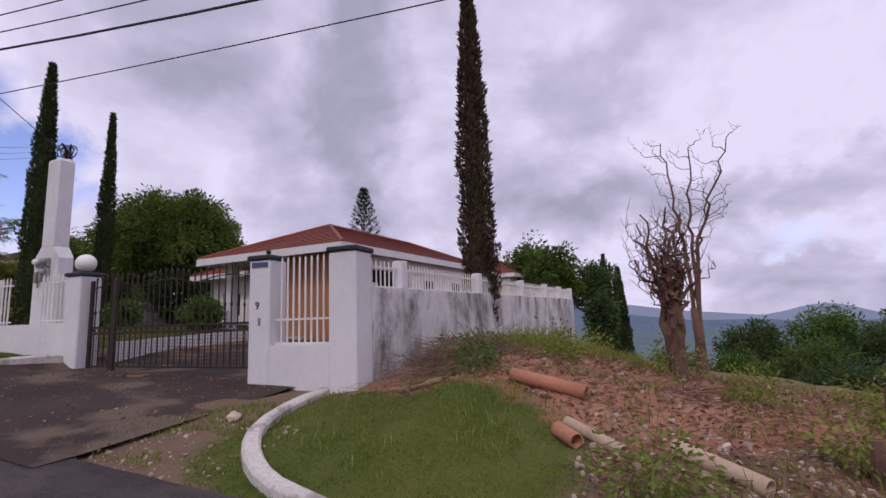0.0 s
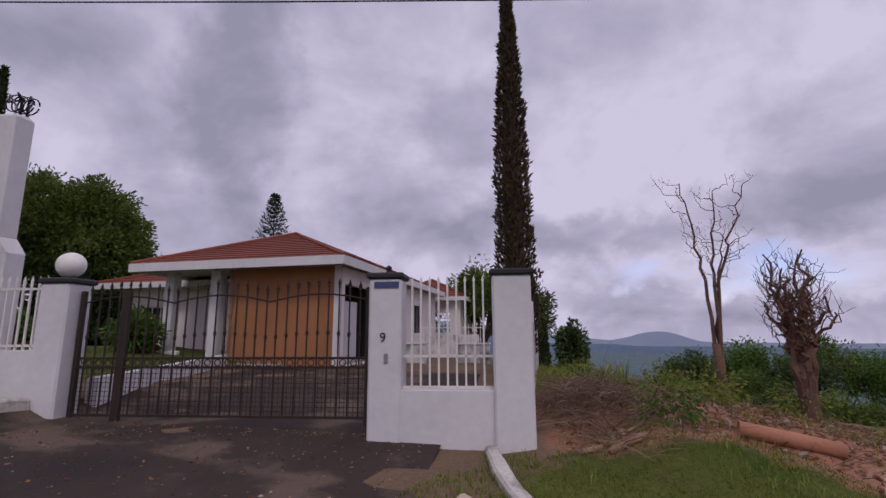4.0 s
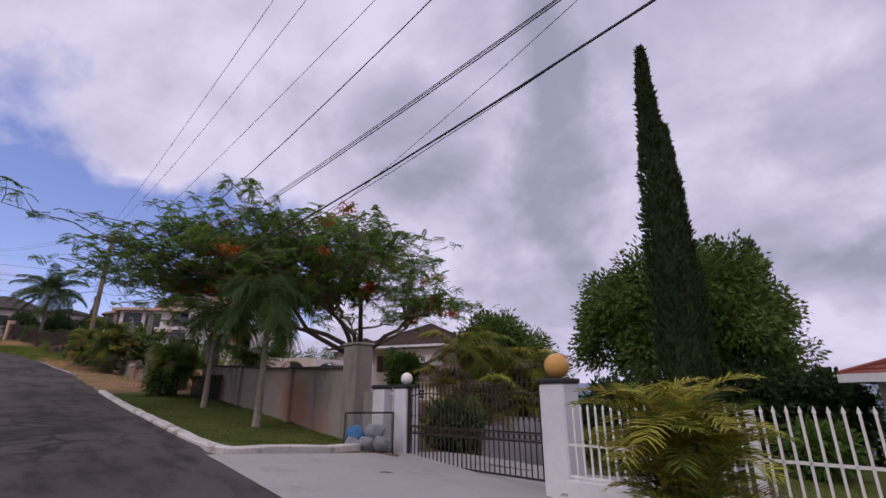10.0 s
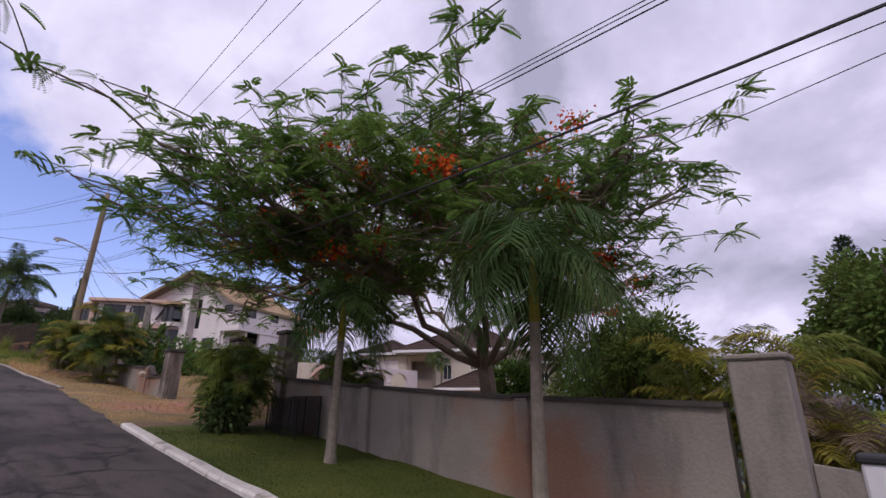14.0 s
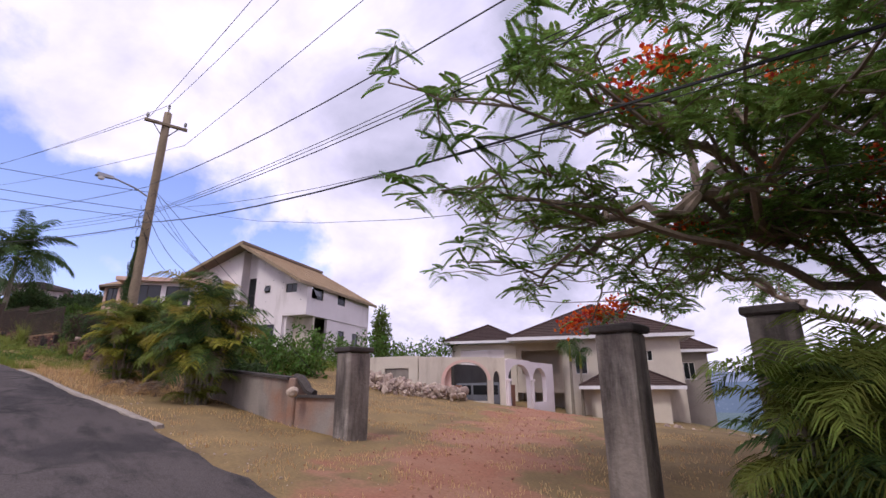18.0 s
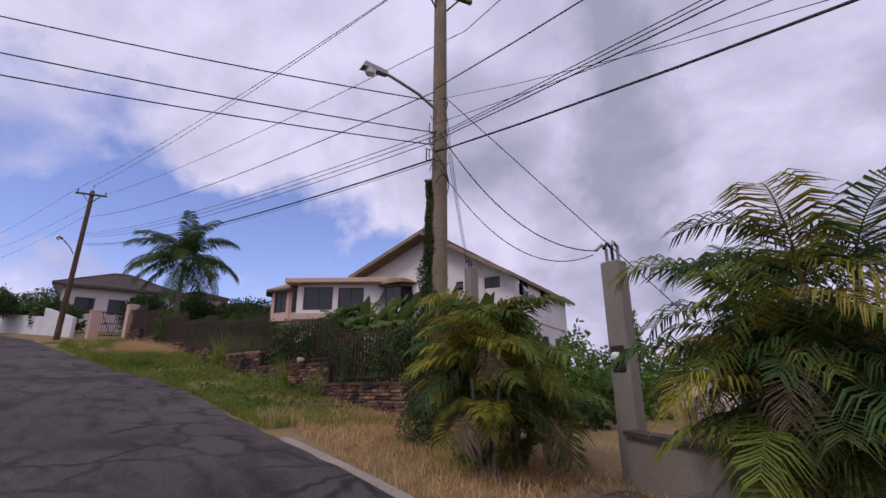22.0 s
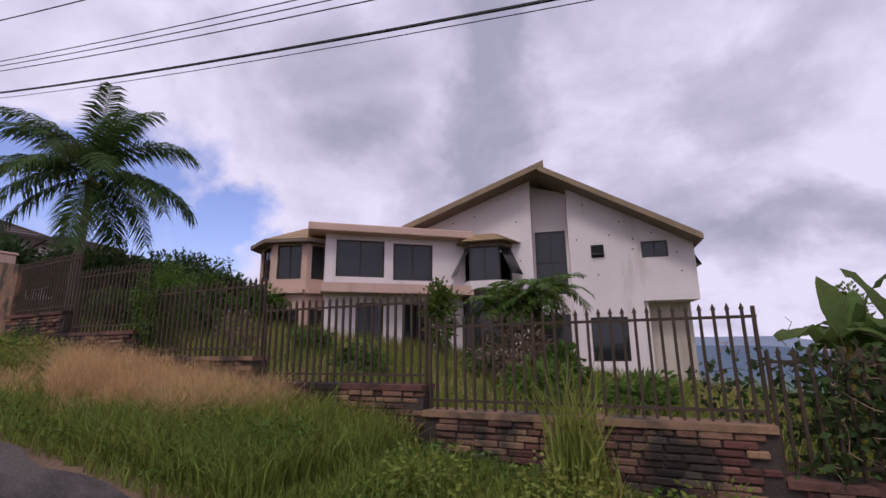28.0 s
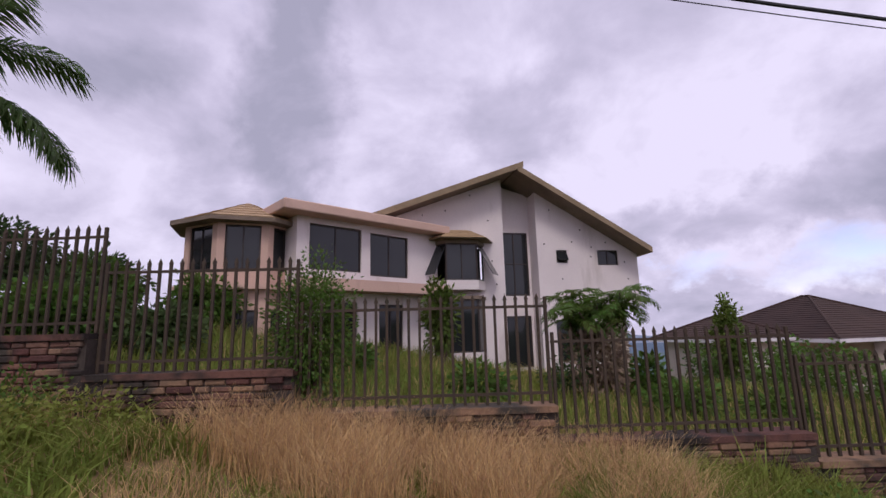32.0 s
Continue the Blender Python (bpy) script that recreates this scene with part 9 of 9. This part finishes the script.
# Crumbs and dry leaves swept against the gate and along the driveway.
k = 900
lx, ly = -10.0 + 5.2 * rng.random(k), 6.3 - 3.4 * rng.random(k) ** 1.6
lb = np.stack([lx, ly, ground_z(lx, ly) + 0.036], 1)
tagged(cloud_ob("leaf_litter", leaf_quads(lb, rng.normal(size=(k, 3)) * np.array([1, 1, 0.12]), 0.02 + 0.04 * rng.random(k), 0.012), 4, LITTER), "dry leaves and crumbs scattered over the driveway", "leaf litter", kind="stuff")

# Grass: blades as thin bent triangles.
def blades(name, n, pick, height, spread, mat, label, width=0.006, lean=0.35):
    xy = pick(n)
    z = surface_z(xy[:, 0], xy[:, 1]) - 0.005
    base = np.c_[xy, z]
    h = height * (0.5 + 0.8 * rng.random(len(base)))[:, None]
    d = rng.normal(size=(len(base), 2)) * lean
    a = rng.random(len(base)) * math.pi
    s = np.stack([np.cos(a), np.sin(a), 0 * a], 1) * width
    mid = base + np.c_[d * 0.35, np.ones(len(base))] * h * 0.55
    tip = base + np.c_[d, np.ones(len(base)) * 0.95] * h
    v = np.stack([base - s, base + s, mid + s * 0.8, mid - s * 0.8, mid - s * 0.8, mid + s * 0.8, tip + s * 0.1, tip - s * 0.1], 1)
    return tagged(cloud_ob(name, v, 4, mat), label, "grass", kind="stuff")


def rect(x0, x1, y0, y1, keep=None):
    def pick(n):
        p = np.c_[x0 + (x1 - x0) * rng.random(n), y0 + (y1 - y0) * rng.random(n)]
        if keep is not None:
            p = p[keep(p[:, 0], p[:, 1])]
        return p
    return pick


def clumpy(x, y, f=0.9, cut=0.0):
    return np.array([noise.noise(Vector((a * f, b * f, 7))) > cut for a, b in zip(x, y)])


blades("lawn", 26000, rect(-20.3, -10.5, 3.4, 6.2, lambda x, y: x < lawn_edge(y) - 0.12), 0.03, 0, GRASS, "short green lawn grass", 0.004)
blades("lawn", 24000, rect(-37.6, -25.8, 3.25, 6.6), 0.035, 0, GRASS, "short dark green verge grass", 0.004)
blades("lawn", 34000, rect(-3.9, 0.3, 3.1, 6.2, lambda x, y: (np.hypot((x + 2.2) / 1.75, (y - 4.4) / 1.5) < 1.15) & (clumpy(x, y, 1.7, -0.22) | (rng.random(len(x)) < 0.25))), 0.03, 0, GRASS_FRESH, "short green lawn inside a curved kerb", 0.004)
blades("weeds", 11000, rect(-3.4, 6, 3.4, 13, lambda x, y: clumpy(x, y, 1.0, 0.04)), 0.13, 0, WEED, "weeds among the rubble")
blades("weeds", 5200, rect(-6.3, -3.6, 3.2, 5.9, lambda x, y: (y - 3.2 > (x + 6.3) * -0.3) & clumpy(x, y, 1.2, -0.1) & (x > -4.2 - (5.9 - y) * 0.55)), 0.07, 0, WEED, "weeds in the gravel beside a driveway")
blades("weeds", 7000, rect(-3.2, 0.6, 8.2, 14, lambda x, y: clumpy(x, y, 1.3, -0.02)), 0.24, 0, WEED, "green weeds along the crest of the rubble", 0.006, 0.5)
blades("weeds", 2200, rect(-3.4, -1.4, 9, 20, lambda x, y: clumpy(x, y, 0.6, -0.2)), 0.45, 0, WEED, "tall weeds along a stained wall", 0.012)
blades("dry_grass", 24000, rect(-57, -38.3, 2.9, 14, lambda x, y: (y > edge_y(x) + 0.15) & clumpy(x, y, 1.1, 0.0)), 0.07, 0, STRAW, "thin trodden dry grass")
blades("dry_grass", 5000, rect(-57, -50, 2.4, 5.2, lambda x, y: (y > edge_y(x) + 0.2)), 0.16, 0, STRAW, "dry grass on the verge", 0.006, 0.5)
blades("grass", 70000, rect(-71.5, -55.5, -1.5, 4.6, lambda x, y: (y > edge_y(x) + 0.1) & (y < bound_y(x) - 0.55)), 0.17, 0, WEED, "lush uncut green grass on the verge", 0.007, 0.4)
blades("grass", 9000, rect(-71, -60, -1.5, 4.0, lambda x, y: (y > edge_y(x) + 0.3) & (y < bound_y(x) - 0.9) & clumpy(x, y, 0.6, 0.1)), 0.36, 0, WEED, "tufts of taller green grass on the verge", 0.007, 0.4)
blades("dry_grass", 5000, rect(-59.5, -54.5, 3.4, 5.0, lambda x, y: (y < bound_y(x) - 0.2) & clumpy(x, y, 0.7, -0.1)), 0.16, 0, STRAW, "dry brown grass below a stone wall", 0.004, 0.5)
blades("dry_grass", 16000, rect(-64, -55.5, 0.8, 5.0, lambda x, y: (y > edge_y(x) + 0.2) & (y < bound_y(x) - 0.5) & clumpy(x, y, 0.8, 0.12)), 0.24, 0, STRAW, "yellowed grass among the green of the verge", 0.004, 0.45)
blades("dry_grass", 14000, rect(-75.5, -67.0, -2.2, 2.3, lambda x, y: (y > edge_y(x) + 0.7) & (y < bound_y(x) - 0.2) & clumpy(x, y, 1.3, 0.0)), 0.34, 0, STRAW, "shorter dry grass round the tall stand", 0.0032, 0.5)
blades("tall_dry_grass", 52000, rect(-75.6, -67.9, -1.6, 2.3, lambda x, y: (y > edge_y(x) + 1.1) & (y < bound_y(x) - 0.2) & (y > -0.5 - 0.3 * (x + 69)) & (x > -72.4 - 0.9 * (0.9 - y)) & clumpy(x, y, 1.6, -0.3)), 0.56, 0, STRAW, "tall waving dry grass before a stone wall", 0.0032, 0.4)
blades("weeds", 6000, rect(-76.5, -72.2, -2.6, 1.0, lambda x, y: (y > edge_y(x) + 0.5) & (y < bound_y(x) - 0.15) & clumpy(x, y, 1.4, -0.05)), 0.3, 0, WEED, "yellow-green weeds below the stone wall", 0.012, 0.6)
blades("grass", 16000, rect(-78, -68, -3.2, 1.2, lambda x, y: (y > edge_y(x) + 0.15) & (y < bound_y(x) - 0.2) & clumpy(x, y, 0.6, -0.25)), 0.15, 0, WEED, "green grass along the road edge", 0.007, 0.4)
blades("grass", 9000, rect(-69.0, -66.2, -0.2, 2.6, lambda x, y: (y > edge_y(x) + 0.3) & (y < bound_y(x) - 0.15)), 0.4, 0, WEED, "green grass against the foot of a stone wall", 0.008, 0.4)
blades("dry_grass", 9000, rect(-80, -56, 1.5, 14, lambda x, y: (y > bound_y(x) + 0.4) & clumpy(x, y, 0.7, 0.0)), 0.5, 0, STRAW, "yellowed seed stalks in an overgrown yard", 0.006, 0.35)
blades("tall_grass", 30000, rect(-80, -56, 1.5, 14, lambda x, y: (y > bound_y(x) + 0.4)), 0.42, 0, WEED, "overgrown yard grass behind the fence", 0.012, 0.35)
for x, y, n, h in ((-64.35, 2.75, 110, 1.15), (-64.05, 2.65, 60, 0.9), (-60.4, 3.7, 60, 0.8), (-67.2, 1.9, 40, 0.6), (-58.6, 3.9, 60, 0.7)):
    blades("grass_clump", n, lambda k, x=x, y=y: np.c_[x + rng.normal(size=k) * 0.1, y + rng.normal(size=k) * 0.08], h, 0, WEED, "tall clump of reedy grass on the verge", 0.012, 0.22)
blades("yard_grass", 5000, rect(-21.5, -11.6, 7.0, 13), 0.06, 0, GRASS, "lawn in front of the bungalow", 0.008)

# Broad-leaved creeping weeds matted over the verge.
k = 60000
lx, ly = -72.5 + 15.5 * rng.random(k), -1.8 + 7 * rng.random(k)
ok = (ly > edge_y(lx) + 0.25) & (ly < bound_y(lx) - 0.3) & (clumpy(lx, ly, 0.9, -0.12)) & (lx > -69.2 - 1.2 * (0.3 - ly))
lx, ly = lx[ok], ly[ok]
lump = np.array([max(0, noise.noise(Vector((a * 1.1, b * 1.1, 9)))) for a, b in zip(lx, ly)])
lb = np.stack([lx, ly, surface_z(lx, ly) + 0.02 + (0.12 + 0.3 * lump) * rng.random(len(lx))], 1)
tagged(cloud_ob("creeping_weeds", leaf_quads(lb, rng.normal(size=(len(lx), 3)) * np.array([1, 1, 0.5]), 0.045 + 0.04 * rng.random(len(lx)), 0.018), 4, LEAF_HEDGE), "matted broad-leaved weeds over the verge", "weeds", kind="stuff")
t = thing("palm_cuttings", -50.9, 4.3, gz(-50.9, 4.3), "heap of dry brown palm cuttings below a wall", "cuttings")
for i in range(16):
    shared("dry_frond", frond_mesh("small", i % 3, LEAF_DRY), t, rng.normal() * 0.45, rng.normal() * 0.3, 0.06 + 0.15 * rng.random(), 360 * rng.random(), ry=55 + rng.normal() * 12, s=(0.8,) * 3)

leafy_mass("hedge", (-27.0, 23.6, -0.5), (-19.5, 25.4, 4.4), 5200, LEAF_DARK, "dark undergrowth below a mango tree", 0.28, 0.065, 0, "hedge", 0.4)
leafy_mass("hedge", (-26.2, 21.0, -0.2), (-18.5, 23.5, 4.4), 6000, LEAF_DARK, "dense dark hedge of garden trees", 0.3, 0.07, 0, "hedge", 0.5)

# Stone blocks of the fence wall, each set a little proud of the dark joints.
block_meshes = []
for k in range(6):
    w, h = 0.13 + 0.035 * k, 0.066 + 0.008 * (k % 3)
    block_meshes.append((w, with_mat(Geo().box(0, w - 0.014, -0.016 - 0.014 * (k % 3), 0.06, 0, h - 0.01, bevel=0.013).mesh("block"), BRICK)))
for k in range(7):
    wall_ob = bpy.data.objects[f"wall_stone_{k + 1}"]
    (xa, ya, _, _), (xb, yb, _, _) = STEPS[k], STEPS[k + 1]
    zt = STEPS[k][2]
    length = math.hypot(xa - xb, ya - yb)
    ang = math.degrees(math.atan2(ya - yb, xa - xb))
    d = Vector((xa - xb, ya - yb)).normalized()
    nrm = Vector((d.y, -d.x))
    z = zt - 0.05
    row = 0
    while z > min(gz(xa, ya), gz(xb, yb)) - 0.25 and row < 14:
        z -= 0.076
        u = -0.12 * rng.random()
        while u < length - 0.05:
            w, me = block_meshes[int(rng.integers(6))]
            if u >= 0 and u + w <= length + 0.02 and z > gz(xb + d.x * u, yb + d.y * u) - 0.2:
                p = Vector((xb, yb)) + d * u + nrm * 0.15
                shared("block", me, wall_ob, p.x, p.y, z, ang)
            u += w
        row += 1
